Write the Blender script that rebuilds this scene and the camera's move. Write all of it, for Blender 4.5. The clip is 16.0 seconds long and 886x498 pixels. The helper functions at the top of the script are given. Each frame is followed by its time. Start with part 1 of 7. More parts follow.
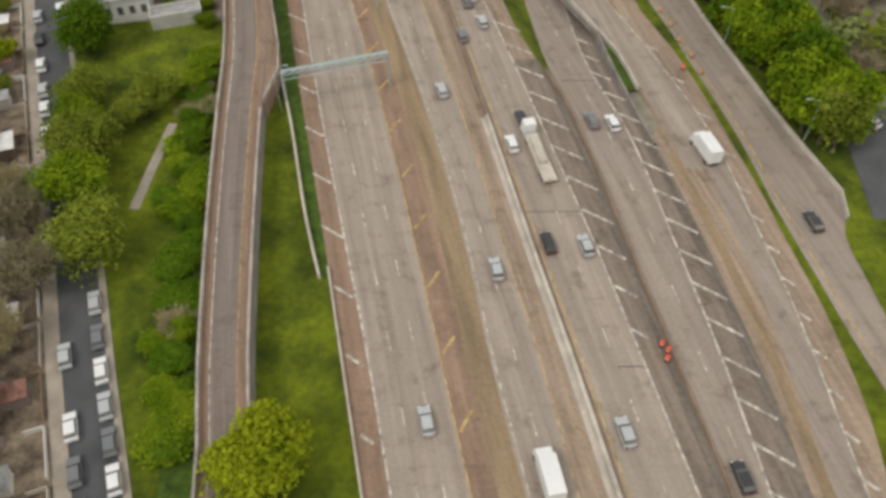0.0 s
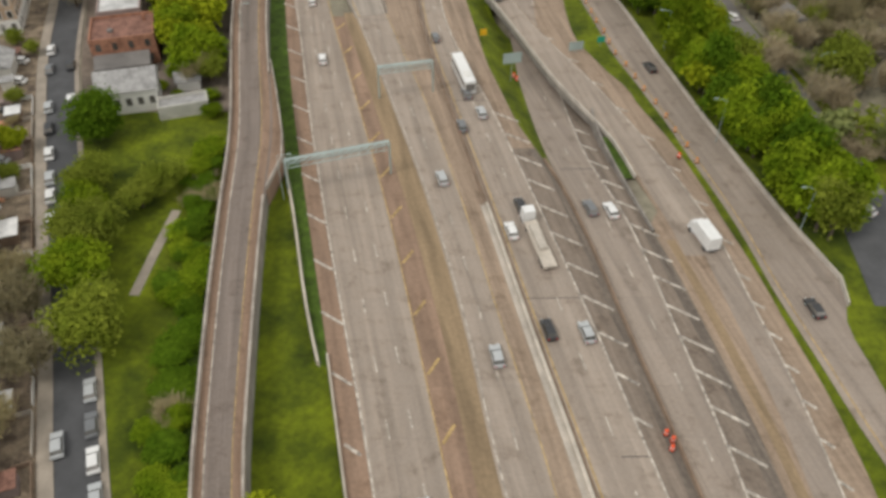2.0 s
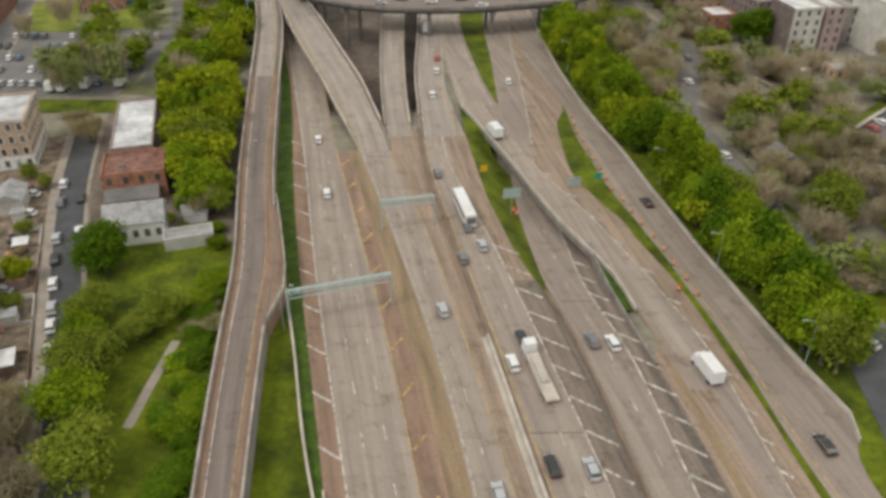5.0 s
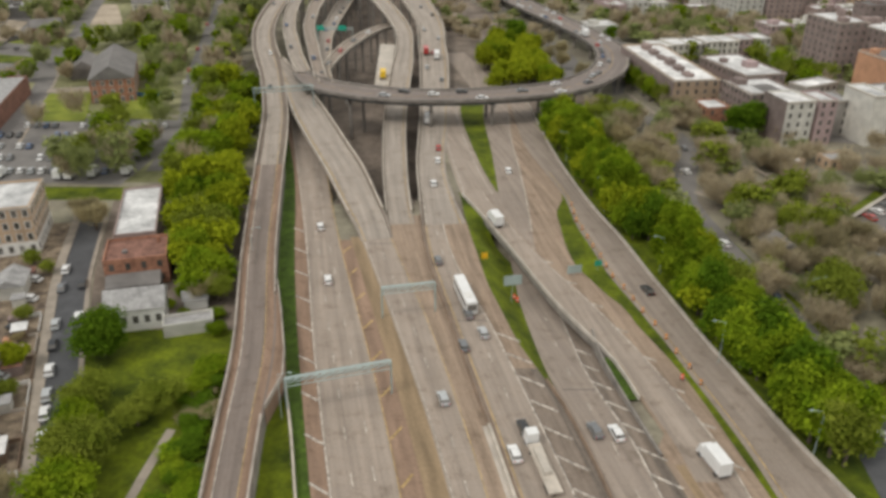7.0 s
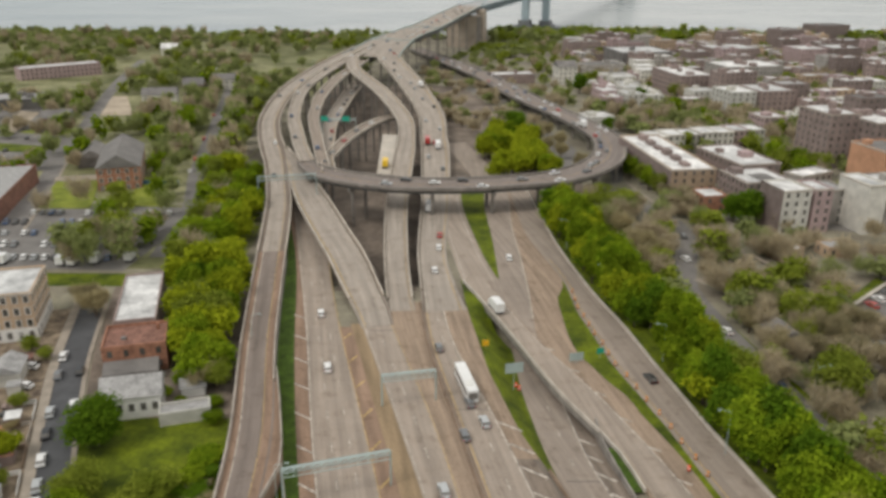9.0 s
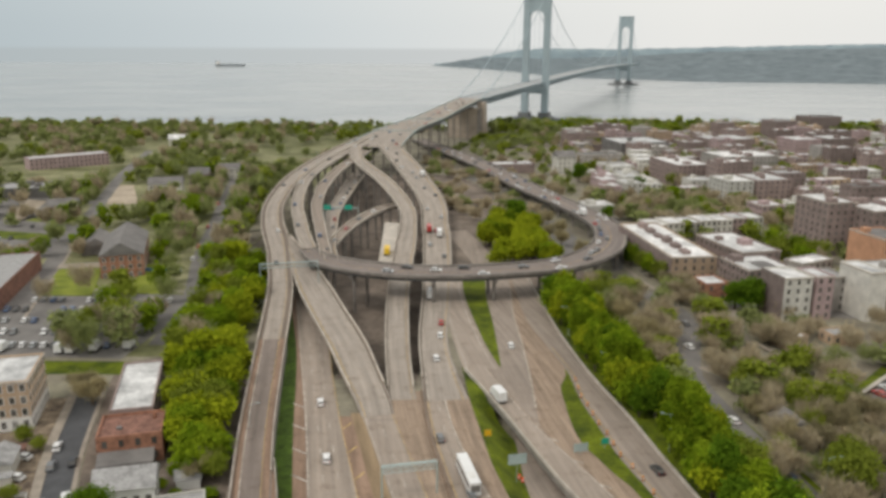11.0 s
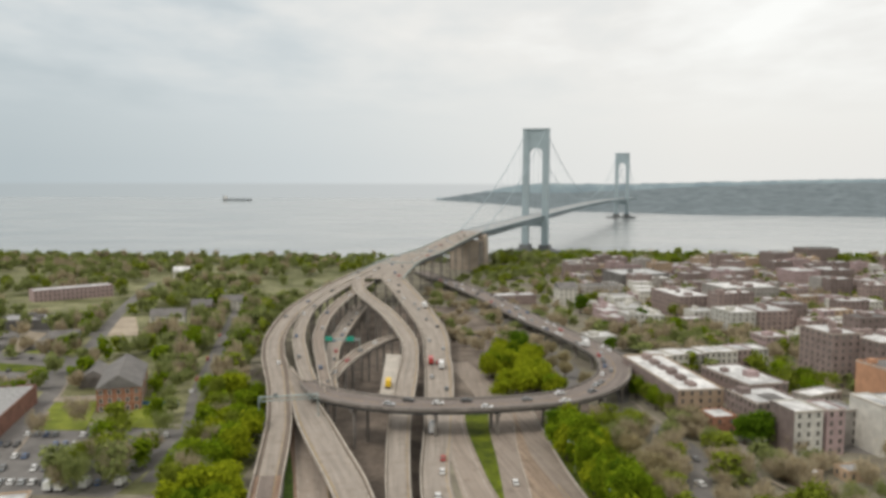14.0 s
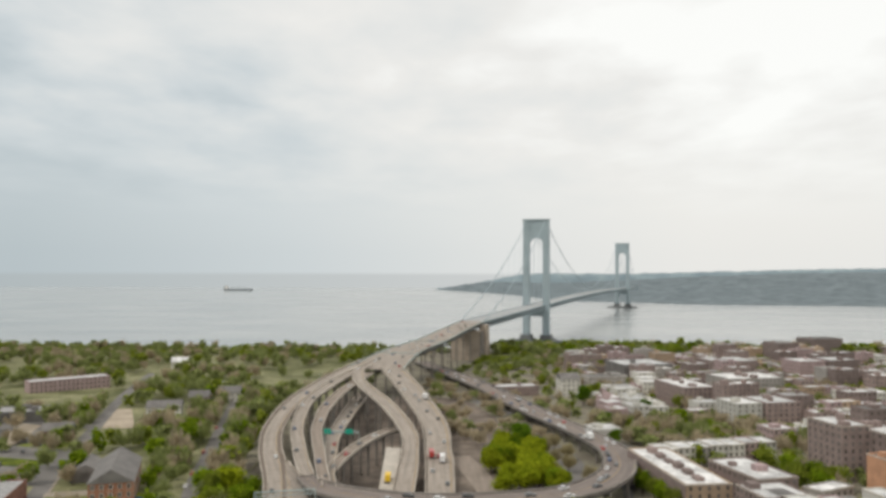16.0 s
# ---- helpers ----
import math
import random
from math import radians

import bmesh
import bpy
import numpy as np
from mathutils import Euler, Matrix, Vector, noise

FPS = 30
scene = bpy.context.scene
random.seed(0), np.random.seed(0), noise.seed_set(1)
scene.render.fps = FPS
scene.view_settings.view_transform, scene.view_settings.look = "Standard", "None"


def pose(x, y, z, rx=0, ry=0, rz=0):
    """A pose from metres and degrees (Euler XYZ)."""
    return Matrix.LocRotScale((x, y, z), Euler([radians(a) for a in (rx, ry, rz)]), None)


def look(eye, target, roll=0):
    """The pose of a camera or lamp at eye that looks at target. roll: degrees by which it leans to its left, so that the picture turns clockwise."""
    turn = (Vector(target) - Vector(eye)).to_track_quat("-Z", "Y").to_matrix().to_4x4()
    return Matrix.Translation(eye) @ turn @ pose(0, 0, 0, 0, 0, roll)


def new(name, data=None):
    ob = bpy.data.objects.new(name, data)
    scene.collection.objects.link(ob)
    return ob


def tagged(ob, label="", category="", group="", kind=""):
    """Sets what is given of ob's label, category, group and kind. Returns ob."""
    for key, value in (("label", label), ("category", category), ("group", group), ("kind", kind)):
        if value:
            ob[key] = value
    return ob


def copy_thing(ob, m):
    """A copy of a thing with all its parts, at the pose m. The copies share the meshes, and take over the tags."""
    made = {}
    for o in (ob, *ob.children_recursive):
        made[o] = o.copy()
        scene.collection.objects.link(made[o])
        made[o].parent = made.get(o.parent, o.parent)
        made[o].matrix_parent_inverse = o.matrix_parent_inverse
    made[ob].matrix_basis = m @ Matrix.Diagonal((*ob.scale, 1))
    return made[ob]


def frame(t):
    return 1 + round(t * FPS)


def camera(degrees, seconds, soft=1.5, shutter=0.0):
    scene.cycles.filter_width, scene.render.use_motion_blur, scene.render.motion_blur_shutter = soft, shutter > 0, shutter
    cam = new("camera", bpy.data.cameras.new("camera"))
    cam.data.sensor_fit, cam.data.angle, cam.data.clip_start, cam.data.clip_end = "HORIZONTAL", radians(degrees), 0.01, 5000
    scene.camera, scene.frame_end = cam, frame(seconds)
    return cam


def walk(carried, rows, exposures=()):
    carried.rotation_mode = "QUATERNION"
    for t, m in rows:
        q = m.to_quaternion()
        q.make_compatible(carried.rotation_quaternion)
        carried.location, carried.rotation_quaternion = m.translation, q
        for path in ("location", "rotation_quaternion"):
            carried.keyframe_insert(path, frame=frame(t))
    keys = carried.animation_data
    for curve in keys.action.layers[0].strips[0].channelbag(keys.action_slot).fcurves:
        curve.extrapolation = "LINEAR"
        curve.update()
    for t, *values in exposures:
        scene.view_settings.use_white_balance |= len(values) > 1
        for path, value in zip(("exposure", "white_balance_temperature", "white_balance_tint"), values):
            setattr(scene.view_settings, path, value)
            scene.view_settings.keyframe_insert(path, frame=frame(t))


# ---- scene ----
# ------------------------------------------------------------------ camera
cam = camera(58.49, 16.0, soft=3.5)
EYE = (0.0, 0.0, 124.0)
# seconds, pitch, yaw, roll: the drone hovers and tilts up
TILT_ROWS = [
    (0.0, -49.19, -0.287, -0.085), (1.0, -46.08, -0.279, -0.061), (2.0, -42.95, -0.271, -0.034),
    (3.0, -39.79, -0.252, 0.005), (4.0, -36.62, -0.218, 0.066), (6.5, -28.72, -0.104, 0.259),
    (7.0, -27.16, -0.079, 0.291), (8.0, -24.03, -0.027, 0.337), (9.0, -20.88, 0.031, 0.348),
    (11.5, -12.98, 0.214, 0.283), (12.0, -11.40, 0.251, 0.267), (13.0, -8.25, 0.316, 0.235),
    (14.0, -5.07, 0.366, 0.210), (15.0, -1.83, 0.408, 0.195), (16.0, 1.43, 0.447, 0.184),
]
walk(cam, [(t, pose(*EYE, 90 + p, 0, y) @ pose(0, 0, 0, 0, 0, r)) for t, p, y, r in TILT_ROWS])

# ------------------------------------------------------------------ light
SUN_EL, SUN_AZ = radians(52), radians(-125)      # azimuth from +y towards +x


def node(tree, kind, **inputs):
    n = tree.nodes.new("ShaderNode" + kind)
    for key, value in inputs.items():
        k = key.replace("_", " ")
        n.inputs[k if k in n.inputs else int(key[1:])].default_value = value
    return n


def ramp(tree, stops, fac=None):
    n = tree.nodes.new("ShaderNodeValToRGB")
    els = n.color_ramp.elements
    while len(els) < len(stops):
        els.new(0.5)
    for e, (p, c) in zip(els, stops):
        e.position, e.color = p, (*c, 1) if len(c) == 3 else c
    if fac is not None:
        tree.links.new(fac, n.inputs[0])
    return n


def make_world():
    w = bpy.data.worlds.new("overcast_sky")
    scene.world = w
    w.use_nodes = True
    t = w.node_tree
    t.nodes.clear()
    link = t.links.new
    coord = t.nodes.new("ShaderNodeTexCoord")
    sky = t.nodes.new("ShaderNodeTexSky")
    sky.sky_type, sky.sun_disc = "NISHITA", False
    sky.sun_elevation, sky.sun_rotation = SUN_EL, SUN_AZ
    sky.air_density, sky.dust_density = 1.0, 3.0
    dim = node(t, "MixRGB")
    dim.blend_type = "MULTIPLY"
    dim.inputs[0].default_value = 1
    dim.inputs[2].default_value = (0.1, 0.1, 0.1, 1)
    link(sky.outputs[0], dim.inputs[1])
    sep = t.nodes.new("ShaderNodeSeparateXYZ")
    link(coord.outputs["Generated"], sep.inputs[0])
    # cloud sheet seen from below: banks that shrink and flatten towards the horizon
    lift = node(t, "Math")
    lift.operation, lift.inputs[1].default_value = "ADD", 0.15
    link(sep.outputs[2], lift.inputs[0])
    flat = node(t, "VectorMath")
    flat.operation = "DIVIDE"
    link(coord.outputs["Generated"], flat.inputs[0])
    trio = t.nodes.new("ShaderNodeCombineXYZ")
    for i in range(3):
        link(lift.outputs[0], trio.inputs[i])
    link(trio.outputs[0], flat.inputs[1])
    mp = t.nodes.new("ShaderNodeMapping")
    mp.inputs["Scale"].default_value = (2.3, 1.8, 0.0)
    mp.inputs["Location"].default_value = (3.1, 1.7, 0.0)
    link(flat.outputs[0], mp.inputs[0])
    n1 = node(t, "TexNoise", Scale=1.0, Detail=5.0, Roughness=0.5, Distortion=0.1)
    link(mp.outputs[0], n1.inputs["Vector"])
    broken = node(t, "MapRange")
    broken.inputs[1].default_value, broken.inputs[2].default_value = 0.3, 0.7
    broken.inputs[3].default_value, broken.inputs[4].default_value = -0.13, 0.17
    link(n1.outputs[0], broken.inputs[0])
    fade = node(t, "MapRange")
    fade.inputs[1].default_value, fade.inputs[2].default_value = 0.06, 0.2
    link(sep.outputs[2], fade.inputs[0])
    bank = node(t, "Math")
    bank.operation = "MULTIPLY"
    link(broken.outputs[0], bank.inputs[0])
    link(fade.outputs[0], bank.inputs[1])
    # brighter towards the hidden sun on the right
    side = node(t, "MapRange")
    side.inputs[1].default_value, side.inputs[2].default_value = -0.48, 0.30
    side.inputs[3].default_value, side.inputs[4].default_value = 0.27, 0.69
    link(sep.outputs[0], side.inputs[0])
    rise = node(t, "MapRange")
    rise.inputs[1].default_value, rise.inputs[2].default_value = 0.02, 0.30
    rise.inputs[3].default_value, rise.inputs[4].default_value = -0.03, 0.15
    link(sep.outputs[2], rise.inputs[0])
    both = node(t, "Math")
    both.operation = "ADD"
    link(side.outputs[0], both.inputs[0])
    link(rise.outputs[0], both.inputs[1])
    add = node(t, "Math")
    add.operation = "ADD"
    link(bank.outputs[0], add.inputs[0])
    link(both.outputs[0], add.inputs[1])
    clouds = ramp(t, [(0.22, (0.49, 0.56, 0.59)), (0.40, (0.65, 0.70, 0.715)), (0.54, (0.79, 0.805, 0.79)),
                      (0.68, (0.885, 0.875, 0.84)), (0.85, (1.03, 1.03, 0.995))], add.outputs[0])
    mix = node(t, "MixRGB")
    mix.inputs[0].default_value = 0.93
    link(dim.outputs[0], mix.inputs[1])
    link(clouds.outputs[0], mix.inputs[2])
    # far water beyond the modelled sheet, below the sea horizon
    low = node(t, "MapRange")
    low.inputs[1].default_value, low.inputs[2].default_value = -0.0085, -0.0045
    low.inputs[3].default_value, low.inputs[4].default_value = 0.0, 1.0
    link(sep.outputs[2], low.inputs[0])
    # haze and reflected sky are painted into the water tone, brighter rightwards
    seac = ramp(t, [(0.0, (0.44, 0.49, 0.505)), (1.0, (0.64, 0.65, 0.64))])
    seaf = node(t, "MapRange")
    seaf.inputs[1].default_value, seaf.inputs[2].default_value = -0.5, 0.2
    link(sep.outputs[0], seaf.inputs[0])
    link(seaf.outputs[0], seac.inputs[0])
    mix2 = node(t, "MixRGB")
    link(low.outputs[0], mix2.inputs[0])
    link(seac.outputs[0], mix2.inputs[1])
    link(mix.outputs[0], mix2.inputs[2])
    bg = node(t, "Background", Strength=1.0)
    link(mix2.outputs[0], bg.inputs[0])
    out = t.nodes.new("ShaderNodeOutputWorld")
    link(bg.outputs[0], out.inputs[0])


make_world()
sun = new("sun", bpy.data.lights.new("sun", "SUN"))
sun.data.energy, sun.data.angle, sun.data.color = 1.45, radians(20), (1.0, 0.95, 0.88)
sun.matrix_world = look((0, 0, 300), (-math.sin(SUN_AZ) * math.cos(SUN_EL) * 100, -math.cos(SUN_AZ) * math.cos(SUN_EL) * 100, 300 - math.sin(SUN_EL) * 100))
scene.view_settings.exposure = 0.0


# ------------------------------------------------------------------ materials
def material(name, colour, rough=0.8, vary=0.25, scale=0.6, fine=6.0, tint=None, metal=0.0, bump=0.0, stretch=None, island=0.0, rand=0.0, spec=0.3, slabs=0.0):
    """A surface with stains (scale, per metre), grain (fine) and, where asked, relief. stretch: streaks along the strip's own length."""
    m = bpy.data.materials.new(name)
    m.use_nodes = True
    t = m.node_tree
    link = t.links.new
    b = t.nodes["Principled BSDF"]
    b.inputs["Roughness"].default_value, b.inputs["Metallic"].default_value = rough, metal
    b.inputs["Specular IOR Level"].default_value = spec
    if stretch:
        src = t.nodes.new("ShaderNodeUVMap").outputs[0]
    else:
        src = t.nodes.new("ShaderNodeNewGeometry").outputs["Position"]
    mp = t.nodes.new("ShaderNodeMapping")
    link(src, mp.inputs[0])
    if stretch:
        mp.inputs["Scale"].default_value = (*stretch, 1)
    n1 = node(t, "TexNoise", Scale=1.0 if stretch else scale, Detail=5.0, Roughness=0.6)
    link(mp.outputs[0], n1.inputs["Vector"])
    n2 = node(t, "TexNoise", Scale=fine, Detail=3.0, Roughness=0.7)
    link(src, n2.inputs["Vector"])
    lo = tuple(max(0.0, c * (1 - vary)) for c in colour)
    hi = tuple(min(0.95, c * (1 + vary)) for c in (tint or colour))
    r1 = ramp(t, [(0.32, lo), (0.68, hi)], n1.outputs[0])
    r2 = ramp(t, [(0.3, (1 - vary * 0.7,) * 3), (0.7, (1 + vary * 0.35,) * 3)], n2.outputs[0])
    mul = node(t, "MixRGB")
    mul.blend_type = "MULTIPLY"
    mul.inputs[0].default_value = 1
    link(r1.outputs[0], mul.inputs[1])
    link(r2.outputs[0], mul.inputs[2])
    last = mul.outputs[0]
    if slabs:
        # cast slabs of slightly different age, with thin dark joints
        bt = node(t, "TexBrick", Scale=1.0)
        bt.offset, bt.squash = 0.0, 1.0
        for key, v in (("Color1", 1 - slabs), ("Color2", 1 + slabs), ("Mortar", 0.8)):
            bt.inputs[key].default_value = (v, v, v, 1)
        for key, v in (("Mortar Size", 0.05), ("Mortar Smooth", 0.5), ("Bias", 0.0), ("Brick Width", 3.7), ("Row Height", 9.0)):
            bt.inputs[key].default_value = v
        link(src, bt.inputs["Vector"])
        # oil and tyre stains, few and soft
        n4 = node(t, "TexNoise", Scale=0.22, Detail=6.0, Roughness=0.75)
        link(src, n4.inputs["Vector"])
        r4 = ramp(t, [(0.34, (0.70, 0.67, 0.64)), (0.46, (1, 0.99, 0.975)), (0.6, (1, 1, 1)), (0.72, (1.13, 1.11, 1.08))], n4.outputs[0])
        for c in (bt.outputs["Color"], r4.outputs[0]):
            mm = node(t, "MixRGB")
            mm.blend_type = "MULTIPLY"
            mm.inputs[0].default_value = 1
            link(last, mm.inputs[1])
            link(c, mm.inputs[2])
            last = mm.outputs[0]
    for amount, source in ((island, "isl"), (rand, "obj")):
        if amount:
            if source == "isl":
                f = t.nodes.new("ShaderNodeNewGeometry").outputs["Random Per Island"]
            else:
                f = t.nodes.new("ShaderNodeObjectInfo").outputs["Random"]
            r3 = ramp(t, [(0, (1 - amount, 1 - amount, 1 - amount * 1.1)), (1, (1 + amount, 1 + amount * 0.9, 1 + amount * 0.7))], f)
            mm = node(t, "MixRGB")
            mm.blend_type = "MULTIPLY"
            mm.inputs[0].default_value = 1
            link(last, mm.inputs[1])
            link(r3.outputs[0], mm.inputs[2])
            last = mm.outputs[0]
    link(last, b.inputs["Base Color"])
    if bump:
        bp = node(t, "Bump", Strength=bump, Distance=0.1)
        link(n2.outputs[0], bp.inputs["Height"])
        link(bp.outputs[0], b.inputs["Normal"])
    return m


M = {}
M["lane"] = material("worn_concrete_lane", (0.314, 0.259, 0.213), 0.85, 0.2, stretch=(0.6, 0.02), fine=2.0, slabs=0.045)
M["lane_grey"] = material("grey_asphalt_lane", (0.287, 0.236, 0.195), 0.85, 0.2, stretch=(0.6, 0.02), fine=2.0, slabs=0.05)
M["lane_pale"] = material("pale_grey_deck", (0.332, 0.286, 0.243), 0.85, 0.2, stretch=(0.6, 0.02), fine=2.0, slabs=0.05)
M["ramp_brown"] = material("brown_worn_ramp", (0.20, 0.163, 0.14), 0.88, 0.22, stretch=(0.6, 0.02), fine=2.0, slabs=0.05)
M["shoulder"] = material("brown_shoulder", (0.258, 0.173, 0.122), 0.9, 0.26, stretch=(0.45, 0.04), fine=1.5, slabs=0.06)
M["shoulder_grey"] = material("grey_brown_shoulder", (0.20, 0.16, 0.128), 0.9, 0.28, stretch=(0.8, 0.03), fine=1.5, slabs=0.05)
M["shoulder_tan"] = material("tan_shoulder", (0.295, 0.22, 0.161), 0.9, 0.28, stretch=(0.8, 0.03), fine=1.5, slabs=0.06)
# dark brown streaky colour for the strips at the shoulder edges
M["dirt"] = material("dark_road_edge", (0.165, 0.135, 0.11), 0.95, 0.4, stretch=(0.9, 0.05), fine=1.2)
M["joint"] = material("dark_joint_filler", (0.11, 0.095, 0.085), 0.9, 0.3, scale=1.0)
M["loop_deck"] = material("dark_worn_loop_deck", (0.215, 0.18, 0.16), 0.88, 0.2, stretch=(0.6, 0.02), fine=2.0, slabs=0.05)
M["garden"] = material("mixed_front_gardens", (0.178, 0.13, 0.098), 0.95, 0.55, scale=0.35, fine=1.5, tint=(0.218, 0.17, 0.118))
M["khaki"] = material("dusty_median", (0.265, 0.19, 0.115), 0.95, 0.28, stretch=(0.5, 0.04), fine=1.5)
M["concrete"] = material("light_concrete", (0.46, 0.41, 0.35), 0.85, 0.2, scale=0.3, fine=2.0)
M["barrier"] = material("barrier_concrete", (0.50, 0.44, 0.37), 0.85, 0.25, scale=0.25, fine=3.0)
M["ramp_wall"] = material("weathered_ramp_wall", (0.36, 0.315, 0.27), 0.88, 0.3, scale=0.25, fine=2.0)
M["brown_barrier"] = material("rust_stained_barrier", (0.24, 0.17, 0.12), 0.9, 0.25, scale=0.3)
M["pier"] = material("stained_pier_concrete", (0.24, 0.215, 0.19), 0.9, 0.3, scale=0.25)
M["girder"] = material("grey_green_steel", (0.12, 0.125, 0.12), 0.6, 0.25, scale=0.3, metal=0.2)
M["white"] = material("white_road_paint", (0.46, 0.41, 0.35), 0.85, 0.6, scale=0.9, fine=2.5)
M["yellow"] = material("yellow_road_paint", (0.42, 0.29, 0.125), 0.85, 0.5, scale=0.7)
M["ground"] = material("bare_town_ground", (0.23, 0.192, 0.15), 0.95, 0.35, scale=0.05, fine=0.5, tint=(0.23, 0.212, 0.15))
M["lawn"] = material("yellow_green_lawn", (0.15, 0.19, 0.02), 0.95, 0.3, scale=0.1, fine=1.0, tint=(0.20, 0.22, 0.03))
M["sand"] = material("pale_sand", (0.40, 0.33, 0.25), 0.95, 0.25, scale=0.1, fine=0.8)
M["yard"] = material("shade_darkened_dirt_yard", (0.185, 0.148, 0.118), 0.95, 0.4, scale=0.08, fine=0.6)
M["olive"] = material("rough_grounds", (0.135, 0.15, 0.04), 0.95, 0.45, scale=0.03, fine=0.25, tint=(0.205, 0.195, 0.105))
M["grass"] = material("mown_grass", (0.062, 0.097, 0.0015), 0.95, 0.5, scale=0.11, fine=0.8, tint=(0.102, 0.124, 0.003), bump=0.4)
M["ivy"] = material("dark_ivy_bank", (0.055, 0.095, 0.008), 0.9, 0.45, scale=0.5, fine=3.0, bump=0.8)
M["asphalt"] = material("street_asphalt", (0.085, 0.085, 0.088), 0.9, 0.2, scale=0.2)
M["parking"] = material("parking_asphalt", (0.182, 0.168, 0.155), 0.9, 0.25, scale=0.1)
M["pavement"] = material("street_pavement", (0.31, 0.265, 0.215), 0.9, 0.2, scale=0.3)
M["tower"] = material("blue_grey_tower_paint", (0.33, 0.395, 0.415), 0.6, 0.1, scale=0.02, fine=0.2)
M["steel"] = material("pale_green_steel", (0.36, 0.43, 0.41), 0.5, 0.12, scale=0.4)
M["anchor"] = material("tan_anchorage_concrete", (0.36, 0.30, 0.24), 0.9, 0.22, scale=0.06, fine=0.5)
# hill and ridge: distance haze is put into both base colours
M["hill"] = material("haze_toned_wooded_shore", (0.135, 0.165, 0.178), 0.95, 0.16, scale=0.02, fine=0.09, tint=(0.165, 0.195, 0.205))
M["ridge"] = material("haze_blue_far_woods", (0.215, 0.275, 0.305), 0.95, 0.15, scale=0.01, fine=0.06, tint=(0.23, 0.285, 0.30))
M["pedestal"] = material("dark_wet_concrete", (0.17, 0.175, 0.175), 0.9, 0.25, scale=0.1)
M["bridge_deck"] = material("grey_bridge_deck", (0.38, 0.385, 0.38), 0.85, 0.15, scale=0.05, fine=0.5)
M["blue_panel"] = material("faded_blue_paint", (0.09, 0.20, 0.36), 0.6, 0.15)
M["brick"] = material("dark_red_brick", (0.25, 0.193, 0.18), 0.9, 0.2, scale=0.3, rand=0.25)
M["tan"] = material("tan_brick", (0.42, 0.31, 0.22), 0.9, 0.18, scale=0.3, rand=0.2)
M["cream"] = material("cream_render", (0.55, 0.53, 0.485), 0.9, 0.18, scale=0.3, rand=0.14)
M["greywall"] = material("grey_render", (0.36, 0.335, 0.31), 0.9, 0.2, scale=0.3, rand=0.15)
M["pink"] = material("pink_brick", (0.385, 0.285, 0.275), 0.9, 0.18, scale=0.3)
M["orange"] = material("orange_brick", (0.50, 0.27, 0.16), 0.9, 0.15, scale=0.3)
M["redbrick"] = material("weathered_red_brick", (0.34, 0.165, 0.105), 0.9, 0.35, scale=0.7, fine=3.0)
M["ship_hull"] = material("faded_grey_hull", (0.23, 0.255, 0.265), 0.7, 0.15, scale=0.1)
M["roofw"] = material("pale_roof_coating", (0.575, 0.57, 0.57), 0.85, 0.36, scale=0.16, fine=0.8, rand=0.2)
M["roofg"] = material("grey_shingle_roof", (0.33, 0.32, 0.31), 0.9, 0.25, scale=0.5, fine=2.0)
M["roofd"] = material("dark_roof_felt", (0.17, 0.16, 0.155), 0.9, 0.25, scale=0.2, rand=0.2)
M["roofr"] = material("red_brown_roof", (0.225, 0.115, 0.085), 0.9, 0.4, scale=0.5, fine=2.0)
M["glass"] = material("dark_window_glass", (0.12, 0.115, 0.112), 0.2, 0.2, scale=0.4, spec=0.5, rand=0.5)
M["trim"] = material("white_trim", (0.68, 0.66, 0.62), 0.7, 0.08)
M["bark"] = material("bark", (0.13, 0.10, 0.075), 0.95, 0.3, scale=1.0)
def leaf_material(name, dark, light, rand=0.18):
    """Thin leaves that let some light through; every spray and every tree differs a little."""
    m = bpy.data.materials.new(name)
    m.use_nodes = True
    t = m.node_tree
    link = t.links.new
    t.nodes.clear()
    geo = t.nodes.new("ShaderNodeNewGeometry")
    n = node(t, "TexNoise", Scale=0.22, Detail=4.0, Roughness=0.6)
    link(geo.outputs["Position"], n.inputs["Vector"])
    base = ramp(t, [(0.33, dark), (0.67, light)], n.outputs[0])
    last = base.outputs[0]
    for f, a in ((geo.outputs["Random Per Island"], 0.28), (t.nodes.new("ShaderNodeObjectInfo").outputs["Random"], rand)):
        r = ramp(t, [(0, (1 - a, 1 - a, 1 - a)), (1, (1 + a, 1 + a * 0.85, 1 + a * 0.5))], f)
        mm = node(t, "MixRGB")
        mm.blend_type = "MULTIPLY"
        mm.inputs[0].default_value = 1
        link(last, mm.inputs[1])
        link(r.outputs[0], mm.inputs[2])
        last = mm.outputs[0]
    d, tr = t.nodes.new("ShaderNodeBsdfDiffuse"), t.nodes.new("ShaderNodeBsdfTranslucent")
    link(last, d.inputs[0])
    link(last, tr.inputs[0])
    mix = t.nodes.new("ShaderNodeMixShader")
    mix.inputs[0].default_value = 0.4
    link(d.outputs[0], mix.inputs[1])
    link(tr.outputs[0], mix.inputs[2])
    out = t.nodes.new("ShaderNodeOutputMaterial")
    link(mix.outputs[0], out.inputs[0])
    return m


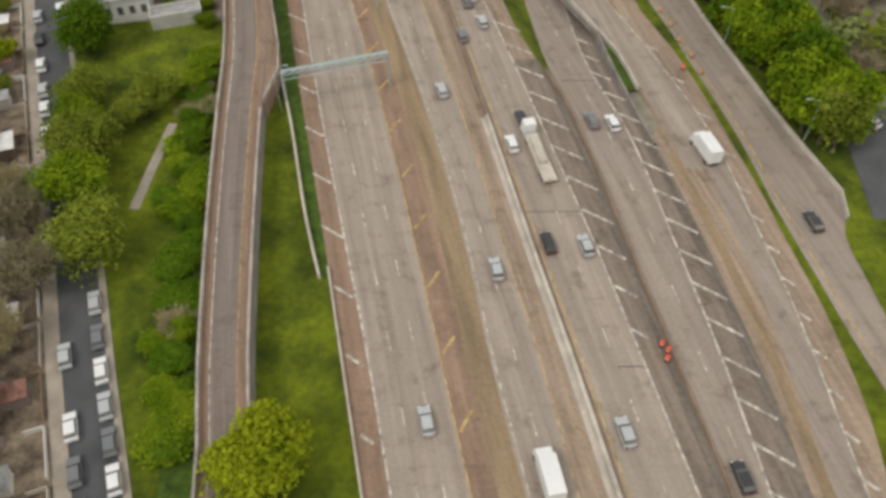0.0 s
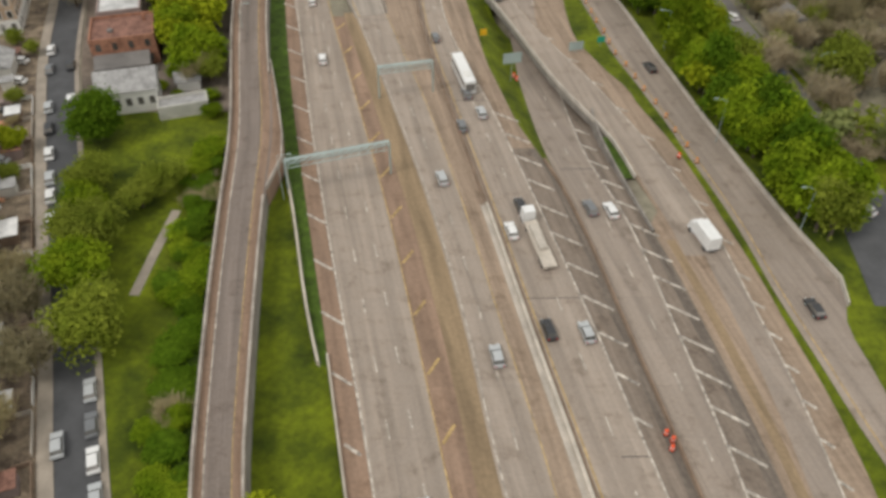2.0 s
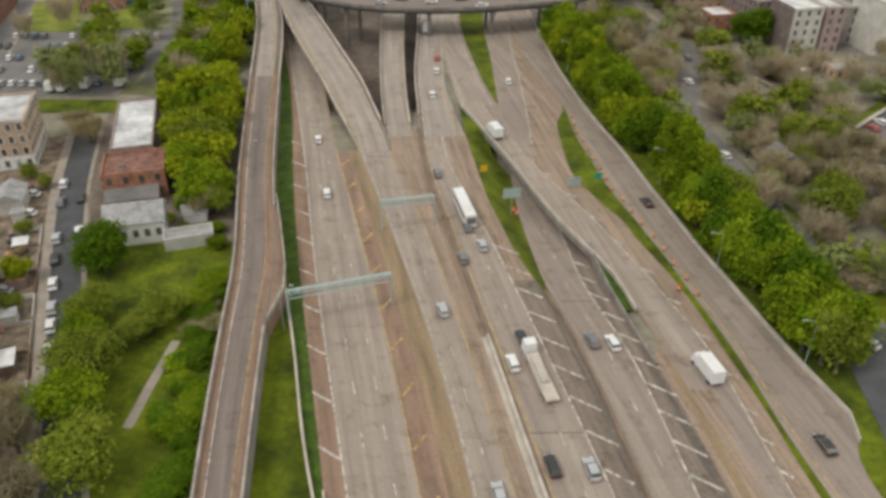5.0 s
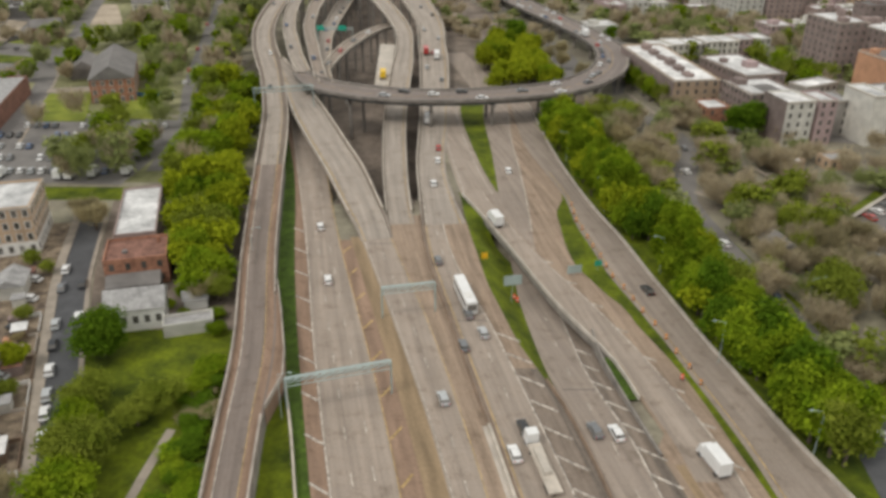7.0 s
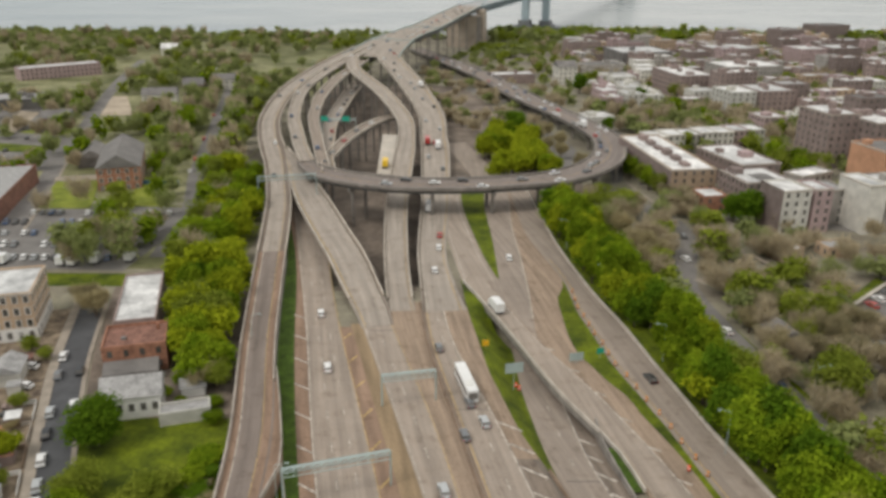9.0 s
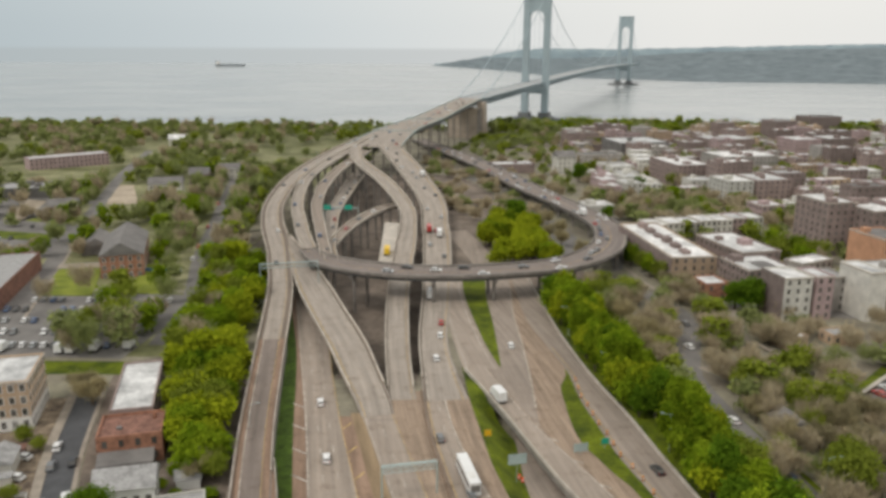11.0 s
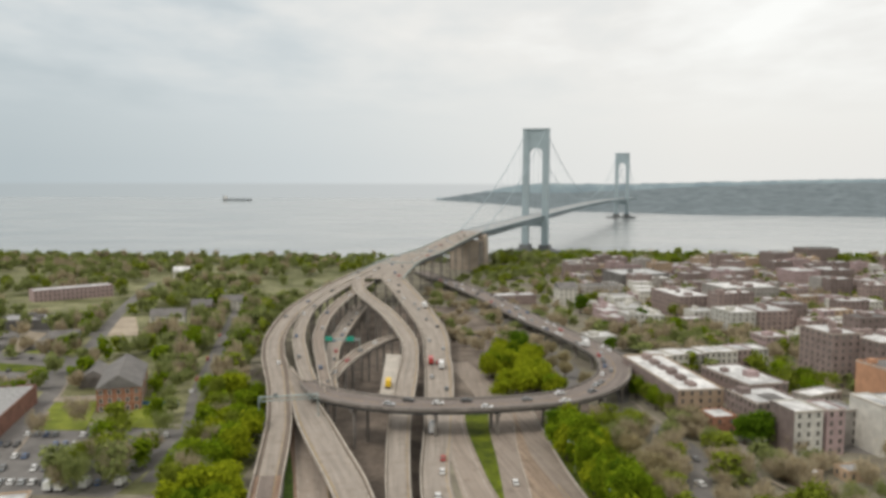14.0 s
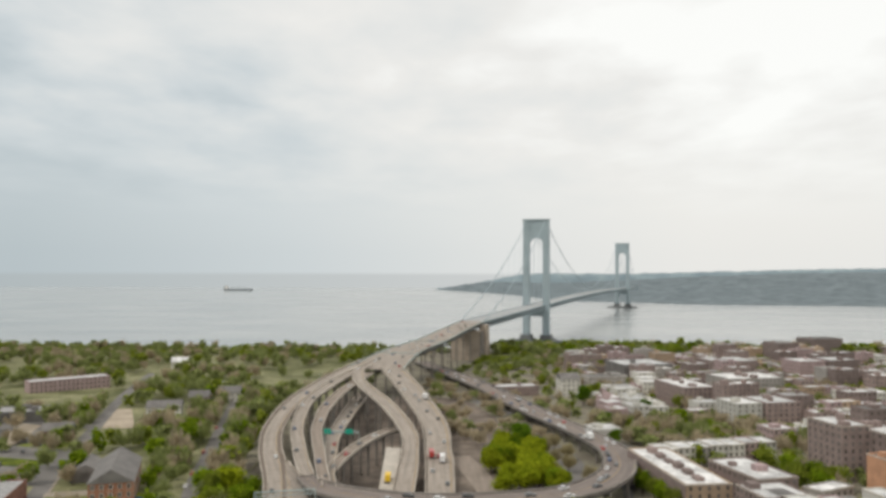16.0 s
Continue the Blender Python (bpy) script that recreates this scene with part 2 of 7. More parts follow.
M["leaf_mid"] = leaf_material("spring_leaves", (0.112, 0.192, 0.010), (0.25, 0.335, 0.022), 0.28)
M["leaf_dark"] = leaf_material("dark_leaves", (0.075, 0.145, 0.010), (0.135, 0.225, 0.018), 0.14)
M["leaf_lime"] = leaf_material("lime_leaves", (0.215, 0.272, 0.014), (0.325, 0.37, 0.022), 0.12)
# leaf_bud and leaf_olive are lightened to carry haze; single near trees use leaf_twig, leaf_young
M["leaf_bud"] = leaf_material("haze_lifted_budding_twigs", (0.455, 0.385, 0.27), (0.575, 0.50, 0.36), 0.22)
M["leaf_olive"] = leaf_material("haze_lifted_olive_leaves", (0.265, 0.31, 0.115), (0.375, 0.415, 0.165), 0.2)
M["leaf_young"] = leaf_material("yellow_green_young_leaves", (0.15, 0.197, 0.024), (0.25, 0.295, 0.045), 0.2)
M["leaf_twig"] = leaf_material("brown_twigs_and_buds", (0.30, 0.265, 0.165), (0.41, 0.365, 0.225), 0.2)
M["tyre"] = material("tyre_rubber", (0.03, 0.03, 0.03), 0.9, 0.1)
M["lamp_red"] = material("tail_lamp", (0.35, 0.02, 0.02), 0.3, 0.05)
M["lamp_white"] = material("head_lamp", (0.7, 0.7, 0.68), 0.2, 0.05)
M["sign_green"] = material("green_sign", (0.02, 0.32, 0.22), 0.5, 0.08)
M["sign_yellow"] = material("yellow_sign", (0.75, 0.42, 0.02), 0.5, 0.08)
M["orange_plastic"] = material("orange_plastic", (0.80, 0.10, 0.03), 0.5, 0.1)
M["drum_plastic"] = material("faded_orange_plastic", (0.62, 0.24, 0.05), 0.6, 0.2)


def water_material():
    m = bpy.data.materials.new("bay_water")
    m.use_nodes = True
    t = m.node_tree
    b = t.nodes["Principled BSDF"]
    b.inputs["Base Color"].default_value = (0.20, 0.22, 0.215, 1)
    b.inputs["Roughness"].default_value = 0.22
    g = t.nodes.new("ShaderNodeNewGeometry")
    mp = t.nodes.new("ShaderNodeMapping")
    mp.inputs["Scale"].default_value = (0.03, 0.045, 1)
    t.links.new(g.outputs["Position"], mp.inputs[0])
    n = node(t, "TexNoise", Scale=1.0, Detail=8.0, Roughness=0.7)
    t.links.new(mp.outputs[0], n.inputs["Vector"])
    bp = node(t, "Bump", Strength=0.22, Distance=2.0)
    t.links.new(n.outputs[0], bp.inputs["Height"])
    t.links.new(bp.outputs[0], b.inputs["Normal"])
    n2 = node(t, "TexNoise", Scale=0.12, Detail=4.0)
    t.links.new(mp.outputs[0], n2.inputs["Vector"])
    r = ramp(t, [(0.35, (0.25, 0.27, 0.268)), (0.65, (0.35, 0.36, 0.345))], n2.outputs[0])
    t.links.new(r.outputs[0], b.inputs["Base Color"])
    return m


M["water"] = water_material()


# ------------------------------------------------------------------ shape helpers
class Shape:
    """Vertices and faces of one mesh; boxes, prisms, tubes and strips are added to it."""

    def __init__(self):
        self.v, self.f, self.uv, self.mi, self.slot = [], [], [], [], 0

    def face(self, pts, uv=None):
        n = len(self.v)
        self.v += [tuple(p) for p in pts]
        self.f.append(tuple(range(n, n + len(pts))))
        self.uv.append(uv or [(p[0], p[1]) for p in pts])
        self.mi.append(self.slot)

    def prism(self, base, top):
        """Between two rings of points with the same count (base counter-clockwise from above)."""
        n, k = len(self.v), len(base)
        self.v += [tuple(p) for p in base] + [tuple(p) for p in top]
        faces = [tuple(range(n + k - 1, n - 1, -1)), tuple(range(n + k, n + 2 * k))]
        faces += [(n + i, n + (i + 1) % k, n + k + (i + 1) % k, n + k + i) for i in range(k)]
        for f in faces:
            self.f.append(f)
            self.uv.append([(self.v[i][0], self.v[i][1]) for i in f])
            self.mi.append(self.slot)
        return self

    def box(self, x0, y0, z0, x1, y1, z1, inset=0.0):
        r = [(x0, y0), (x1, y0), (x1, y1), (x0, y1)]
        s = [(x0 + inset, y0 + inset), (x1 - inset, y0 + inset), (x1 - inset, y1 - inset), (x0 + inset, y1 - inset)]
        return self.prism([(*p, z0) for p in r], [(*p, z1) for p in s])

    def tube(self, p, q, r0, r1=None, n=6):
        p, q = Vector(p), Vector(q)
        r1 = r0 if r1 is None else r1
        d = (q - p).normalized()
        a = d.orthogonal().normalized()
        b = d.cross(a)
        ring = lambda c, r: [tuple(c + a * (r * math.cos(2 * math.pi * i / n)) + b * (r * math.sin(2 * math.pi * i / n))) for i in range(n)]
        return self.prism(ring(p, r0), ring(q, r1))

    def turn(self, angle, at=(0, 0, 0)):
        c, s = math.cos(angle), math.sin(angle)
        self.v = [(c * x - s * y + at[0], s * x + c * y + at[1], z + at[2]) for x, y, z in self.v]
        return self

    def mesh(self, name, mats):
        me = bpy.data.meshes.new(name)
        me.from_pydata(self.v, [], self.f)
        layer = me.uv_layers.new(name="UVMap")
        layer.data.foreach_set("uv", [c for f in self.uv for p in f for c in p])
        for m in mats:
            me.materials.append(m)
        if len(mats) > 1:
            me.polygons.foreach_set("material_index", self.mi)
        me.update()
        return me


def part(name, shape, mats, parent=None, label="", smooth=False):
    """One mesh object, under its thing or part."""
    me = shape if isinstance(shape, bpy.types.Mesh) else shape.mesh(name, mats if isinstance(mats, (list, tuple)) else [mats])
    if smooth:
        me.polygons.foreach_set("use_smooth", [True] * len(me.polygons))
    ob = new(name, me)
    if parent is not None:
        ob.parent = parent
    return tagged(ob, label)


def thing(name, label, category, group="", kind="", at=None):
    ob = tagged(new(name), label, category, group, kind)
    ob.empty_display_size = 0.5
    if at is not None:
        ob.matrix_basis = at
    return ob


def spline(points, step):
    """Catmull-Rom through tuples of any length; about step metres apart in the first two numbers."""
    p = [np.array(a, float) for a in points]
    p = [2 * p[0] - p[1], *p, 2 * p[-1] - p[-2]]
    out = []
    for a, b, c, d in zip(p, p[1:], p[2:], p[3:]):
        n = max(1, int(np.hypot(*(c - b)[:2]) / step))
        for i in range(n):
            t = i / n
            out.append(0.5 * (2 * b + (c - a) * t + (2 * a - 5 * b + 4 * c - d) * t * t + (3 * b - a - 3 * c + d) * t ** 3))
    return out + [p[-2]]


def edge(points):
    """x as a smooth function of y from (y, x) pairs, going on straight past its ends."""
    ys, xs = np.array(points, float).T
    m = np.gradient(xs, ys)

    def at(y):
        if y <= ys[0]:
            return xs[0] + (y - ys[0]) * (xs[1] - xs[0]) / (ys[1] - ys[0])
        if y >= ys[-1]:
            return xs[-1] + (y - ys[-1]) * (xs[-1] - xs[-2]) / (ys[-1] - ys[-2])
        i = int(np.searchsorted(ys, y)) - 1
        h = ys[i + 1] - ys[i]
        t = (y - ys[i]) / h
        return ((1 + 2 * t) * (1 - t) ** 2 * xs[i] + t * (1 - t) ** 2 * h * m[i] + t * t * (3 - 2 * t) * xs[i + 1] + t * t * (t - 1) * h * m[i + 1])
    return at


def smooth01(a, b, v):
    t = min(1, max(0, (v - a) / (b - a)))
    return t * t * (3 - 2 * t)


def shore_y(x):
    return 1128 + 14 * math.sin(x * 0.006) + 9 * math.sin(x * 0.021 + 1) - 0.02 * x


C_OUT = edge([(41.2, -10.0), (61.1, -14.0), (84.7, -18.8), (112.5, -24.7), (145.4, -31.5), (170.5, -36.2), (241.7, -48.5), (271.7, -55.5)])
C_WHITE = edge([(41.2, -6.5), (61.1, -10.4), (84.7, -15.6), (112.5, -21.6), (145.4, -28.3), (173.4, -33.4), (265.6, -52.4)])
C_YEL = edge([(41.1, 3.8), (61.0, 0.1), (83.4, -4.0), (109.3, -9.0), (153.9, -19.0), (185.9, -26.6), (265.8, -42.3)])
MED_L = edge([(41.1, 7.1), (61.0, 3.7), (82.0, 0.3), (112.4, -5.8), (145.2, -13.6), (185.9, -23.4)])
MED_R = edge([(41.0, 10.5), (61.0, 7.0), (82.0, 4.0), (112.4, -1.8), (149.5, -10.8), (185.9, -20.4)])
D_YEL = edge([(41.0, 17.3), (60.9, 14.3), (82.0, 10.4), (112.3, 4.9), (141.0, -0.9), (186.0, -12.2)])
BAR = edge([(41.0, 21.7), (60.9, 18.2), (81.9, 14.2), (112.3, 8.7), (145.1, 2.4), (186.1, -4.9), (212.2, -7.3)])
F_WHITE = edge([(40.9, 32.3), (60.8, 28.7), (81.9, 24.9), (112.2, 18.8), (143.0, 12.2), (186.1, 2.0), (215.0, -1.0)])
F_OUT = edge([(41.6, 36.0), (61.8, 32.9), (81.8, 29.8), (112.0, 24.9), (119.0, 23.4), (126.6, 21.2), (135.1, 18.4), (140.3, 16.7), (146.8, 15.2), (157.4, 13.0), (166.2, 11.2), (174.7, 10.1), (183.9, 9.0), (197.4, 7.3), (220.8, 5.4)])
H_WHITE = edge([(40.8, 41.3), (59.8, 40.0), (81.8, 37.7), (110.5, 34.2), (129.9, 30.0), (149.8, 28.4), (167.2, 27.5), (206.0, 26.0)])
H_OUT = edge([(40.8, 46.0), (59.8, 44.8), (81.7, 42.2), (100.0, 39.4), (110.0, 37.4), (119.1, 35.7), (143.0, 32.7), (150.0, 33.0), (206.0, 33.0)])
H_LEFT = edge([(40.9, 36.2), (56.2, 33.9), (71.8, 31.6), (93.3, 28.3), (110.0, 25.8), (125.9, 22.5), (134.2, 21.4), (149.7, 20.0), (167.1, 18.9), (185.5, 18.5), (206.0, 17.4)])
I_LEFT = edge([(56.0, 61.0), (65.5, 59.3), (77.0, 57.7), (90.4, 55.7), (107.0, 54.0), (120.9, 51.7), (129.6, 50.0), (136.4, 48.9), (143.7, 47.6), (148.2, 46.5), (155.4, 45.0), (172.0, 41.2), (184.0, 39.7), (199.7, 37.6), (219.5, 36.8), (240.0, 33.4), (260.0, 29.8), (308.9, 27.7)])
I_RIGHT = edge([(66.0, 65.9), (76.0, 65.3), (85.0, 65.2), (89.5, 66.9), (94.0, 67.3), (100.0, 65.7), (108.7, 63.4), (119.0, 61.1), (130.0, 58.9), (141.0, 56.5), (154.8, 54.1), (170.7, 51.3), (191.0, 48.2), (209.3, 44.4), (242.8, 39.6), (309.0, 35.0)])
G_RIGHT = edge([(42.0, 56.4), (52.0, 57.4), (61.0, 57.4), (71.6, 56.8), (82.0, 55.5), (95.8, 54.0), (108.8, 52.0), (123.7, 49.7), (135.4, 47.2), (141.6, 45.4), (148.2, 43.4), (155.6, 41.9), (161.3, 39.2), (166.6, 37.2), (178.0, 33.6), (186.0, 32.9), (198.0, 32.9), (209.0, 32.9), (223.3, 33.2)])
G_WALL = edge([(110.0, 40.5), (123.2, 37.7), (132.4, 36.1), (143.2, 32.1), (153.0, 28.0), (164.5, 24.1), (178.9, 19.9), (202.7, 12.4), (220.9, 6.0)])
G_LINE = edge([(20.0, 53.6), (47.0, 53.2), (75.0, 52.4), (87.0, 51.3), (111.8, 48.7), (123.2, 45.8), (134.5, 42.6), (147.2, 38.4), (156.8, 35.0), (168.7, 30.1), (182.1, 24.6), (200.9, 18.6), (214.6, 14.6), (222.0, 12.4)])
GU_LEFT = edge([(222.0, 5.7), (242.3, 3.2), (269.9, 0.4), (292.5, -0.4), (330.0, 1.0)])
GU_RIGHT = edge([(222.0, 17.0), (237.5, 14.0), (264.1, 10.5), (292.7, 7.6), (330.0, 7.0)])
HU_LEFT = edge([(220.0, 17.2), (264.0, 16.9), (293.0, 16.0), (330.0, 17.5)])
HU_LINE = edge([(196.0, 24.8), (211.0, 25.2), (242.6, 25.4), (270.0, 24.9), (309.0, 26.4)])


def trench(y):
    """Depth of the road that dives below the crossing pavement."""
    return float(np.interp(y, [106, 116, 126, 150, 167, 186, 206], [0, 0.2, 0.7, 3.0, 4.5, 5.0, 5.0]))


def ground_z(x, y):
    z = 29 - min(1, max(0, (y - 300) / 800)) * 19
    # hollow under the ramps
    deep = smooth01(-96, -80, x - 0.0 * y) * (1 - smooth01(-6, 0, x))
    near = smooth01(-40 - 0.9 * max(0, y - 250), -34 - 0.9 * max(0, y - 250), x)
    z -= 7 * min(deep, near) * smooth01(212, 240, y) * (1 - smooth01(520, 600, y))
    if 100 < y < 213:
        z -= (trench(y) + 0.9 * min(1, trench(y))) * smooth01(F_OUT(y) - 2, H_LEFT(y) - 1, x) * (1 - smooth01(35, 41, x)) * (1 - smooth01(206, 212, y))
    z -= (z + 6) * smooth01(-12, 22, y - shore_y(x))
    return z


GROUND = 29.0

# ------------------------------------------------------------------ ground, water, far shore
def grid_sheet(xs, ys, height):
    s = Shape()
    nx = len(xs)
    s.v = [(x, y, height(x, y)) for y in ys for x in xs]
    for j in range(len(ys) - 1):
        for i in range(nx - 1):
            a = j * nx + i
            s.f.append((a, a + 1, a + nx + 1, a + nx))
            s.uv.append([(xs[i], ys[j]), (xs[i + 1], ys[j]), (xs[i + 1], ys[j + 1]), (xs[i], ys[j + 1])])
            s.mi.append(0)
    return s


xs = [-4900, -3000, -1900, -1500, -1200, -900] + list(range(-700, -140, 35)) + list(range(-140, 120, 4)) + list(range(120, 700, 35)) + [900, 1200, 1500, 1900, 3000, 4900]
ys = [-4900, -2500, -1000, -400, -250, -120, -60] + list(range(-20, 640, 6)) + list(range(640, 1090, 25)) + list(range(1090, 1190, 6))
tagged(part("ground", grid_sheet(xs, ys, ground_z), M["ground"]), "bare brown and greenish town ground running to the shore", "ground", kind="structure")
water = Shape()
water.face([(-4900, 1080, 0), (4900, 1080, 0), (4900, 4990, 0), (-4900, 4990, 0)])
tagged(part("water", water, M["water"]), "calm grey bay water under cloud", "water", kind="structure")


def hill_height(u, v):
    """Far shore: u along, v inland (0 to 1)."""
    r = noise.noise((u * 9, v * 5, 0.3)) * 9 + noise.noise((u * 40, v * 14, 2.0)) * 4 + noise.noise((u * 170, v * 90, 5.0)) * 9
    body = smooth01(0.02, 0.55, v) * (32 + 70 * smooth01(0.2, 0.75, u))
    return 3 * smooth01(0, 0.02, v) + body + (r + 6) * smooth01(0.0, 0.12, v)


def far_shore():
    coast = spline([(-96, 4650), (56, 4350), (284, 3774), (455, 3100), (680, 2960), (880, 2800), (1500, 2680), (2650, 2400)], 40)
    back = [(400, 4800), (900, 4700), (2000, 4300), (4200, 3000)]
    s = Shape()
    n, rows = len(coast), 54
    for j in range(rows + 1):
        v = j / rows
        for i, c in enumerate(coast):
            u = i / (n - 1)
            k = u * (len(back) - 1)
            a = min(int(k), len(back) - 2)
            b = np.array(back[a]) * (1 - k + a) + np.array(back[a + 1]) * (k - a)
            p = c * (1 - v) + b * v
            s.v.append((p[0], p[1], hill_height(u, v) if 0 < i else 0.5))
    for j in range(rows):
        for i in range(n - 1):
            a = j * n + i
            s.f.append((a, a + 1, a + n + 1, a + n))
            s.uv.append([(0, 0)] * 4)
            s.mi.append(0)
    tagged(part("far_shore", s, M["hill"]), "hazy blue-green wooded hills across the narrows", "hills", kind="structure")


far_shore()


def far_ridge():
    """A long low ridge behind the hills, with an uneven wooded crest."""
    line0 = spline([(-70, 4790), (500, 4770), (1200, 4650), (2000, 4390), (2900, 3900)], 25)
    s = Shape()
    n = len(line0)
    for k, (back, part_z) in enumerate(((-120, 0.0), (-40, 0.8), (0, 1.0), (30, 0.9), (60, 0.0))):
        for i, c in enumerate(line0):
            u = i / (n - 1)
            h = 10 + 88 * smooth01(0.0, 0.2, u) + 34 * smooth01(0.3, 0.8, u) + 6 * noise.noise((u * 60, k * 0.4, 7)) + 3 * noise.noise((u * 230, k, 1))
            r = 1 + back / 4800
            s.v.append((c[0] * r, c[1] * r, h * part_z))
    for j in range(4):
        for i in range(n - 1):
            a = j * n + i
            s.f.append((a, a + 1, a + n + 1, a + n))
            s.uv.append([(0, 0)] * 4)
            s.mi.append(0)
    tagged(part("far_ridge", s, M["ridge"]), "wooded ridge on the skyline, coloured pale blue for haze", "hills", kind="structure")


far_ridge()


# ------------------------------------------------------------------ roads at ground level


def between(name, left, right, y0, y1, z, mat, label, category="road", kind="structure", step=4.0, thick=0.25, parent=None, fall=None):
    """A slab of road between two edges; fall(y) lowers it."""
    s = Shape()
    rows = [y0 + (y1 - y0) * i / max(1, int((y1 - y0) / step)) for i in range(max(1, int((y1 - y0) / step)) + 1)]
    for a, b in zip(rows, rows[1:]):
        la, ra, lb, rb = left(a), right(a), left(b), right(b)
        za, zb = (z - fall(a), z - fall(b)) if fall else (z, z)
        s.face([(la, a, za), (ra, a, za), (rb, b, zb), (lb, b, zb)], [(la - C_OUT(a), a), (ra - C_OUT(a), a), (rb - C_OUT(b), b), (lb - C_OUT(b), b)])
        s.face([(la, a, za - thick), (la, a, za), (lb, b, zb), (lb, b, zb - thick)])
        s.face([(ra, a, za), (ra, a, za - thick), (rb, b, zb - thick), (rb, b, zb)])
    ob = part(name, s, mat, parent)
    return tagged(ob, label, category, kind=kind)


def shift(e, d):
    return lambda y: e(y) + d


Z = GROUND + 0.10
between("shoulder_west", C_OUT, C_WHITE, -60, 330, Z, M["shoulder"], "brown worn expressway shoulder with white hatching", "shoulder")
road_c = between("road_west", C_WHITE, C_YEL, -60, 330, Z + 0.004, M["lane"], "three-lane worn concrete carriageway")
between("hatched_median", C_YEL, MED_L, -60, 190, Z, M["shoulder"], "brown median shoulder with yellow hatching", "shoulder")
between("dusty_strip", MED_L, MED_R, -60, 192, Z + 0.002, M["khaki"], "dusty khaki strip along the median", "median")
road_d = between("road_centre", MED_R, D_YEL, -60, 206, Z + 0.004, M["lane"], "two-lane worn concrete carriageway")
between("shoulder_centre", D_YEL, BAR, -60, 206, Z, M["shoulder_tan"], "tan worn shoulder beside the concrete barrier", "shoulder")
road_f = between("road_bridge_bound", BAR, F_WHITE, -60, 202, Z + 0.004, M["lane"], "worn concrete carriageway leading to the bridge")
between("shoulder_bridge_bound", F_WHITE, F_OUT, -60, 132, Z, M["shoulder_grey"], "wide dark hatched shoulder of the carriageway", "shoulder")
between("shoulder_bridge_merge", F_WHITE, F_OUT, 132, 203, Z, M["shoulder_tan"], "pale worn shoulder narrowing towards the viaduct", "shoulder")
road_h = between("road_underpass", H_LEFT, H_WHITE, -60, 206, Z - 0.004, M["lane_grey"], "two-lane carriageway diving under the crossing ramp", fall=trench)
between("shoulder_underpass", H_WHITE, H_OUT, -60, 206, Z - 0.006, M["shoulder_grey"], "dark hatched shoulder beside the ramp", "shoulder", fall=trench)
g_left = lambda y: H_OUT(y) + 0.3 if y < 110 else G_WALL(y) + 0.3
between("ramp_pavement", g_left, G_RIGHT, -60, 108, Z, M["shoulder_tan"], "brown stained paved verge beside the ramp", "shoulder")
between("ramp_slab", g_left, lambda y: G_RIGHT(y) if y < 207 else G_RIGHT(y) + (I_LEFT(y) - G_RIGHT(y)) * 0.92 * smooth01(207, 222, y), 108, 222, Z, M["shoulder_tan"], "brown stained concrete ramp slab over the sunken road", "shoulder", thick=1.3)
# darker strip along the outer side of the hatched shoulder
between("dirt_band", lambda y: H_OUT(y) - 1.7, lambda y: H_OUT(y) + 0.28, -60, 106, Z + 0.006, M["dirt"], "dark band along the edge of the shoulder", "dirt")
between("dirt_band_ramp", lambda y: H_OUT(y) + 1.6, lambda y: H_OUT(y) + 3.2, -60, 104, Z + 0.005, M["khaki"], "brown dirt streak beside the ramp lane", "dirt")
between("dirt_band_merge", lambda y: F_OUT(y) - 1.5, lambda y: F_OUT(y) - 0.1, 40, 132, Z + 0.006, M["dirt"], "dark band along the foot of the barrier", "dirt")
between("road_ramp_lane", lambda y: G_LINE(y) - 4.1, G_LINE, -60, 108, Z + 0.008, M["lane_grey"], "grey ramp lane beside a dusty verge")
road_g = between("road_ramp", lambda y: max(g_left(y) + 0.7, G_LINE(y) - 7.6), G_LINE, 100, 222, Z + 0.004, M["lane"], "worn concrete ramp lanes crossing over the sunken road")
between("road_gore", lambda y: G_LINE(y) + 0.5, lambda y: max(G_LINE(y) + 0.6, HU_LINE(y)), 180, 222, Z + 0.003, M["lane_grey"], "grey lanes parting from the ramp")
road_gu = between("road_ramp_upper", GU_LEFT, GU_RIGHT, 222, 330, Z + 0.002, M["lane"], "worn concrete lanes merging beside the viaduct")
road_hu = between("road_inner", HU_LEFT, HU_LINE, 222, 330, Z - 0.004, M["lane_grey"], "grey lanes passing below the loop")
between("apron", HU_LINE, I_LEFT, 222, 330, Z - 0.008, M["shoulder_tan"], "pale brown paved apron between merging roads", "shoulder")
road_i = between("road_east", I_LEFT, I_RIGHT, -60, 330, Z, M["lane_grey"], "two-lane exit road along the wooded bank")


# ------------------------------------------------------------------ raised roads
RR = {}


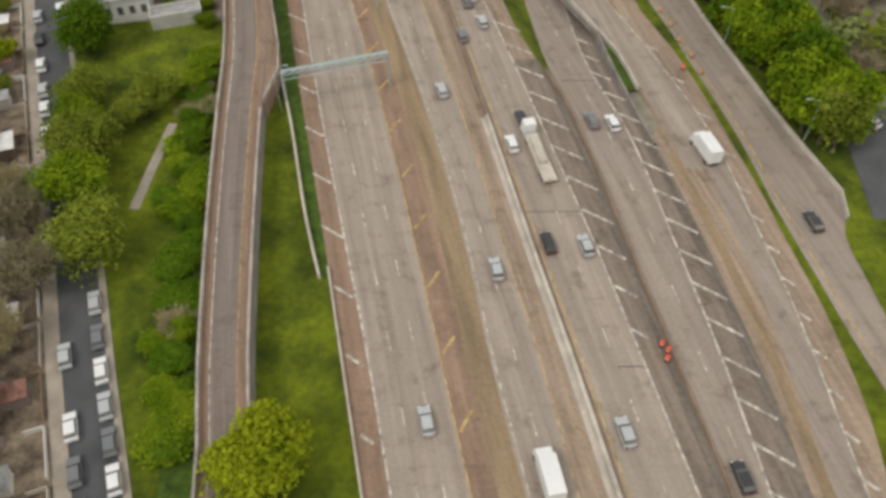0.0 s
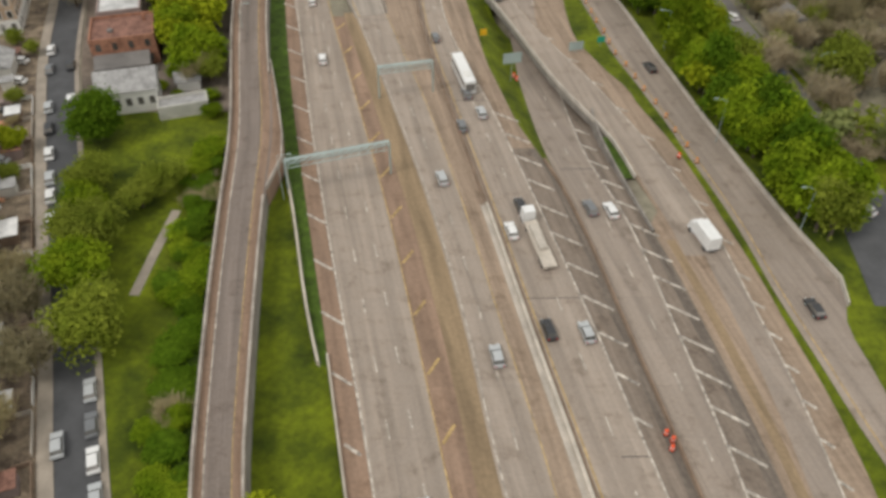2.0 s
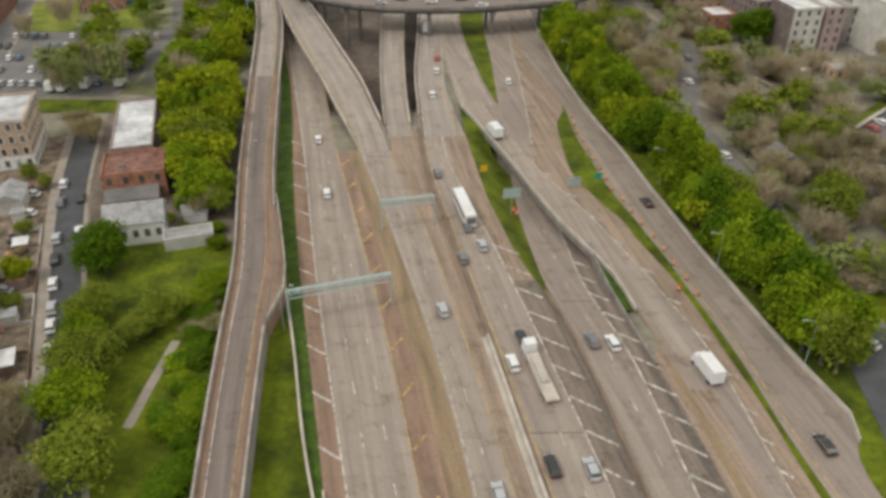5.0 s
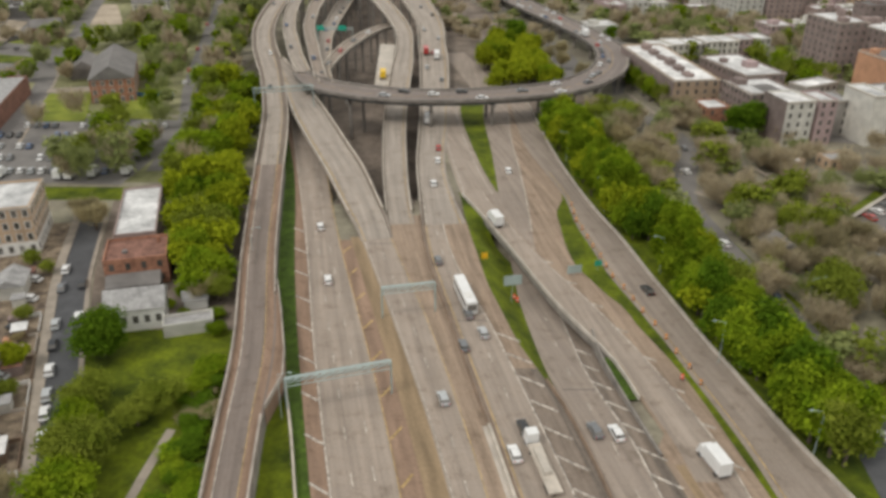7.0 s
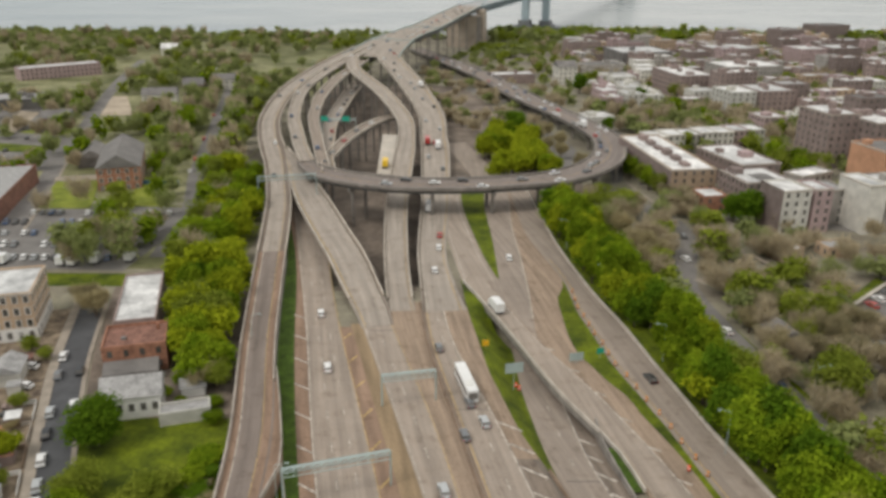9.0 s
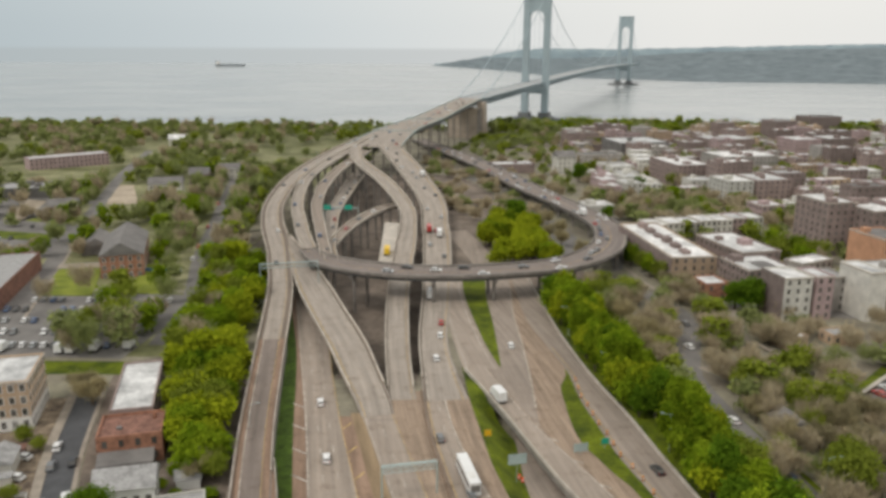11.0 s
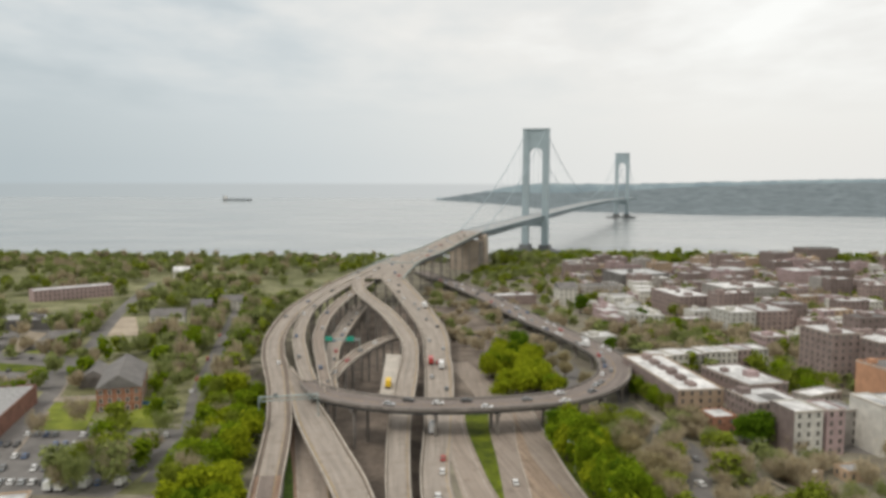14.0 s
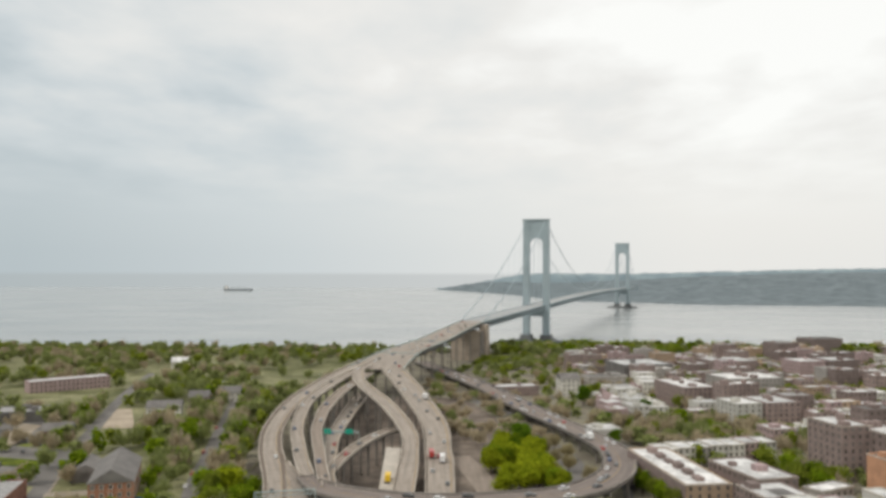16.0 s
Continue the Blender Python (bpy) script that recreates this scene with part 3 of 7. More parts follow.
def raised(name, centre, label, mat, deck=1.3, wall=True, bents=32, bent_from=0, skirt=False, parapet="barrier", width_by=1.0, step=6.0, wall_y=(-1e9, 1e9), bands=(), right_y=None):
    """A raised road: centre holds (x, y, z, width). Parts: deck, two parapets, girders, bents."""
    pts = spline(centre, step)
    th = thing(name, label, "road", kind="structure")
    rows, length = [], 0.0
    for i, p in enumerate(pts):
        a, b = pts[max(0, i - 1)], pts[min(len(pts) - 1, i + 1)]
        d = (b - a)[:2]
        d = d / np.hypot(*d)
        n = np.array([d[1], -d[0]])
        w = p[3] / 2 * width_by
        if i:
            length += float(np.hypot(*(p - pts[i - 1])[:2]))
        rows.append((p[:2] - n * w, p[:2] + n * w, p[2], n, length, p))
    s, g = Shape(), Shape()
    sides = [Shape(), Shape()]
    for (la, ra, za, na, ua, _), (lb, rb, zb, nb, ub, _) in zip(rows, rows[1:]):
        wa, wb = np.hypot(*(ra - la)), np.hypot(*(rb - lb))
        s.face([(*la, za), (*ra, za), (*rb, zb), (*lb, zb)], [(0, ua), (wa, ua), (wb, ub), (0, ub)])
        s.face([(*la, za - 0.45), (*lb, zb - 0.45), (*rb, zb - 0.45), (*ra, za - 0.45)])
        for k, (pa, pb, sg) in enumerate(((la, lb, 1), (ra, rb, -1))):
            s.face([(*pa, za - 0.45), (*pa, za), (*pb, zb), (*pb, zb - 0.45)])
            lim = right_y if k and right_y else wall_y
            lims = lim if isinstance(lim[0], tuple) else (lim,)
            if wall and any(a0 <= (pa[1] + pb[1]) / 2 <= b0 for a0, b0 in lims):
                ia, ib = pa + na * 0.38 * sg, pb + nb * 0.38 * sg
                sh = sides[k]
                sh.prism([(*pa, za - 0.3), (*ia, za - 0.3), (*ib, zb - 0.3), (*pb, zb - 0.3)], [(*pa, za + 0.95), (*ia, za + 0.95), (*ib, zb + 0.95), (*pb, zb + 0.95)])
        if skirt:
            for pa, pb in ((la, lb), (ra, rb)):
                g.face([(*pa, ground_z(*pa) - 0.6), (*pa, za - 0.4), (*pb, zb - 0.4), (*pb, ground_z(*pb) - 0.6)])
        else:
            for q in (0.12, 0.5, 0.88):
                pa, pb = la * (1 - q) + ra * q, lb * (1 - q) + rb * q
                ha, hb = na * 0.25, nb * 0.25
                g.prism([(*(pa - ha), za - deck), (*(pa + ha), za - deck), (*(pb + hb), zb - deck), (*(pb - hb), zb - deck)],
                        [(*(pa - ha), za - 0.45), (*(pa + ha), za - 0.45), (*(pb + hb), zb - 0.45), (*(pb - hb), zb - 0.45)])
    RR[name] = rows
    for bname, q0, q1, bmat in bands:
        bs = Shape()
        for (la, ra, za, na, ua, _), (lb, rb, zb, nb, ub, _) in zip(rows, rows[1:]):
            k = 0.012 if bmat == "white" or bmat == "yellow" else 0.006
            pts4 = [la * (1 - q0) + ra * q0, la * (1 - q1) + ra * q1, lb * (1 - q1) + rb * q1, lb * (1 - q0) + rb * q0]
            bs.face([(*p4, zz + k) for p4, zz in zip(pts4, (za, za, zb, zb))], [(0, ua), (2.0, ua), (2.0, ub), (0, ub)])
        part(bname, bs, M[bmat], th)
    part("deck", s, mat, th)
    if wall:
        part("parapet", sides[0], M[parapet], th)
        part("parapet", sides[1], M[parapet], th)
    part("retaining_wall" if skirt else "girders", g, M["pier"] if skirt else M["girder"], th)
    if not skirt:
        nxt = bent_from + bents * 0.5
        for la, ra, z, n, u, p in rows:
            if u < nxt:
                continue
            nxt += bents
            if u > rows[-1][4] - 6:
                break
            b = Shape()
            w = p[3] * width_by
            t = np.array([-n[1], n[0]]) * 0.7
            c = p[:2]
            low = ground_z(*c)
            if z - low < 4:
                continue
            e0, e1 = c - n * w * 0.46, c + n * w * 0.46
            b.prism([(*(e0 - t), z - deck - 1.1), (*(e1 - t), z - deck - 1.1), (*(e1 + t), z - deck - 1.1), (*(e0 + t), z - deck - 1.1)],
                    [(*(e0 - t), z - deck), (*(e1 - t), z - deck), (*(e1 + t), z - deck), (*(e0 + t), z - deck)])
            for q in (-0.3, 0.3):
                f = c + n * w * q
                b.tube((*f, ground_z(*f) - 0.5), (*f, z - deck - 1.0), 0.65, n=8)
            part("bent", b, M["pier"], th)
    return rows


def mid(rows, width=None):
    return [((a + c) / 2, (b + d) / 2, z, width or max(3.0, math.hypot(a - c, b - d))) for a, b, c, d, z in rows]


RAMP_A = [(-25.5, 10, 33, 6.6), (-26.3, 39.5, 33, 6.8), (-29.4, 58.6, 33, 7.0), (-33, 86, 33, 7.6), (-35.8, 111, 33, 8.0), (-38.4, 135.4, 33, 8.6),
          (-45.9, 176.6, 33, 8.6), (-54.8, 235.5, 33, 9.2), (-57.9, 258, 33.6, 9.5), (-61.4, 281, 34.5, 9.4), (-65.2, 300, 35.1, 9.4), (-69.2, 318, 35.6, 9.8), (-73.3, 336, 36.2, 10.4), (-78.6, 356, 36.9, 11.6),
          (-86.3, 385, 37.8, 11.2), (-93.4, 427, 39.2, 11.2),
          (-95.6, 498, 41.5, 11.5), (-86, 579, 44.2, 11.5), (-69, 672, 46.5, 11.5)]
raised("ramp_west_near", RAMP_A[:8], "narrow brown concrete ramp on a walled bank", M["ramp_brown"], skirt=True, right_y=((-99, 114), (158, 999)), parapet="ramp_wall", bands=(("shoulder", 0.05, 0.21, "shoulder"), ("edge_line", 0.215, 0.24, "white"), ("shoulder", 0.76, 0.95, "shoulder"), ("edge_line", 0.735, 0.755, "yellow")))
flare = thing("ramp_flare", "brown paved flare where the ramp widens", "road", kind="structure")
inner = [(-32.2, 114), (-33.0, 122.5), (-33.6, 131.5), (-36.6, 147.6), (-39.0, 160)]
outer = [(-31.9, 114), (-30.4, 123.2), (-31.5, 131.5), (-35.1, 147.6), (-38.2, 160)]
fs, fw = Shape(), Shape()
for i in range(4):
    quad = [inner[i], outer[i], outer[i + 1], inner[i + 1]]
    fs.prism([(*p, 28.4) for p in quad], [(*p, 32.99) for p in quad])
    (x0, y0), (x1, y1) = outer[i], outer[i + 1]
    fw.prism([(x0 - 0.2, y0, 32.9), (x0 + 0.2, y0, 32.9), (x1 + 0.2, y1, 32.9), (x1 - 0.2, y1, 32.9)], [(x0 - 0.15, y0, 33.9), (x0 + 0.15, y0, 33.9), (x1 + 0.15, y1, 33.9), (x1 - 0.15, y1, 33.9)])
part("slab", fs, M["shoulder"], flare)
part("parapet", fw, M["ramp_wall"], flare)
raised("ramp_west", RAMP_A[7:], "curving concrete ramp on tall piers", M["lane_pale"], bents=36, right_y=((0, 286), (360, 999)), bands=(("shoulder", 0.05, 0.19, "shoulder_grey"), ("edge_line", 0.195, 0.215, "white"), ("shoulder", 0.78, 0.95, "shoulder_grey"), ("edge_line", 0.735, 0.755, "yellow")))
raised("ramp_crossing", [(-73.7, 357, 36.84, 3.6), (-65.6, 336, 36.14, 6.6), (-59.6, 318, 35.54, 9.2), (-56.0, 305, 35.2, 10.4), (-49.1, 283.4, 35.0, 12.2), (-38.9, 253.5, 34.6, 12.2), (-30.4, 230.7, 33.4, 11.8), (-24.4, 212.4, 31.8, 10.8), (-19.6, 198.8, 30.0, 9.6), (-17.4, 190.4, 29.16, 8.6)],
       "straight ramp crossing over the west carriageway", M["lane_pale"], bents=26, wall_y=(205, 356), right_y=(205, 288), bands=(("edge_line", 0.10, 0.125, "white"), ("edge_line", 0.87, 0.895, "yellow"), ("shoulder", 0.03, 0.10, "shoulder_grey")))
raised("ramp_middle", [(-11.5, 200, 29.14, 7.6), (-12.4, 207, 29.4, 7.5), (-15.5, 241.5, 30.0, 7.9), (-18.3, 296, 30.4, 8.6), (-18.5, 356, 33.7, 9.6), (-18.5, 380, 35.1, 8.6), (-21.6, 422, 37.6, 8.6),
       (-37.5, 484, 41.0, 9.5), (-61.8, 553, 45.0, 9.0), (-70, 612, 46.4, 9.0)], "winding pale concrete ramp climbing to the bridge", M["lane_pale"], bents=34, wall_y=(206, 999), bands=(("edge_line", 0.10, 0.125, "white"), ("edge_line", 0.87, 0.895, "yellow"), ("shoulder", 0.03, 0.10, "shoulder_grey")))
raised("road_bridge_viaduct", [(0.5, 200, 29.13, 12.5), (-2.0, 222, 29.25, 10.4), (-3.9, 248, 29.4, 9.6), (-3.2, 300, 29.4, 11.6), (-4.2, 375, 31.6, 13.6), (-5.4, 397, 32.7, 13.8), (-8.5, 453, 35.7, 15.0), (-25, 540, 40.2, 17.0), (-47, 638, 45.2, 18.0)],
       "wide concrete viaduct climbing to the bridge", M["lane_pale"], bents=34, wall_y=(214, 999), right_y=(332, 999), bands=(("edge_line", 0.10, 0.125, "white"), ("edge_line", 0.87, 0.895, "yellow"), ("shoulder", 0.03, 0.10, "shoulder_grey")))
raised("loop_ramp", [(-58.5, 322, 39.7, 6.2), (-51.5, 309.5, 39.6, 10.5), (-43, 301.5, 39.5, 14.0), (-33, 296, 39.5, 15.4), (-18, 290.8, 39.5, 15.6), (3, 290, 39.5, 15.2), (25, 293.8, 39.5, 15.0), (46, 302, 39.4, 15.4), (62, 319, 39.0, 15.2),
       (73.5, 344, 38.0, 15.0), (79.5, 378, 36.8, 15.0), (77.5, 414, 35.0, 15.0), (69, 462, 33.0, 15.0), (55, 532, 29.8, 18.0), (32, 648, 26.9, 19.0), (2, 767, 23, 18.0), (-33, 900, 19, 16.0)],
       "long curving loop viaduct crowded with cars", M["loop_deck"], bents=24, parapet="pier", deck=1.8, bands=(("edge_line", 0.06, 0.075, "white"), ("edge_line", 0.92, 0.935, "white"), ("edge_line", 0.49, 0.505, "yellow")))
raised("ramp_inner_west", [(-57.5, 324, 39.72, 6.0), (-64.2, 347, 40.0, 6.2), (-70.8, 375, 40.6, 6.4), (-77.2, 404, 41.2, 6.4), (-83.2, 448, 42.0, 6.6), (-85.6, 498, 42.9, 7.2), (-79, 566, 44.3, 8.6), (-66, 640, 45.6, 8.6)],
       "curved inner ramp with cream parapets", M["lane_pale"], bents=34, bands=(("edge_line", 0.10, 0.125, "white"), ("edge_line", 0.87, 0.895, "yellow"), ("shoulder", 0.03, 0.10, "shoulder_grey")))
raised("ramp_inner_middle", [(-49, 314, 39.62, 5.0), (-54.6, 340, 39.9, 5.0), (-58.6, 360, 40.3, 5.2), (-67.2, 404, 41.1, 5.6), (-70.6, 440, 41.8, 6.0), (-72, 463, 42.3, 7.0), (-70, 518, 43.4, 7.0), (-60, 600, 45.2, 7.0)],
       "narrow inner ramp in the interchange", M["lane_grey"], bents=34)
raised("ramp_inner_east", [(-46, 307, 39.42, 5.6), (-51.5, 340, 38.2, 5.6), (-56.2, 380, 37.2, 6.2), (-60.3, 424, 36.0, 7.2), (-62.6, 515, 33.6, 9.4), (-62, 586, 31.9, 9.0)], "straight inner ramp descending under the others", M["lane_pale"], bents=34, bands=(("edge_line", 0.10, 0.125, "white"), ("edge_line", 0.87, 0.895, "yellow"), ("shoulder", 0.03, 0.10, "shoulder_grey")))
raised("ramp_link", [(-49.8, 338, 38.14, 5.0), (-49, 356, 37.6, 5.4), (-46.6, 380, 36.9, 6.2), (-42.5, 402, 36.4, 6.6), (-34, 430, 35.6, 6.6), (-22, 452, 33.8, 6.6)], "short curved link ramp", M["lane_grey"], bents=24)
APPROACH = [(-58, 625, 44.6, 46.0), (-53, 660, 46.4, 42.0), (-42, 725, 48.8, 36.0), (-18, 800, 51.4, 32.0), (6, 900, 55.0, 30.0), (30.3, 998, 58.2, 30.0)]
raised("bridge_approach", APPROACH, "broad grey steel viaduct rising to the suspension bridge", M["lane_pale"], bents=34, deck=5.0, parapet="steel")



# ------------------------------------------------------------------ suspension bridge
AX = np.array([0.3195, 0.9476])           # along the bridge
AN = np.array([0.9476, -0.3195])          # across it, to the right
T1 = np.array([148.5, 1348.0])


def on_axis(along, across, z):
    p = T1 + AX * along + AN * across
    return (p[0], p[1], z)


def beam(s, a0, a1, c0, c1, z0, z1, taper=0.0):
    r = [(a0, c0), (a1, c0), (a1, c1), (a0, c1)]
    m, k = (c0 + c1) / 2, 1 - taper
    s.prism([on_axis(a, c, z0) for a, c in r][::-1], [on_axis(a, m + (c - m) * k, z1) for a, c in r][::-1])


def tower(at, water_depth=8):
    th = thing("bridge_tower", "tall blue-grey steel bridge tower with arched portal", "bridge tower", "towers of the suspension bridge")
    for sg in (-1, 1):
        leg = Shape()
        beam(leg, at - 6, at + 6, sg * 17 - 5.4, sg * 17 + 5.4, 8, 66)
        beam(leg, at - 5.4, at + 5.4, sg * 17 - 5.1, sg * 17 + 5.1, 66, 172)
        beam(leg, at - 5.2, at + 5.2, sg * 17 - 5.0, sg * 17 + 5.0, 172, 208)
        part("leg", leg, M["tower"], th)
        base = Shape()
        beam(base, at - 16, at + 16, sg * 17 - 13, sg * 17 + 13, -4, 6)
        beam(base, at - 11, at + 11, sg * 17 - 9, sg * 17 + 9, 6, 13)
        part("pedestal", base, M["pedestal"], th, "dark wet concrete pedestal")
    fender = Shape()
    beam(fender, at - 18, at + 18, -46, 46, -4, 3.5)
    part("fender_platform", fender, M["pedestal"], th, "low dark platform round the pedestals")
    top = Shape()
    beam(top, at - 4.2, at + 4.2, -12, 12, 176.5, 206)
    n = 14
    for i in range(n):                     # arched lower edge of the portal
        a0, a1 = math.pi * i / n, math.pi * (i + 1) / n
        x0, x1 = -12 * math.cos(a0), -12 * math.cos(a1)
        z0, z1 = 164 + 12.5 * math.sin(a0) ** 0.8, 164 + 12.5 * math.sin(a1) ** 0.8
        for face_a in (at - 4.2, at + 4.2):
            top.face([on_axis(face_a, x0, z0), on_axis(face_a, x1, z1), on_axis(face_a, x1, 176.7), on_axis(face_a, x0, 176.7)])
        top.face([on_axis(at - 4.2, x0, z0), on_axis(at + 4.2, x0, z0), on_axis(at + 4.2, x1, z1), on_axis(at - 4.2, x1, z1)])
    part("portal", top, M["tower"], th)
    low = Shape()
    beam(low, at - 4, at + 4, -12, 12, 44, 53)
    part("cross_strut", low, M["tower"], th)
    cap = Shape()
    beam(cap, at - 6, at + 6, -22.5, 22.5, 206.5, 209)
    part("cap", cap, M["tower"], th)


tower(0)
tower(1298)


def deck_z(a):
    return 58 + (a + 370) * 4.5 / 370 if a < 0 else 62.5 + 5.0 * (1 - ((a - 649) / 649) ** 2) if a < 1298 else 62.5 - (a - 1298) * 4.5 / 370


def suspended():
    th = thing("bridge_deck", "long double-deck stiffening truss of the bridge", "bridge deck")
    st = list(np.arange(-370, 1669, 12.0))
    d, low = Shape(), Shape()
    tr = [Shape(), Shape()]
    for a, b in zip(st, st[1:]):
        za, zb = deck_z(a), deck_z(b)
        for s, off, t in ((d, 0.0, 0.6), (low, -7.0, 0.6)):
            s.prism([on_axis(a, -15, za + off - t), on_axis(a, 15, za + off - t), on_axis(b, 15, zb + off - t), on_axis(b, -15, zb + off - t)],
                    [on_axis(a, -15, za + off), on_axis(a, 15, za + off), on_axis(b, 15, zb + off), on_axis(b, -15, zb + off)])
        for k, c in enumerate((-15.5, 15.5)):
            tr[k].tube(on_axis(a, c, za + 0.3), on_axis(b, c, zb + 0.3), 0.7, n=4)
            tr[k].tube(on_axis(a, c, za - 7.3), on_axis(b, c, zb - 7.3), 0.7, n=4)
            tr[k].tube(on_axis(a, c, za - 7), on_axis((a + b) / 2, c, za), 0.45, n=4)
            tr[k].tube(on_axis((a + b) / 2, c, za), on_axis(b, c, zb - 7), 0.45, n=4)
            tr[k].tube(on_axis(a, c, za - 7), on_axis(a, c, za), 0.4, n=4)
    part("upper_deck", d, M["bridge_deck"], th)
    part("lower_deck", low, M["tower"], th)
    part("truss", tr[0], M["tower"], th)
    part("truss", tr[1], M["tower"], th)


suspended()


def cable_z(a):
    if a < 0:
        t = (a + 370) / 370
        return 60 + (208 - 60) * t - 4 * 14 * t * (1 - t)
    if a > 1298:
        return cable_z(1298 - a)
    return 76 + (208 - 76) * ((a - 649) / 649) ** 2


for sg in (-1, 1):
    th = thing("main_cable", "thick grey suspension cable with thin hangers", "bridge cable", "main cables")
    c = Shape()
    st = list(np.arange(-370, 1669, 18.5))
    for a, b in zip(st, st[1:]):
        c.tube(on_axis(a, sg * 15.5, cable_z(a)), on_axis(b, sg * 15.5, cable_z(b)), 0.6, n=5)
    part("cable", c, M["tower"], th)
    for a in st[1:-1:2]:
        if cable_z(a) - deck_z(a) > 2 and abs(a) > 6 and abs(a - 1298) > 6:
            part("hanger", Shape().tube(on_axis(a, sg * 15.5, deck_z(a)), on_axis(a, sg * 15.5, cable_z(a)), 0.16, n=4), M["tower"], th)


def anchorage():
    th = thing("anchorage", "massive tan concrete cable anchorage above the shore", "anchorage")
    s = Shape()
    beam(s, -404, -388, -19, 18.5, 2, 49)
    part("block", s, M["anchor"], th)
    for i in range(3):
        q = Shape()
        beam(q, -404 + i * 6.0, -401 + i * 6.0, 18.5, 20.2, 2, 48, 0.2)
        part("pilaster", q, M["pier"], th, "dark stained concrete rib")
    for sg in (-1, 1):
        w = Shape()
        a0, a1 = -392, -368
        lo, hi = sg * 17 - 5, sg * 17 + 5
        base = [on_axis(a0, lo, 2), on_axis(a0, hi, 2), on_axis(a1, hi, 2), on_axis(a1, lo, 2)]
        top = [on_axis(a0 + 7, lo + 1, 54), on_axis(a0 + 7, hi - 1, 54), on_axis(a1 - 3, hi - 1, 55), on_axis(a1 - 3, lo + 1, 55)]
        w.prism(base, top)
        part("buttress", w, M["anchor"], th)


anchorage()


# ------------------------------------------------------------------ paint, barriers and verges on the roads
def heading(e, y):
    return math.atan2(-(e(y + 2) - e(y - 2)), 4)      # turn about z from +y


def dash_mesh(name, w, l, mat):
    return Shape().box(-w / 2, -l / 2, -0.02, w / 2, l / 2, 0.012).mesh(name, [mat])


DASH = dash_mesh("lane_dash", 0.22, 3.4, M["white"])


def put(name, me, parent, x, y, z, rz):
    ob = part(name, me, None, parent)
    ob.matrix_basis = pose(x, y, z, 0, 0, math.degrees(rz))
    return ob


def dashes(road, e, f, q, y0, y1, z, step=12.2, fall=None):
    y = y0
    while y < y1:
        put("lane_dash", DASH, road, e(y) * (1 - q) + f(y) * q, y, z - (fall(y) if fall else 0), heading(e, y))
        y += step * 0.97


def line(name, road, e, w, y0, y1, z, mat, off=0.0, fall=None):
    s = Shape()
    y = y0
    while y < y1:
        b = min(y + 5, y1)
        za, zb = (z - fall(y), z - fall(b)) if fall else (z, z)
        s.face([(e(y) + off - w / 2, y, za), (e(y) + off + w / 2, y, za), (e(b) + off + w / 2, b, zb), (e(b) + off - w / 2, b, zb)])
        y = b
    part(name, s, mat, road)


ZP = Z + 0.016
for q in (0.34, 0.67):
    dashes(road_c, C_WHITE, C_YEL, q, -20 + 5 * q, 300, ZP)
dashes(road_d, MED_R, D_YEL, 0.5, -20, 185, ZP)
dashes(road_f, shift(BAR, 2.0), F_WHITE, 0.52, -18, 205, ZP)
dashes(road_h, H_LEFT, H_WHITE, 0.55, -22, 175, ZP, fall=trench)
line("edge_line", road_c, C_WHITE, 0.34, -50, 300, ZP, M["white"], 0.15)
line("edge_line", road_c, C_YEL, 0.22, -50, 300, ZP, M["yellow"], -0.1)
line("edge_line", road_d, MED_R, 0.2, -50, 195, ZP, M["white"], 0.5)
line("edge_line", road_d, D_YEL, 0.2, -50, 195, ZP, M["yellow"], -0.2)
line("edge_line", road_f, BAR, 0.26, -50, 205, ZP, M["yellow"], 1.75)
line("edge_line", road_f, F_WHITE, 0.34, -50, 205, ZP, M["white"], -0.1)
line("edge_line", road_h, H_WHITE, 0.34, -50, 195, ZP, M["white"], -0.1, fall=trench)
line("edge_line", road_hu, HU_LINE, 0.3, 196, 300, ZP, M["white"], -0.1)
line("edge_line", road_g, G_LINE, 0.28, 0, 222, ZP, M["white"])
line("edge_line", road_gu, GU_RIGHT, 0.28, 222, 325, ZP, M["white"], -1.6)
line("edge_line", road_gu, GU_LEFT, 0.24, 222, 280, ZP, M["white"], 1.2)
line("edge_line", road_i, I_LEFT, 0.25, -20, 240, ZP + 0.02, M["yellow"], 1.2)

line("rust_line", road_f, BAR, 0.4, -50, 205, ZP - 0.002, M["brown_barrier"], 1.15)
for road, e, f, yj, drop in ((road_f, BAR, F_WHITE, 90.0, 0.0), (road_f, shift(BAR, 5.0), F_WHITE, 60.0, 0.0), (road_f, BAR, F_WHITE, 150.0, 0.0), (road_d, MED_R, D_YEL, 188.0, 0.0), (road_c, C_WHITE, C_YEL, 36.0, 0.0), (road_h, H_LEFT, H_WHITE, 126.0, 0.7)):
    xa, xb = e(yj) + 1.4, f(yj) - 0.3
    part("joint", Shape().prism([(xa, yj - 0.2, Z - drop - 0.05), (xb, yj - 0.1, Z - drop - 0.05), (xb, yj + 0.1, Z - drop - 0.05), (xa, yj + 0.02, Z - drop - 0.05)], [(xa, yj - 0.2, Z - drop + 0.009), (xb, yj - 0.1, Z - drop + 0.009), (xb, yj + 0.1, Z - drop + 0.009), (xa, yj + 0.02, Z - drop + 0.009)]), M["joint"], road)

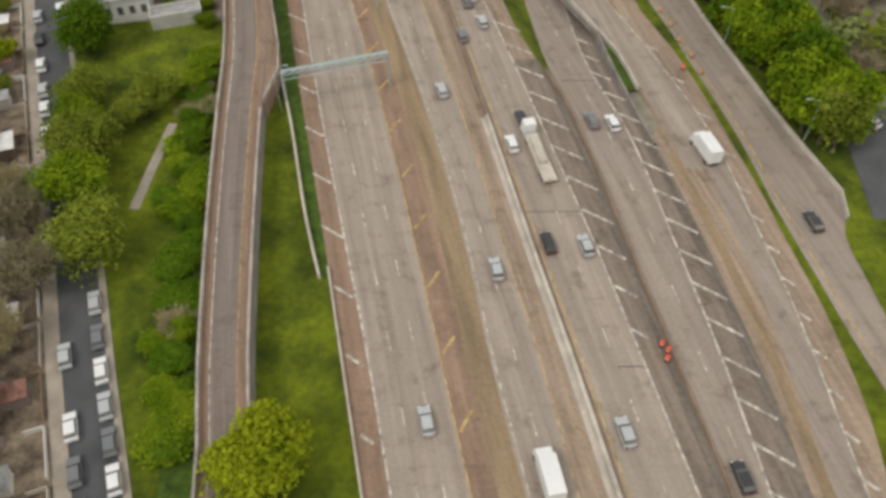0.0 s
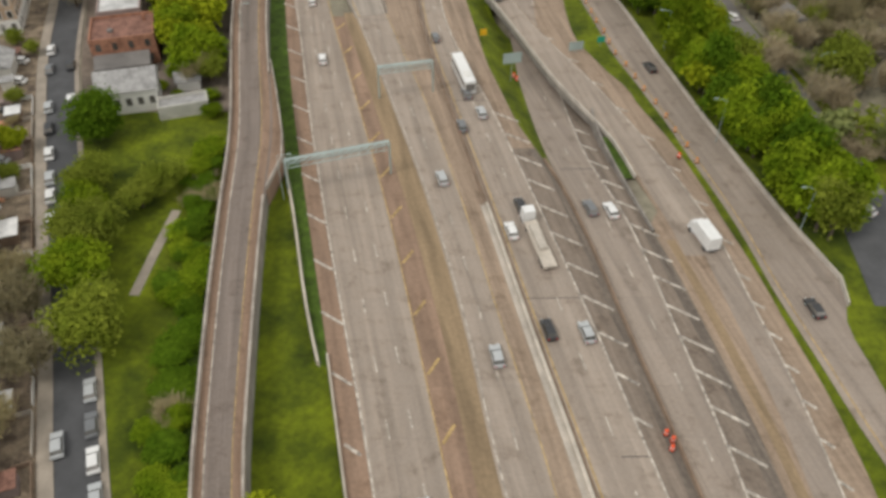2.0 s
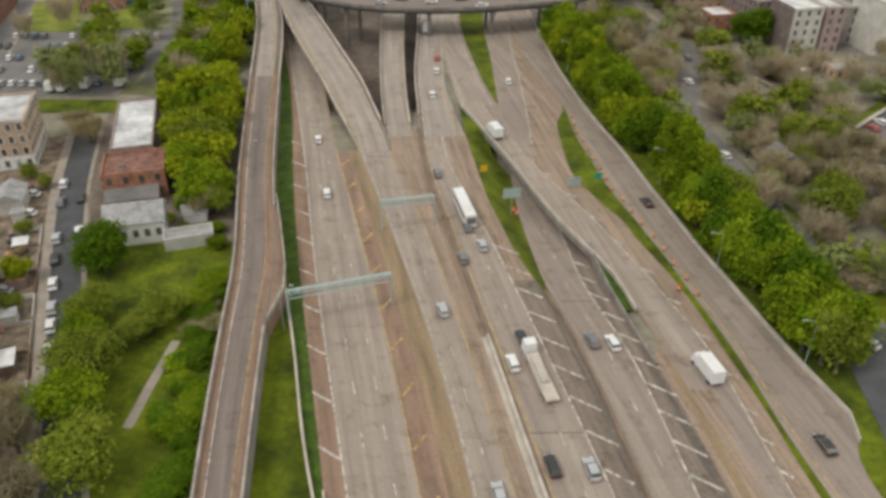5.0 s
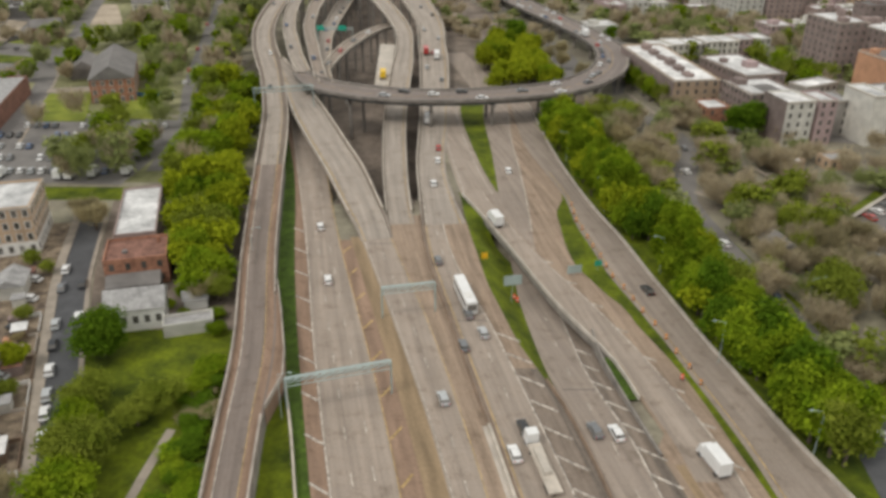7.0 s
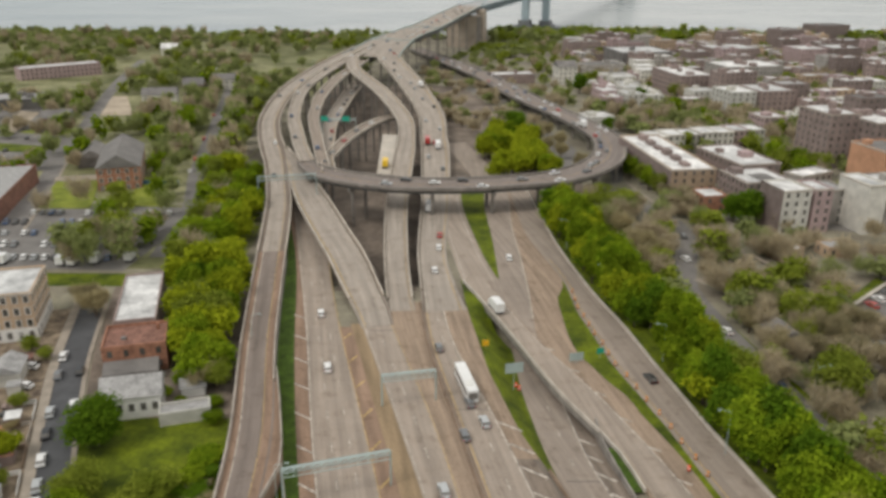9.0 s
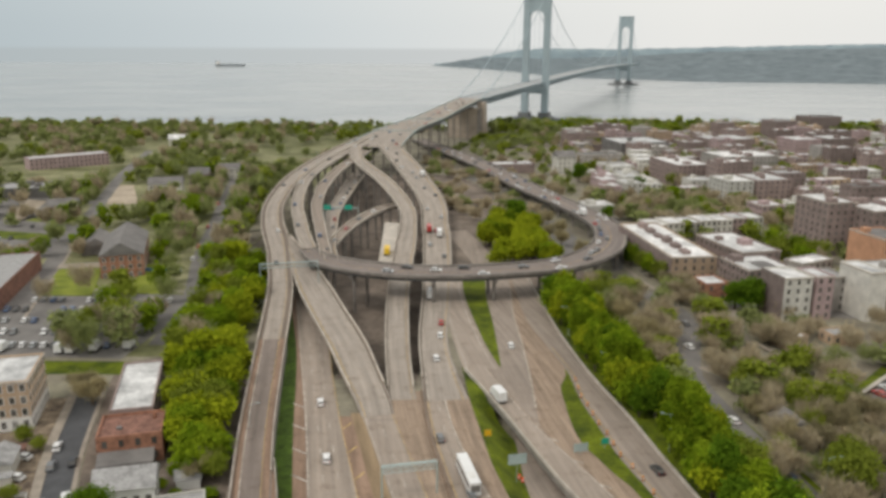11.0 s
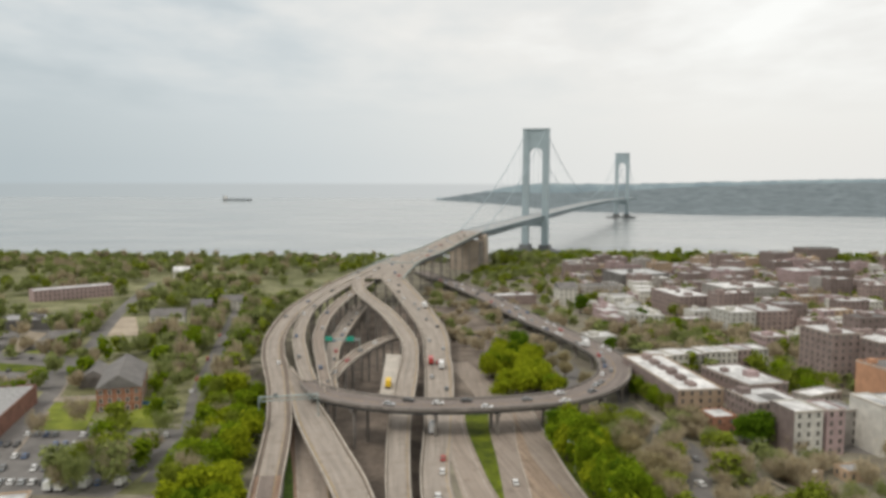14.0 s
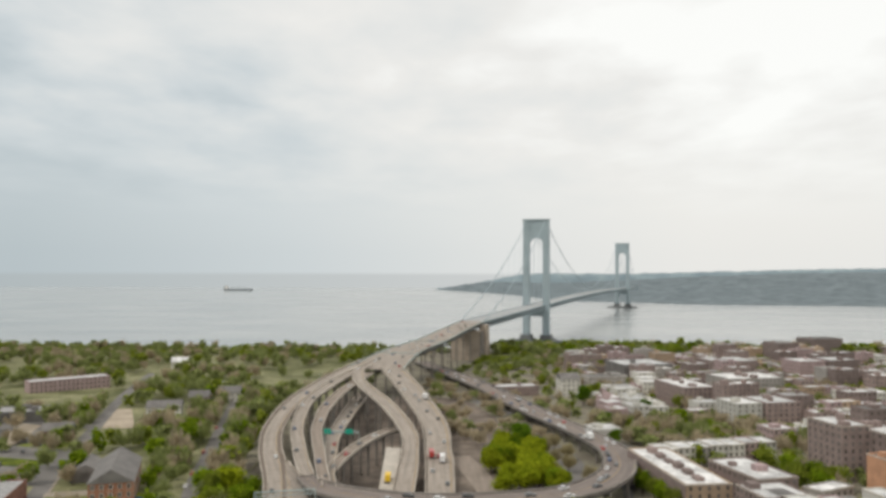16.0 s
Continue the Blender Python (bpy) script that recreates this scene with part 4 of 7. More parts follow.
def hatch(road, e, off, y0, step, n, length, mat, turn, drop=None, grow=0):
    """Painted bars beside an edge line; the first few are shorter."""
    for i in range(n):
        y = y0 + step * i
        l = length * min(1.0, 0.45 + 0.2 * i) if grow else length
        key = (round(l, 1), mat)
        if key not in BARS:
            BARS[key] = dash_mesh("hatch_bar", 0.48, l, M[mat])
        put("hatch_bar", BARS[key], road, e(y) + off * l / length, y, ZP + (0.02 if drop else 0.004) - (drop(y) if drop else 0), math.radians(turn))


BARS = {}
hatch(road_c, lambda y: (C_OUT(y) + C_WHITE(y)) / 2, 0.0, 49.0, 12.25, 13, 4.7, "white", 54, grow=1)
hatch(road_c, C_YEL, 1.5, 51.6, 12.1, 12, 3.6, "yellow", -28)
hatch(road_f, F_WHITE, 2.3, 65.5, 7.78, 11, 5.9, "white", 55, grow=1)
hatch(road_h, H_WHITE, 2.0, 39.9, 6.69, 16, 5.9, "white", 54, trench)
hatch(road_g, G_LINE, 0.8, 42.3, 6.55, 9, 2.3, "white", 46)
hatch(road_g, G_LINE, 0.8, 103.8, 10.6, 8, 2.9, "white", 55)


def barrier(name, e, y0, y1, h, w, mat, label, off=0.0, base=0.0, lean=0.12):
    """Cast barrier in lengths of about six metres, each a piece of its own."""
    th = thing(name, label, "barrier", kind="structure")
    y = y0
    while y < y1 - 0.5:
        b = min(y + 6.0, y1)
        b2 = b - 0.06
        s = Shape()
        xa, xb = e(y) + off, e(b2) + off
        z = GROUND + base
        s.prism([(xa - w / 2, y, z), (xa + w / 2, y, z), (xb + w / 2, b2, z), (xb - w / 2, b2, z)],
                [(xa - w / 2 + lean, y, z + h), (xa + w / 2 - lean, y, z + h), (xb + w / 2 - lean, b2, z + h), (xb - w / 2 + lean, b2, z + h)])
        part("barrier_unit", s, mat, th)
        y = b
    return th


barrier("median_barrier", BAR, -30, 114, 0.9, 0.75, M["barrier"], "pale cast concrete median barrier", off=0.3)
barrier("stained_barrier", BAR, 114, 206, 0.85, 0.5, M["brown_barrier"], "rust-stained median barrier towards the viaduct", off=0.3)
between("barrier_gutter", shift(BAR, -0.9), shift(BAR, 0.9), -60, 114, Z + 0.012, M["concrete"], "pale concrete gutter under the barrier", "gutter")
barrier("rusty_barrier", F_OUT, -30, 128, 0.8, 0.5, M["brown_barrier"], "rust-stained brown roadside barrier", off=0.1)
barrier("edge_barrier", C_OUT, -30, 78, 0.85, 0.45, M["barrier"], "weathered concrete edge barrier above the grass")
barrier("east_barrier", I_RIGHT, 88, 320, 0.95, 0.5, M["concrete"], "stained concrete parapet along the exit road", off=0.2)
WALL = edge([(63.0, -15.2), (75.4, -18.4), (84.7, -21.0), (112.5, -27.3), (129.0, -31.4)])
barrier("bank_wall", WALL, 76, 129, 1.3, 0.5, M["barrier"], "pale retaining wall along a grassy bank", lean=0.05)

# grass and planted banks
A_RIGHT = edge([(-60, -22.0), (39.5, -22.9), (58.6, -25.9), (86, -29.2), (111, -31.8), (135.4, -34.3), (176.6, -42.0), (235.5, -50.6), (300, -60.0)])
A_LEFT = edge([(-60, -28.9), (39.5, -29.7), (58.6, -32.9), (86, -36.8), (111, -39.8), (135.4, -42.5), (176.6, -49.9), (235.5, -59.2), (281, -65.9), (318, -73.9), (363, -86.2), (427, -98.7), (520, -102.0), (600, -92.0)])
STREET = edge([(-60, -12.0), (41.0, -42.7), (61.0, -50.2), (75.0, -55.2), (110.0, -68.5), (138.0, -79.0), (170.0, -90.0), (200.0, -98.0)])
between("verge_triangle", A_RIGHT, lambda y: max(A_RIGHT(y), min(WALL(y), C_OUT(y)) if y > 76 else C_OUT(y)), -60, 128, 29.03, M["grass"], "green grass triangle between ramp and carriageway", "grass")
between("ivy_bank", lambda y: WALL(y) if y < 129 else A_RIGHT(y), C_OUT, 76, 330, 29.05, M["ivy"], "dark ivy strip beside the carriageway", "planting")
between("lawn_west", shift(STREET, 4.2), A_LEFT, -60, 146, 29.03, M["grass"], "bright green grassy bank below the ramp", "grass")
between("bank_scrub", shift(A_LEFT, -5.5), A_LEFT, -60, 104, 29.06, M["ivy"], "dark scrubby strip at the foot of the ramp", "planting")
draped_rows = [112 + 3 * i for i in range(38)]
wedge = Shape()
for a, b in zip(draped_rows, draped_rows[1:]):
    for q in range(5):
        quad = []
        for yy, qq in ((a, q), (a, q + 1), (b, q + 1), (b, q)):
            x0, x1 = F_OUT(yy), max(F_OUT(yy) + 0.1, (H_LEFT(yy) if yy < 190 else min(H_LEFT(yy), G_WALL(yy) + 0.5)))
            quad.append((x0 + (x1 - x0) * qq / 5, yy, 29.06 - trench(yy) * smooth01(0, 5, qq) * (1 - smooth01(196, 206, yy))))
        wedge.face(quad)
tagged(part("verge_wedge", wedge, M["grass"]), "dark green grass slope between roads", "grass", kind="structure")
between("verge_sliver", shift(H_OUT, 0.3), lambda y: max(H_OUT(y) + 0.4, G_WALL(y)), 122, 136, 29.06, M["ivy"], "small dark green sliver beside the ramp wall", "grass")
between("verge_strip", G_RIGHT, I_LEFT, 30, 148, 29.04, M["grass"], "thin grass strip beside the exit road", "grass")
between("verge_island", lambda y: G_RIGHT(y) + (I_LEFT(y) - G_RIGHT(y)) * 0.9 * smooth01(207, 222, y), I_LEFT, 148, 222, 29.05, M["grass"], "grass island between ramp and exit road", "grass")
between("verge_loop", GU_RIGHT, HU_LEFT, 224, 330, 29.05, M["grass"], "green strip between ramp and carriageway", "grass")
between("trench_wall", shift(H_OUT, -0.05), shift(H_OUT, 0.32), 106, 146, GROUND + 0.75, M["pier"], "stained concrete retaining wall of the sunken road", "retaining wall", thick=5.5)
barrier("ramp_parapet", G_WALL, 122, 221, 0.85, 0.5, M["concrete"], "weathered concrete parapet of the crossing ramp", base=0.1, lean=0.04)
between("ramp_fascia", shift(G_WALL, -0.28), shift(G_WALL, 0.3), 130, 221, GROUND + 0.12, M["pier"], "stained concrete edge of the crossing ramp", "deck edge", thick=1.5)
between("lawn_east", I_RIGHT, lambda y: I_RIGHT(y) + 30, -40, 300, 29.02, M["grass"], "green bank beyond the exit road", "grass")

# ------------------------------------------------------------------ streets and yards
def patch(name, pts, z, mat, label, category, thick=0.2):
    s = Shape()
    s.prism([(x, y, ground_z(x, y) + z - thick) for x, y in pts], [(x, y, ground_z(x, y) + z) for x, y in pts])
    return tagged(part(name, s, mat), label, category, kind="structure")


def street(name, centre, w, mat, label, z=0.06, category="street"):
    s = Shape()
    pts = spline([c[:2] for c in centre], 8)
    rows = []
    for i, p in enumerate(pts):
        d = (pts[min(i + 1, len(pts) - 1)] - pts[max(i - 1, 0)])[:2]
        n = np.array([d[1], -d[0]]) / np.hypot(*d) * w / 2
        rows.append((p[:2] - n, p[:2] + n, p[:2]))
    for (a, b, _), (c, d, _) in zip(rows, rows[1:]):
        za, zb = ground_z(*a) + z, ground_z(*c) + z
        s.prism([(*a, za - 0.3), (*b, za - 0.3), (*d, zb - 0.3), (*c, zb - 0.3)], [(*a, za), (*b, za), (*d, zb), (*c, zb)])
    return tagged(part(name, s, mat), label, category, kind="structure")


def draped(name, xs, ys, keep, z, mat, label, category="ground"):
    """A sheet that follows the ground, in cells that pass keep."""
    sh = Shape()
    for a, b in zip(ys, ys[1:]):
        for c, d in zip(xs, xs[1:]):
            if keep((c + d) / 2, (a + b) / 2):
                sh.face([(p, q, ground_z(p, q) + z) for p, q in ((c, a), (d, a), (d, b), (c, b))])
    return tagged(part(name, sh, mat), label, category, kind="structure")


draped("rough_grounds", list(range(-1100, -50, 15)), list(range(206, 1110, 12)), lambda x, y: x < A_LEFT(min(y, 600)) - 2 - max(0, y - 600) * 0.02 and not (-128 < x and y < 225),
       0.02, M["olive"], "rough olive grass and bare patches on the grounds")
between("front_yards", lambda y: STREET(y) - 24 - 36 * smooth01(90, 130, y), shift(STREET, -5.6), -40, 200, 29.04, M["garden"], "mixed earth and grass yards round the row houses", "yard")
between("house_yards", shift(STREET, 4.6), A_LEFT, 146, 222, 29.03, M["yard"], "dark shaded yards round the old houses", "yard")
between("lawn_strip", lambda y: -132.0, A_LEFT, 216, 226, 29.05, M["grass"], "green grass strip beside the car park", "grass")
between("street_west", shift(STREET, -3.3), shift(STREET, 3.1), -40, 205, 29.06, M["asphalt"], "dark asphalt side street with parked cars", "street")
between("pavement_west", shift(STREET, -5.6), shift(STREET, -3.3), -40, 205, 29.2, M["pavement"], "pale concrete pavement beside the street", "pavement")
between("pavement_bank", shift(STREET, 3.1), shift(STREET, 4.2), -40, 205, 29.2, M["pavement"], "narrow pavement below the grassy bank", "pavement")
street("bank_path", [(-50.8, 91.0), (-50.1, 101), (-49.0, 112.8)], 1.7, M["pavement"], "grey concrete path on the grassy bank", 0.09, "path")
patch("parking_west", [(-182, 232), (-100, 228), (-96, 262), (-100, 292), (-168, 300)], 0.05, M["parking"], "grey car park with rows of cars", "car park")
patch("parking_far", [(-320, 470), (-238, 430), (-222, 500), (-300, 545)], 0.05, M["parking"], "broad grey far car park", "car park")
street("base_road", [(-147, 236), (-152, 262), (-160, 287), (-171, 327), (-184, 367), (-197, 415), (-222, 500), (-262, 640), (-300, 800)], 8, M["parking"], "long pale road through the grounds", 0.07)
street("base_kerb", [(-148.5, 262), (-155.2, 287), (-166.6, 327), (-179.4, 367), (-192.2, 415)], 1.2, M["pavement"], "pale kerb walk beside the road through the grounds", 0.2, "path")
street("base_lane", [(-92, 240), (-97, 290), (-112, 350), (-128, 430), (-150, 540), (-170, 640)], 8, M["parking"], "grey lane beside lawns", 0.07)
patch("lawn_block", [(-157, 290), (-136, 290), (-150, 332), (-168, 332)], 0.3, M["lawn"], "small bright lawn beside the car park", "grass")
patch("lawn_block_far", [(-123, 293), (-109, 293), (-121, 338), (-134, 338)], 0.3, M["lawn"], "mown lawn beside a brick house", "grass")
patch("lawn_path", [(-168.5, 329), (-150, 333), (-153, 342), (-171, 337)], 0.32, M["pavement"], "pale paved walk beside the lawn", "path")
patch("parking_north", [(-204, 349), (-180, 349), (-199, 417), (-241, 455), (-300, 468), (-330, 400)], 0.05, M["parking"], "wide grey car park beyond the warehouse", "car park")
patch("lawn_north", [(-203, 384), (-197, 398), (-250, 412), (-256, 398)], 0.11, M["grass"], "narrow green strip dividing the far car park", "grass")
patch("lawn_hall", [(-212, 428), (-206, 446), (-232, 452), (-238, 436)], 0.11, M["lawn"], "small lawn beside the dark hall", "grass")
patch("sand_yard", [(-240, 437), (-251, 437), (-272, 507), (-257, 500)], 0.08, M["sand"], "pale sandy strip beside the hall", "yard")
patch("sand_road", [(-215, 492), (-195, 493), (-228, 570), (-243, 569)], 0.09, M["sand"], "pale sandy road through the grounds", "road")
street("road_under_loop", [(21, 318, 0), (18.2, 345, 0), (10.4, 390, 0), (4.5, 425, 0), (4, 470, 0), (6, 540, 0)], 12, M["lane_grey"], "grey road leading away under the loop", 0.1, "road")
# brown dirt; the shade below the decks is partly put into its colour
draped("interchange_yard", list(range(-100, 64, 4)), list(range(214, 640, 6)), lambda x, y: (A_RIGHT(y) + 1 < x < -8 if y < 300 else A_LEFT(y) + 6 < x < np.interp(y, [300, 400, 500, 640], [60, 64, 40, 10])) and not C_OUT(y) - 2 < x < C_YEL(y) + 2,
       0.03, M["yard"], "brown dirt yard under the ramps, darkened for deck shade", "yard")
street("street_east", [(82, 100), (80, 130), (77, 165), (73.5, 196), (72.5, 218), (78, 238), (86, 268), (79, 298)], 8, M["parking"], "grey-purple street beyond the wooded bank", 0.08)
street("pale_path", [(78, 222), (87, 229), (95, 227), (97, 238), (101, 256), (106, 279)], 4, M["pavement"], "pale concrete path climbing to the houses", 0.09, "path")
patch("pale_yard", [(103, 170), (110, 160), (120, 186), (112, 192)], 0.09, M["pavement"], "pale concrete yard with parked cars", "yard")
patch("east_lot", [(113, 196), (138, 196), (150, 222), (136, 226)], 0.08, M["parking"], "grey parking lot behind a pale wall", "car park")
patch("lot_verge", [(117, 209.5), (119, 207.5), (136, 223), (134, 226)], 0.16, M["grass"], "narrow green strip along the pale wall", "grass")
street("lot_wall", [(115, 203), (125, 212), (138, 223.5)], 1.2, M["concrete"], "pale concrete wall beside the parking lot", 1.1, "wall")
street("curved_wall", [(92, 237), (97, 243), (102, 242), (105, 233), (106, 226)], 1.4, M["pavement"], "curved pale garden wall among budding trees", 0.9, "wall")
patch("loop_yard", [(46, 335), (62, 342), (69, 380), (66, 430), (56, 470), (46, 470), (52, 390)], 0.12, M["parking"], "grey yard inside the loop", "yard")
patch("avenue_apron", [(67, 292), (84, 290), (86, 330), (84, 380), (92, 420), (100, 452), (84, 485), (82, 420), (76, 350)], 0.06, M["parking"], "broad grey avenue below the loop", "street")
street("avenue_kerb", [(79.7, 337), (82, 318), (84.8, 299)], 1.3, M["pavement"], "pale kerb of the avenue below the loop", 0.2, "path")
street("street_crossing", [(60, 300), (92, 292), (140, 275), (230, 250), (420, 200)], 8, M["parking"], "grey cross street between blocks", 0.08)
street("avenue_east", [(20, 620), (40, 560), (86, 470), (104, 400), (92, 300)], 10, M["parking"], "broad grey avenue below the loop", 0.07)
patch("parking_east", [(71, 88), (100, 86), (104, 118), (74, 116)], 0.09, M["asphalt"], "dark parking place with a white car", "car park")

# ------------------------------------------------------------------ buildings
WIN = Shape().box(-0.55, -0.06, -0.85, 0.55, 0.02, 0.85).mesh("window", [M["glass"]])
WIN_W = Shape()
WIN_W.box(-0.75, -0.05, -1.05, 0.75, 0.02, 1.05)
WIN_W = WIN_W.mesh("window", [M["trim"]])
PANE = Shape().box(-0.58, -0.08, -0.9, 0.58, -0.051, 0.9).mesh("pane", [M["glass"]])


def building(name, x, y, w, d, h, wall, roof, label, rot=0.2, storey=3.1, win=True, trim=False, bulk=1, cat="apartment block", group="", gable=False, gap=3.2, sink=2.0, sides=True):
    """A block: walls with a parapet, roof sheet, windows on the faces towards the highway, roof huts."""
    z = ground_z(x, y)
    th = thing(name, label, cat, group, at=pose(x, y, z, 0, 0, math.degrees(rot)))
    s = Shape()
    t = 0.35
    if gable:
        s.box(-w / 2, -d / 2, -sink, w / 2, d / 2, h)
        part("wall", s, M[wall], th)
        r = Shape()
        o, rise = 0.45, min(w, d) * 0.32
        if w >= d:
            r.prism([(-w / 2 - o, -d / 2 - o, h), (w / 2 + o, -d / 2 - o, h), (w / 2 + o, d / 2 + o, h), (-w / 2 - o, d / 2 + o, h)],
                    [(-w / 2 - o, -0.06, h + rise), (w / 2 + o, -0.06, h + rise), (w / 2 + o, 0.06, h + rise), (-w / 2 - o, 0.06, h + rise)])
        else:
            r.prism([(-w / 2 - o, -d / 2 - o, h), (w / 2 + o, -d / 2 - o, h), (w / 2 + o, d / 2 + o, h), (-w / 2 - o, d / 2 + o, h)],
                    [(-0.06, -d / 2 - o, h + rise), (0.06, -d / 2 - o, h + rise), (0.06, d / 2 + o, h + rise), (-0.06, d / 2 + o, h + rise)])
        part("roof", r, M[roof], th)
    else:
        ring = lambda k, zz: [(-w / 2 + k, -d / 2 + k, zz), (w / 2 - k, -d / 2 + k, zz), (w / 2 - k, d / 2 - k, zz), (-w / 2 + k, d / 2 - k, zz)]
        s.v = ring(0, -sink) + ring(0, h + 0.3) + ring(t, h + 0.3) + ring(t, h - 0.5)
        for a in range(3):
            for b in range(4):
                c = (b + 1) % 4
                s.f.append((a * 4 + b, a * 4 + c, a * 4 + 4 + c, a * 4 + 4 + b))
        s.f += [(3, 2, 1, 0), (12, 13, 14, 15)]
        s.uv, s.mi = [[(0, 0)] * 4 for _ in s.f], [0] * len(s.f)
        part("wall", s, M[wall], th)
        part("roof", Shape().box(-w / 2 + t, -d / 2 + t, h - 0.49, w / 2 - t, d / 2 - t, h - 0.25), M[roof], th)
        if y < 450 and h > 8 and wall != "trim":
            band = Shape()
            for a0, b0, a1, b1 in ((-w / 2 - 0.22, -d / 2 - 0.22, w / 2 + 0.22, -d / 2 - 0.003), (-w / 2 - 0.22, d / 2 + 0.003, w / 2 + 0.22, d / 2 + 0.22), (-w / 2 - 0.22, -d / 2, -w / 2 - 0.003, d / 2), (w / 2 + 0.003, -d / 2, w / 2 + 0.22, d / 2)):
                band.box(a0, b0, h - 0.35, a1, b1, h + 0.12)
            part("cornice", band, M["concrete"], th, "pale projecting cornice")
        rnd = random.Random(int(x * 31 + y * 7))
        for i in range(bulk):
            bx, by = rnd.uniform(-w * 0.3, w * 0.3), rnd.uniform(-d * 0.35, d * 0.35)
            if bulk > 2:
                bx, by = w * rnd.uniform(-0.12, 0.05), d * ((i + 0.5) / bulk - 0.5) * 0.9
            bw = rnd.uniform(1.2, 2.6)
            part("roof_hut", Shape().box(bx - bw, by - bw, h - 0.4, bx + bw, by + bw, h + rnd.uniform(1.2, 2.8)), M["brick" if bulk > 2 else wall], th)
    if win and y > 560:
        panes = Shape()
        n = max(1, int(h / storey))
        side = -1 if x > 0 else 1
        for k in range(n):
            zz = h * (k + 0.52) / n
            m = max(1, int(w / min(gap, 3.4)))
            for i in range(m):
                px = -w / 2 + w * (i + 0.5) / m
                panes.box(px - 0.55, -d / 2 - 0.06, zz - 0.8, px + 0.55, -d / 2 + 0.02, zz + 0.8)
            m = max(1, int(d / 4.0)) if gap < 8.5 else 0
            for i in range(m):
                py, px = -d / 2 + d * (i + 0.5) / m, side * w / 2
                panes.box(px - 0.05, py - 0.55, zz - 0.8, px + 0.05, py + 0.55, zz + 0.8)
        tagged(part("facade_glazing", panes, M["glass"], th), kind="stuff")
    elif win:
        me = WIN_W if trim else WIN
        n = max(1, int(h / storey))
        for k in range(n):
            zz = h * (k + 0.52) / n
            m = max(1, int(w / min(gap, 4.0)))
            for i in range(m):
                ob = part("window", me, None, th)
                if trim:
                    part("pane", PANE, None, ob)
                ob.matrix_basis = pose(-w / 2 + w * (i + 0.5) / m, -d / 2, zz)
            m = max(1, int(min(d, 40) / gap))
            side = -1 if x > 0 else 1
            for i in range(m if gap < 8.5 and sides else 0):
                ob = part("window", me, None, th)
                if trim:
                    part("pane", PANE, None, ob)
                ob.matrix_basis = pose(side * w / 2, -d / 2 + min(d, 40) * (i + 0.5) / m, zz, 0, 0, 90 * side)
    return th


BR = dict(rot=0.21)
tan_block = building("apartment_block", 97.2, 341.8, 19, 63, 12.5, "tan", "roofw", "long tan brick block with dark red side wall and pale roof", bulk=0, rot=0.134, sides=False)
part("side_wall", Shape().box(-9.72, -31.2, -1.0, -9.5, 31.5, 12.1), M["brick"], tan_block, "dark red brick side wall")
for i in range(6):
    part("roof_hut", Shape().box(-2.4, -26 + i * 9.4, 12.1, 0.8, -20.5 + i * 9.4, 13.6 + (i % 3) * 0.5), M["brick"], tan_block, "low red brick roof hut")
building("brick_house", 102.4, 293.4, 9.5, 11, 7.2, "redbrick", "roofw", "small red brick house with white flat roof", bulk=0, cat="house", **BR)
white_block = building("apartment_block", 128.3, 338.4, 18.5, 35, 12, "brick", "roofw", "dark red brick block with broad white roof", bulk=0, rot=0.266)
part("roof_hut", Shape().box(-1.0, -5.5, 11.6, 4.2, -1.0, 14.2), M["pink"], white_block, "pinkish brick roof hut")
part("roof_hut", Shape().box(-6.0, 5.0, 11.6, -3.4, 8.0, 13.4), M["brick"], white_block)
dark = building("dark_house", 121.5, 298.5, 19, 20, 12.8, "brick", "roofw", "dark brown block with patched white roof", gap=2.8, bulk=0, **BR)
part("roof_court", Shape().box(-2.5, -6.5, 12.3, 5.5, 2.5, 12.62), M["roofd"], dark, "dark felt patch of the roof")
part("roof_hut", Shape().box(-7.5, 3.0, 12.3, -3.5, 8.0, 14.6), M["brick"], dark)
building("low_house", 153, 322, 19, 9, 8.5, "greywall", "roofw", "low grey house with white roof", cat="house", bulk=0, rot=0.5, sides=False)
cream = building("apartment_tower", 122.5, 272.5, 11, 14, 16.2, "cream", "roofw", "cream rendered apartment tower with brown side wall", sides=False, bulk=0, gap=2.9, **BR)
part("side_wall", Shape().box(-5.72, -6.8, -1.0, -5.5, 7.0, 16.6), M["brick"], cream, "brown brick side wall")
building("apartment_tower", 133.2, 274, 7, 12, 16, "pink", "roofw", "pink brick apartment tower", sides=False, bulk=0, **BR)
building("grey_house", 142.5, 283.5, 9, 12, 13, "greywall", "roofg", "grey house set back between the towers", sides=False, bulk=0, **BR)
building("apartment_tower", 151, 274.5, 7.6, 16, 18, "cream", "roofw", "pale tower with blank end wall", win=False, bulk=0, **BR)
building("apartment_tower", 159.8, 276.5, 8.4, 16, 17.5, "greywall", "roofw", "grey tower with small windows", sides=False, gap=2.2, bulk=1, **BR)
building("low_house", 131, 247, 11, 7, 3.6, "tan", "roofg", "low pale house below the towers", cat="house", bulk=0, gap=3.0, **BR)
building("low_house", 112, 243, 8, 9, 4.5, "tan", "roofw", "low tan house beside the path", cat="house", bulk=0, gap=3.0, **BR)
building("apartment_tower", 179, 316, 15, 20, 21, "orange", "roofd", "orange brick apartment tower", sides=False, **BR)
building("apartment_block", 182.5, 374, 15, 24, 26, "brick", "roofw", "tall brown brick block with white roof", bulk=2, gap=3.6, **BR)
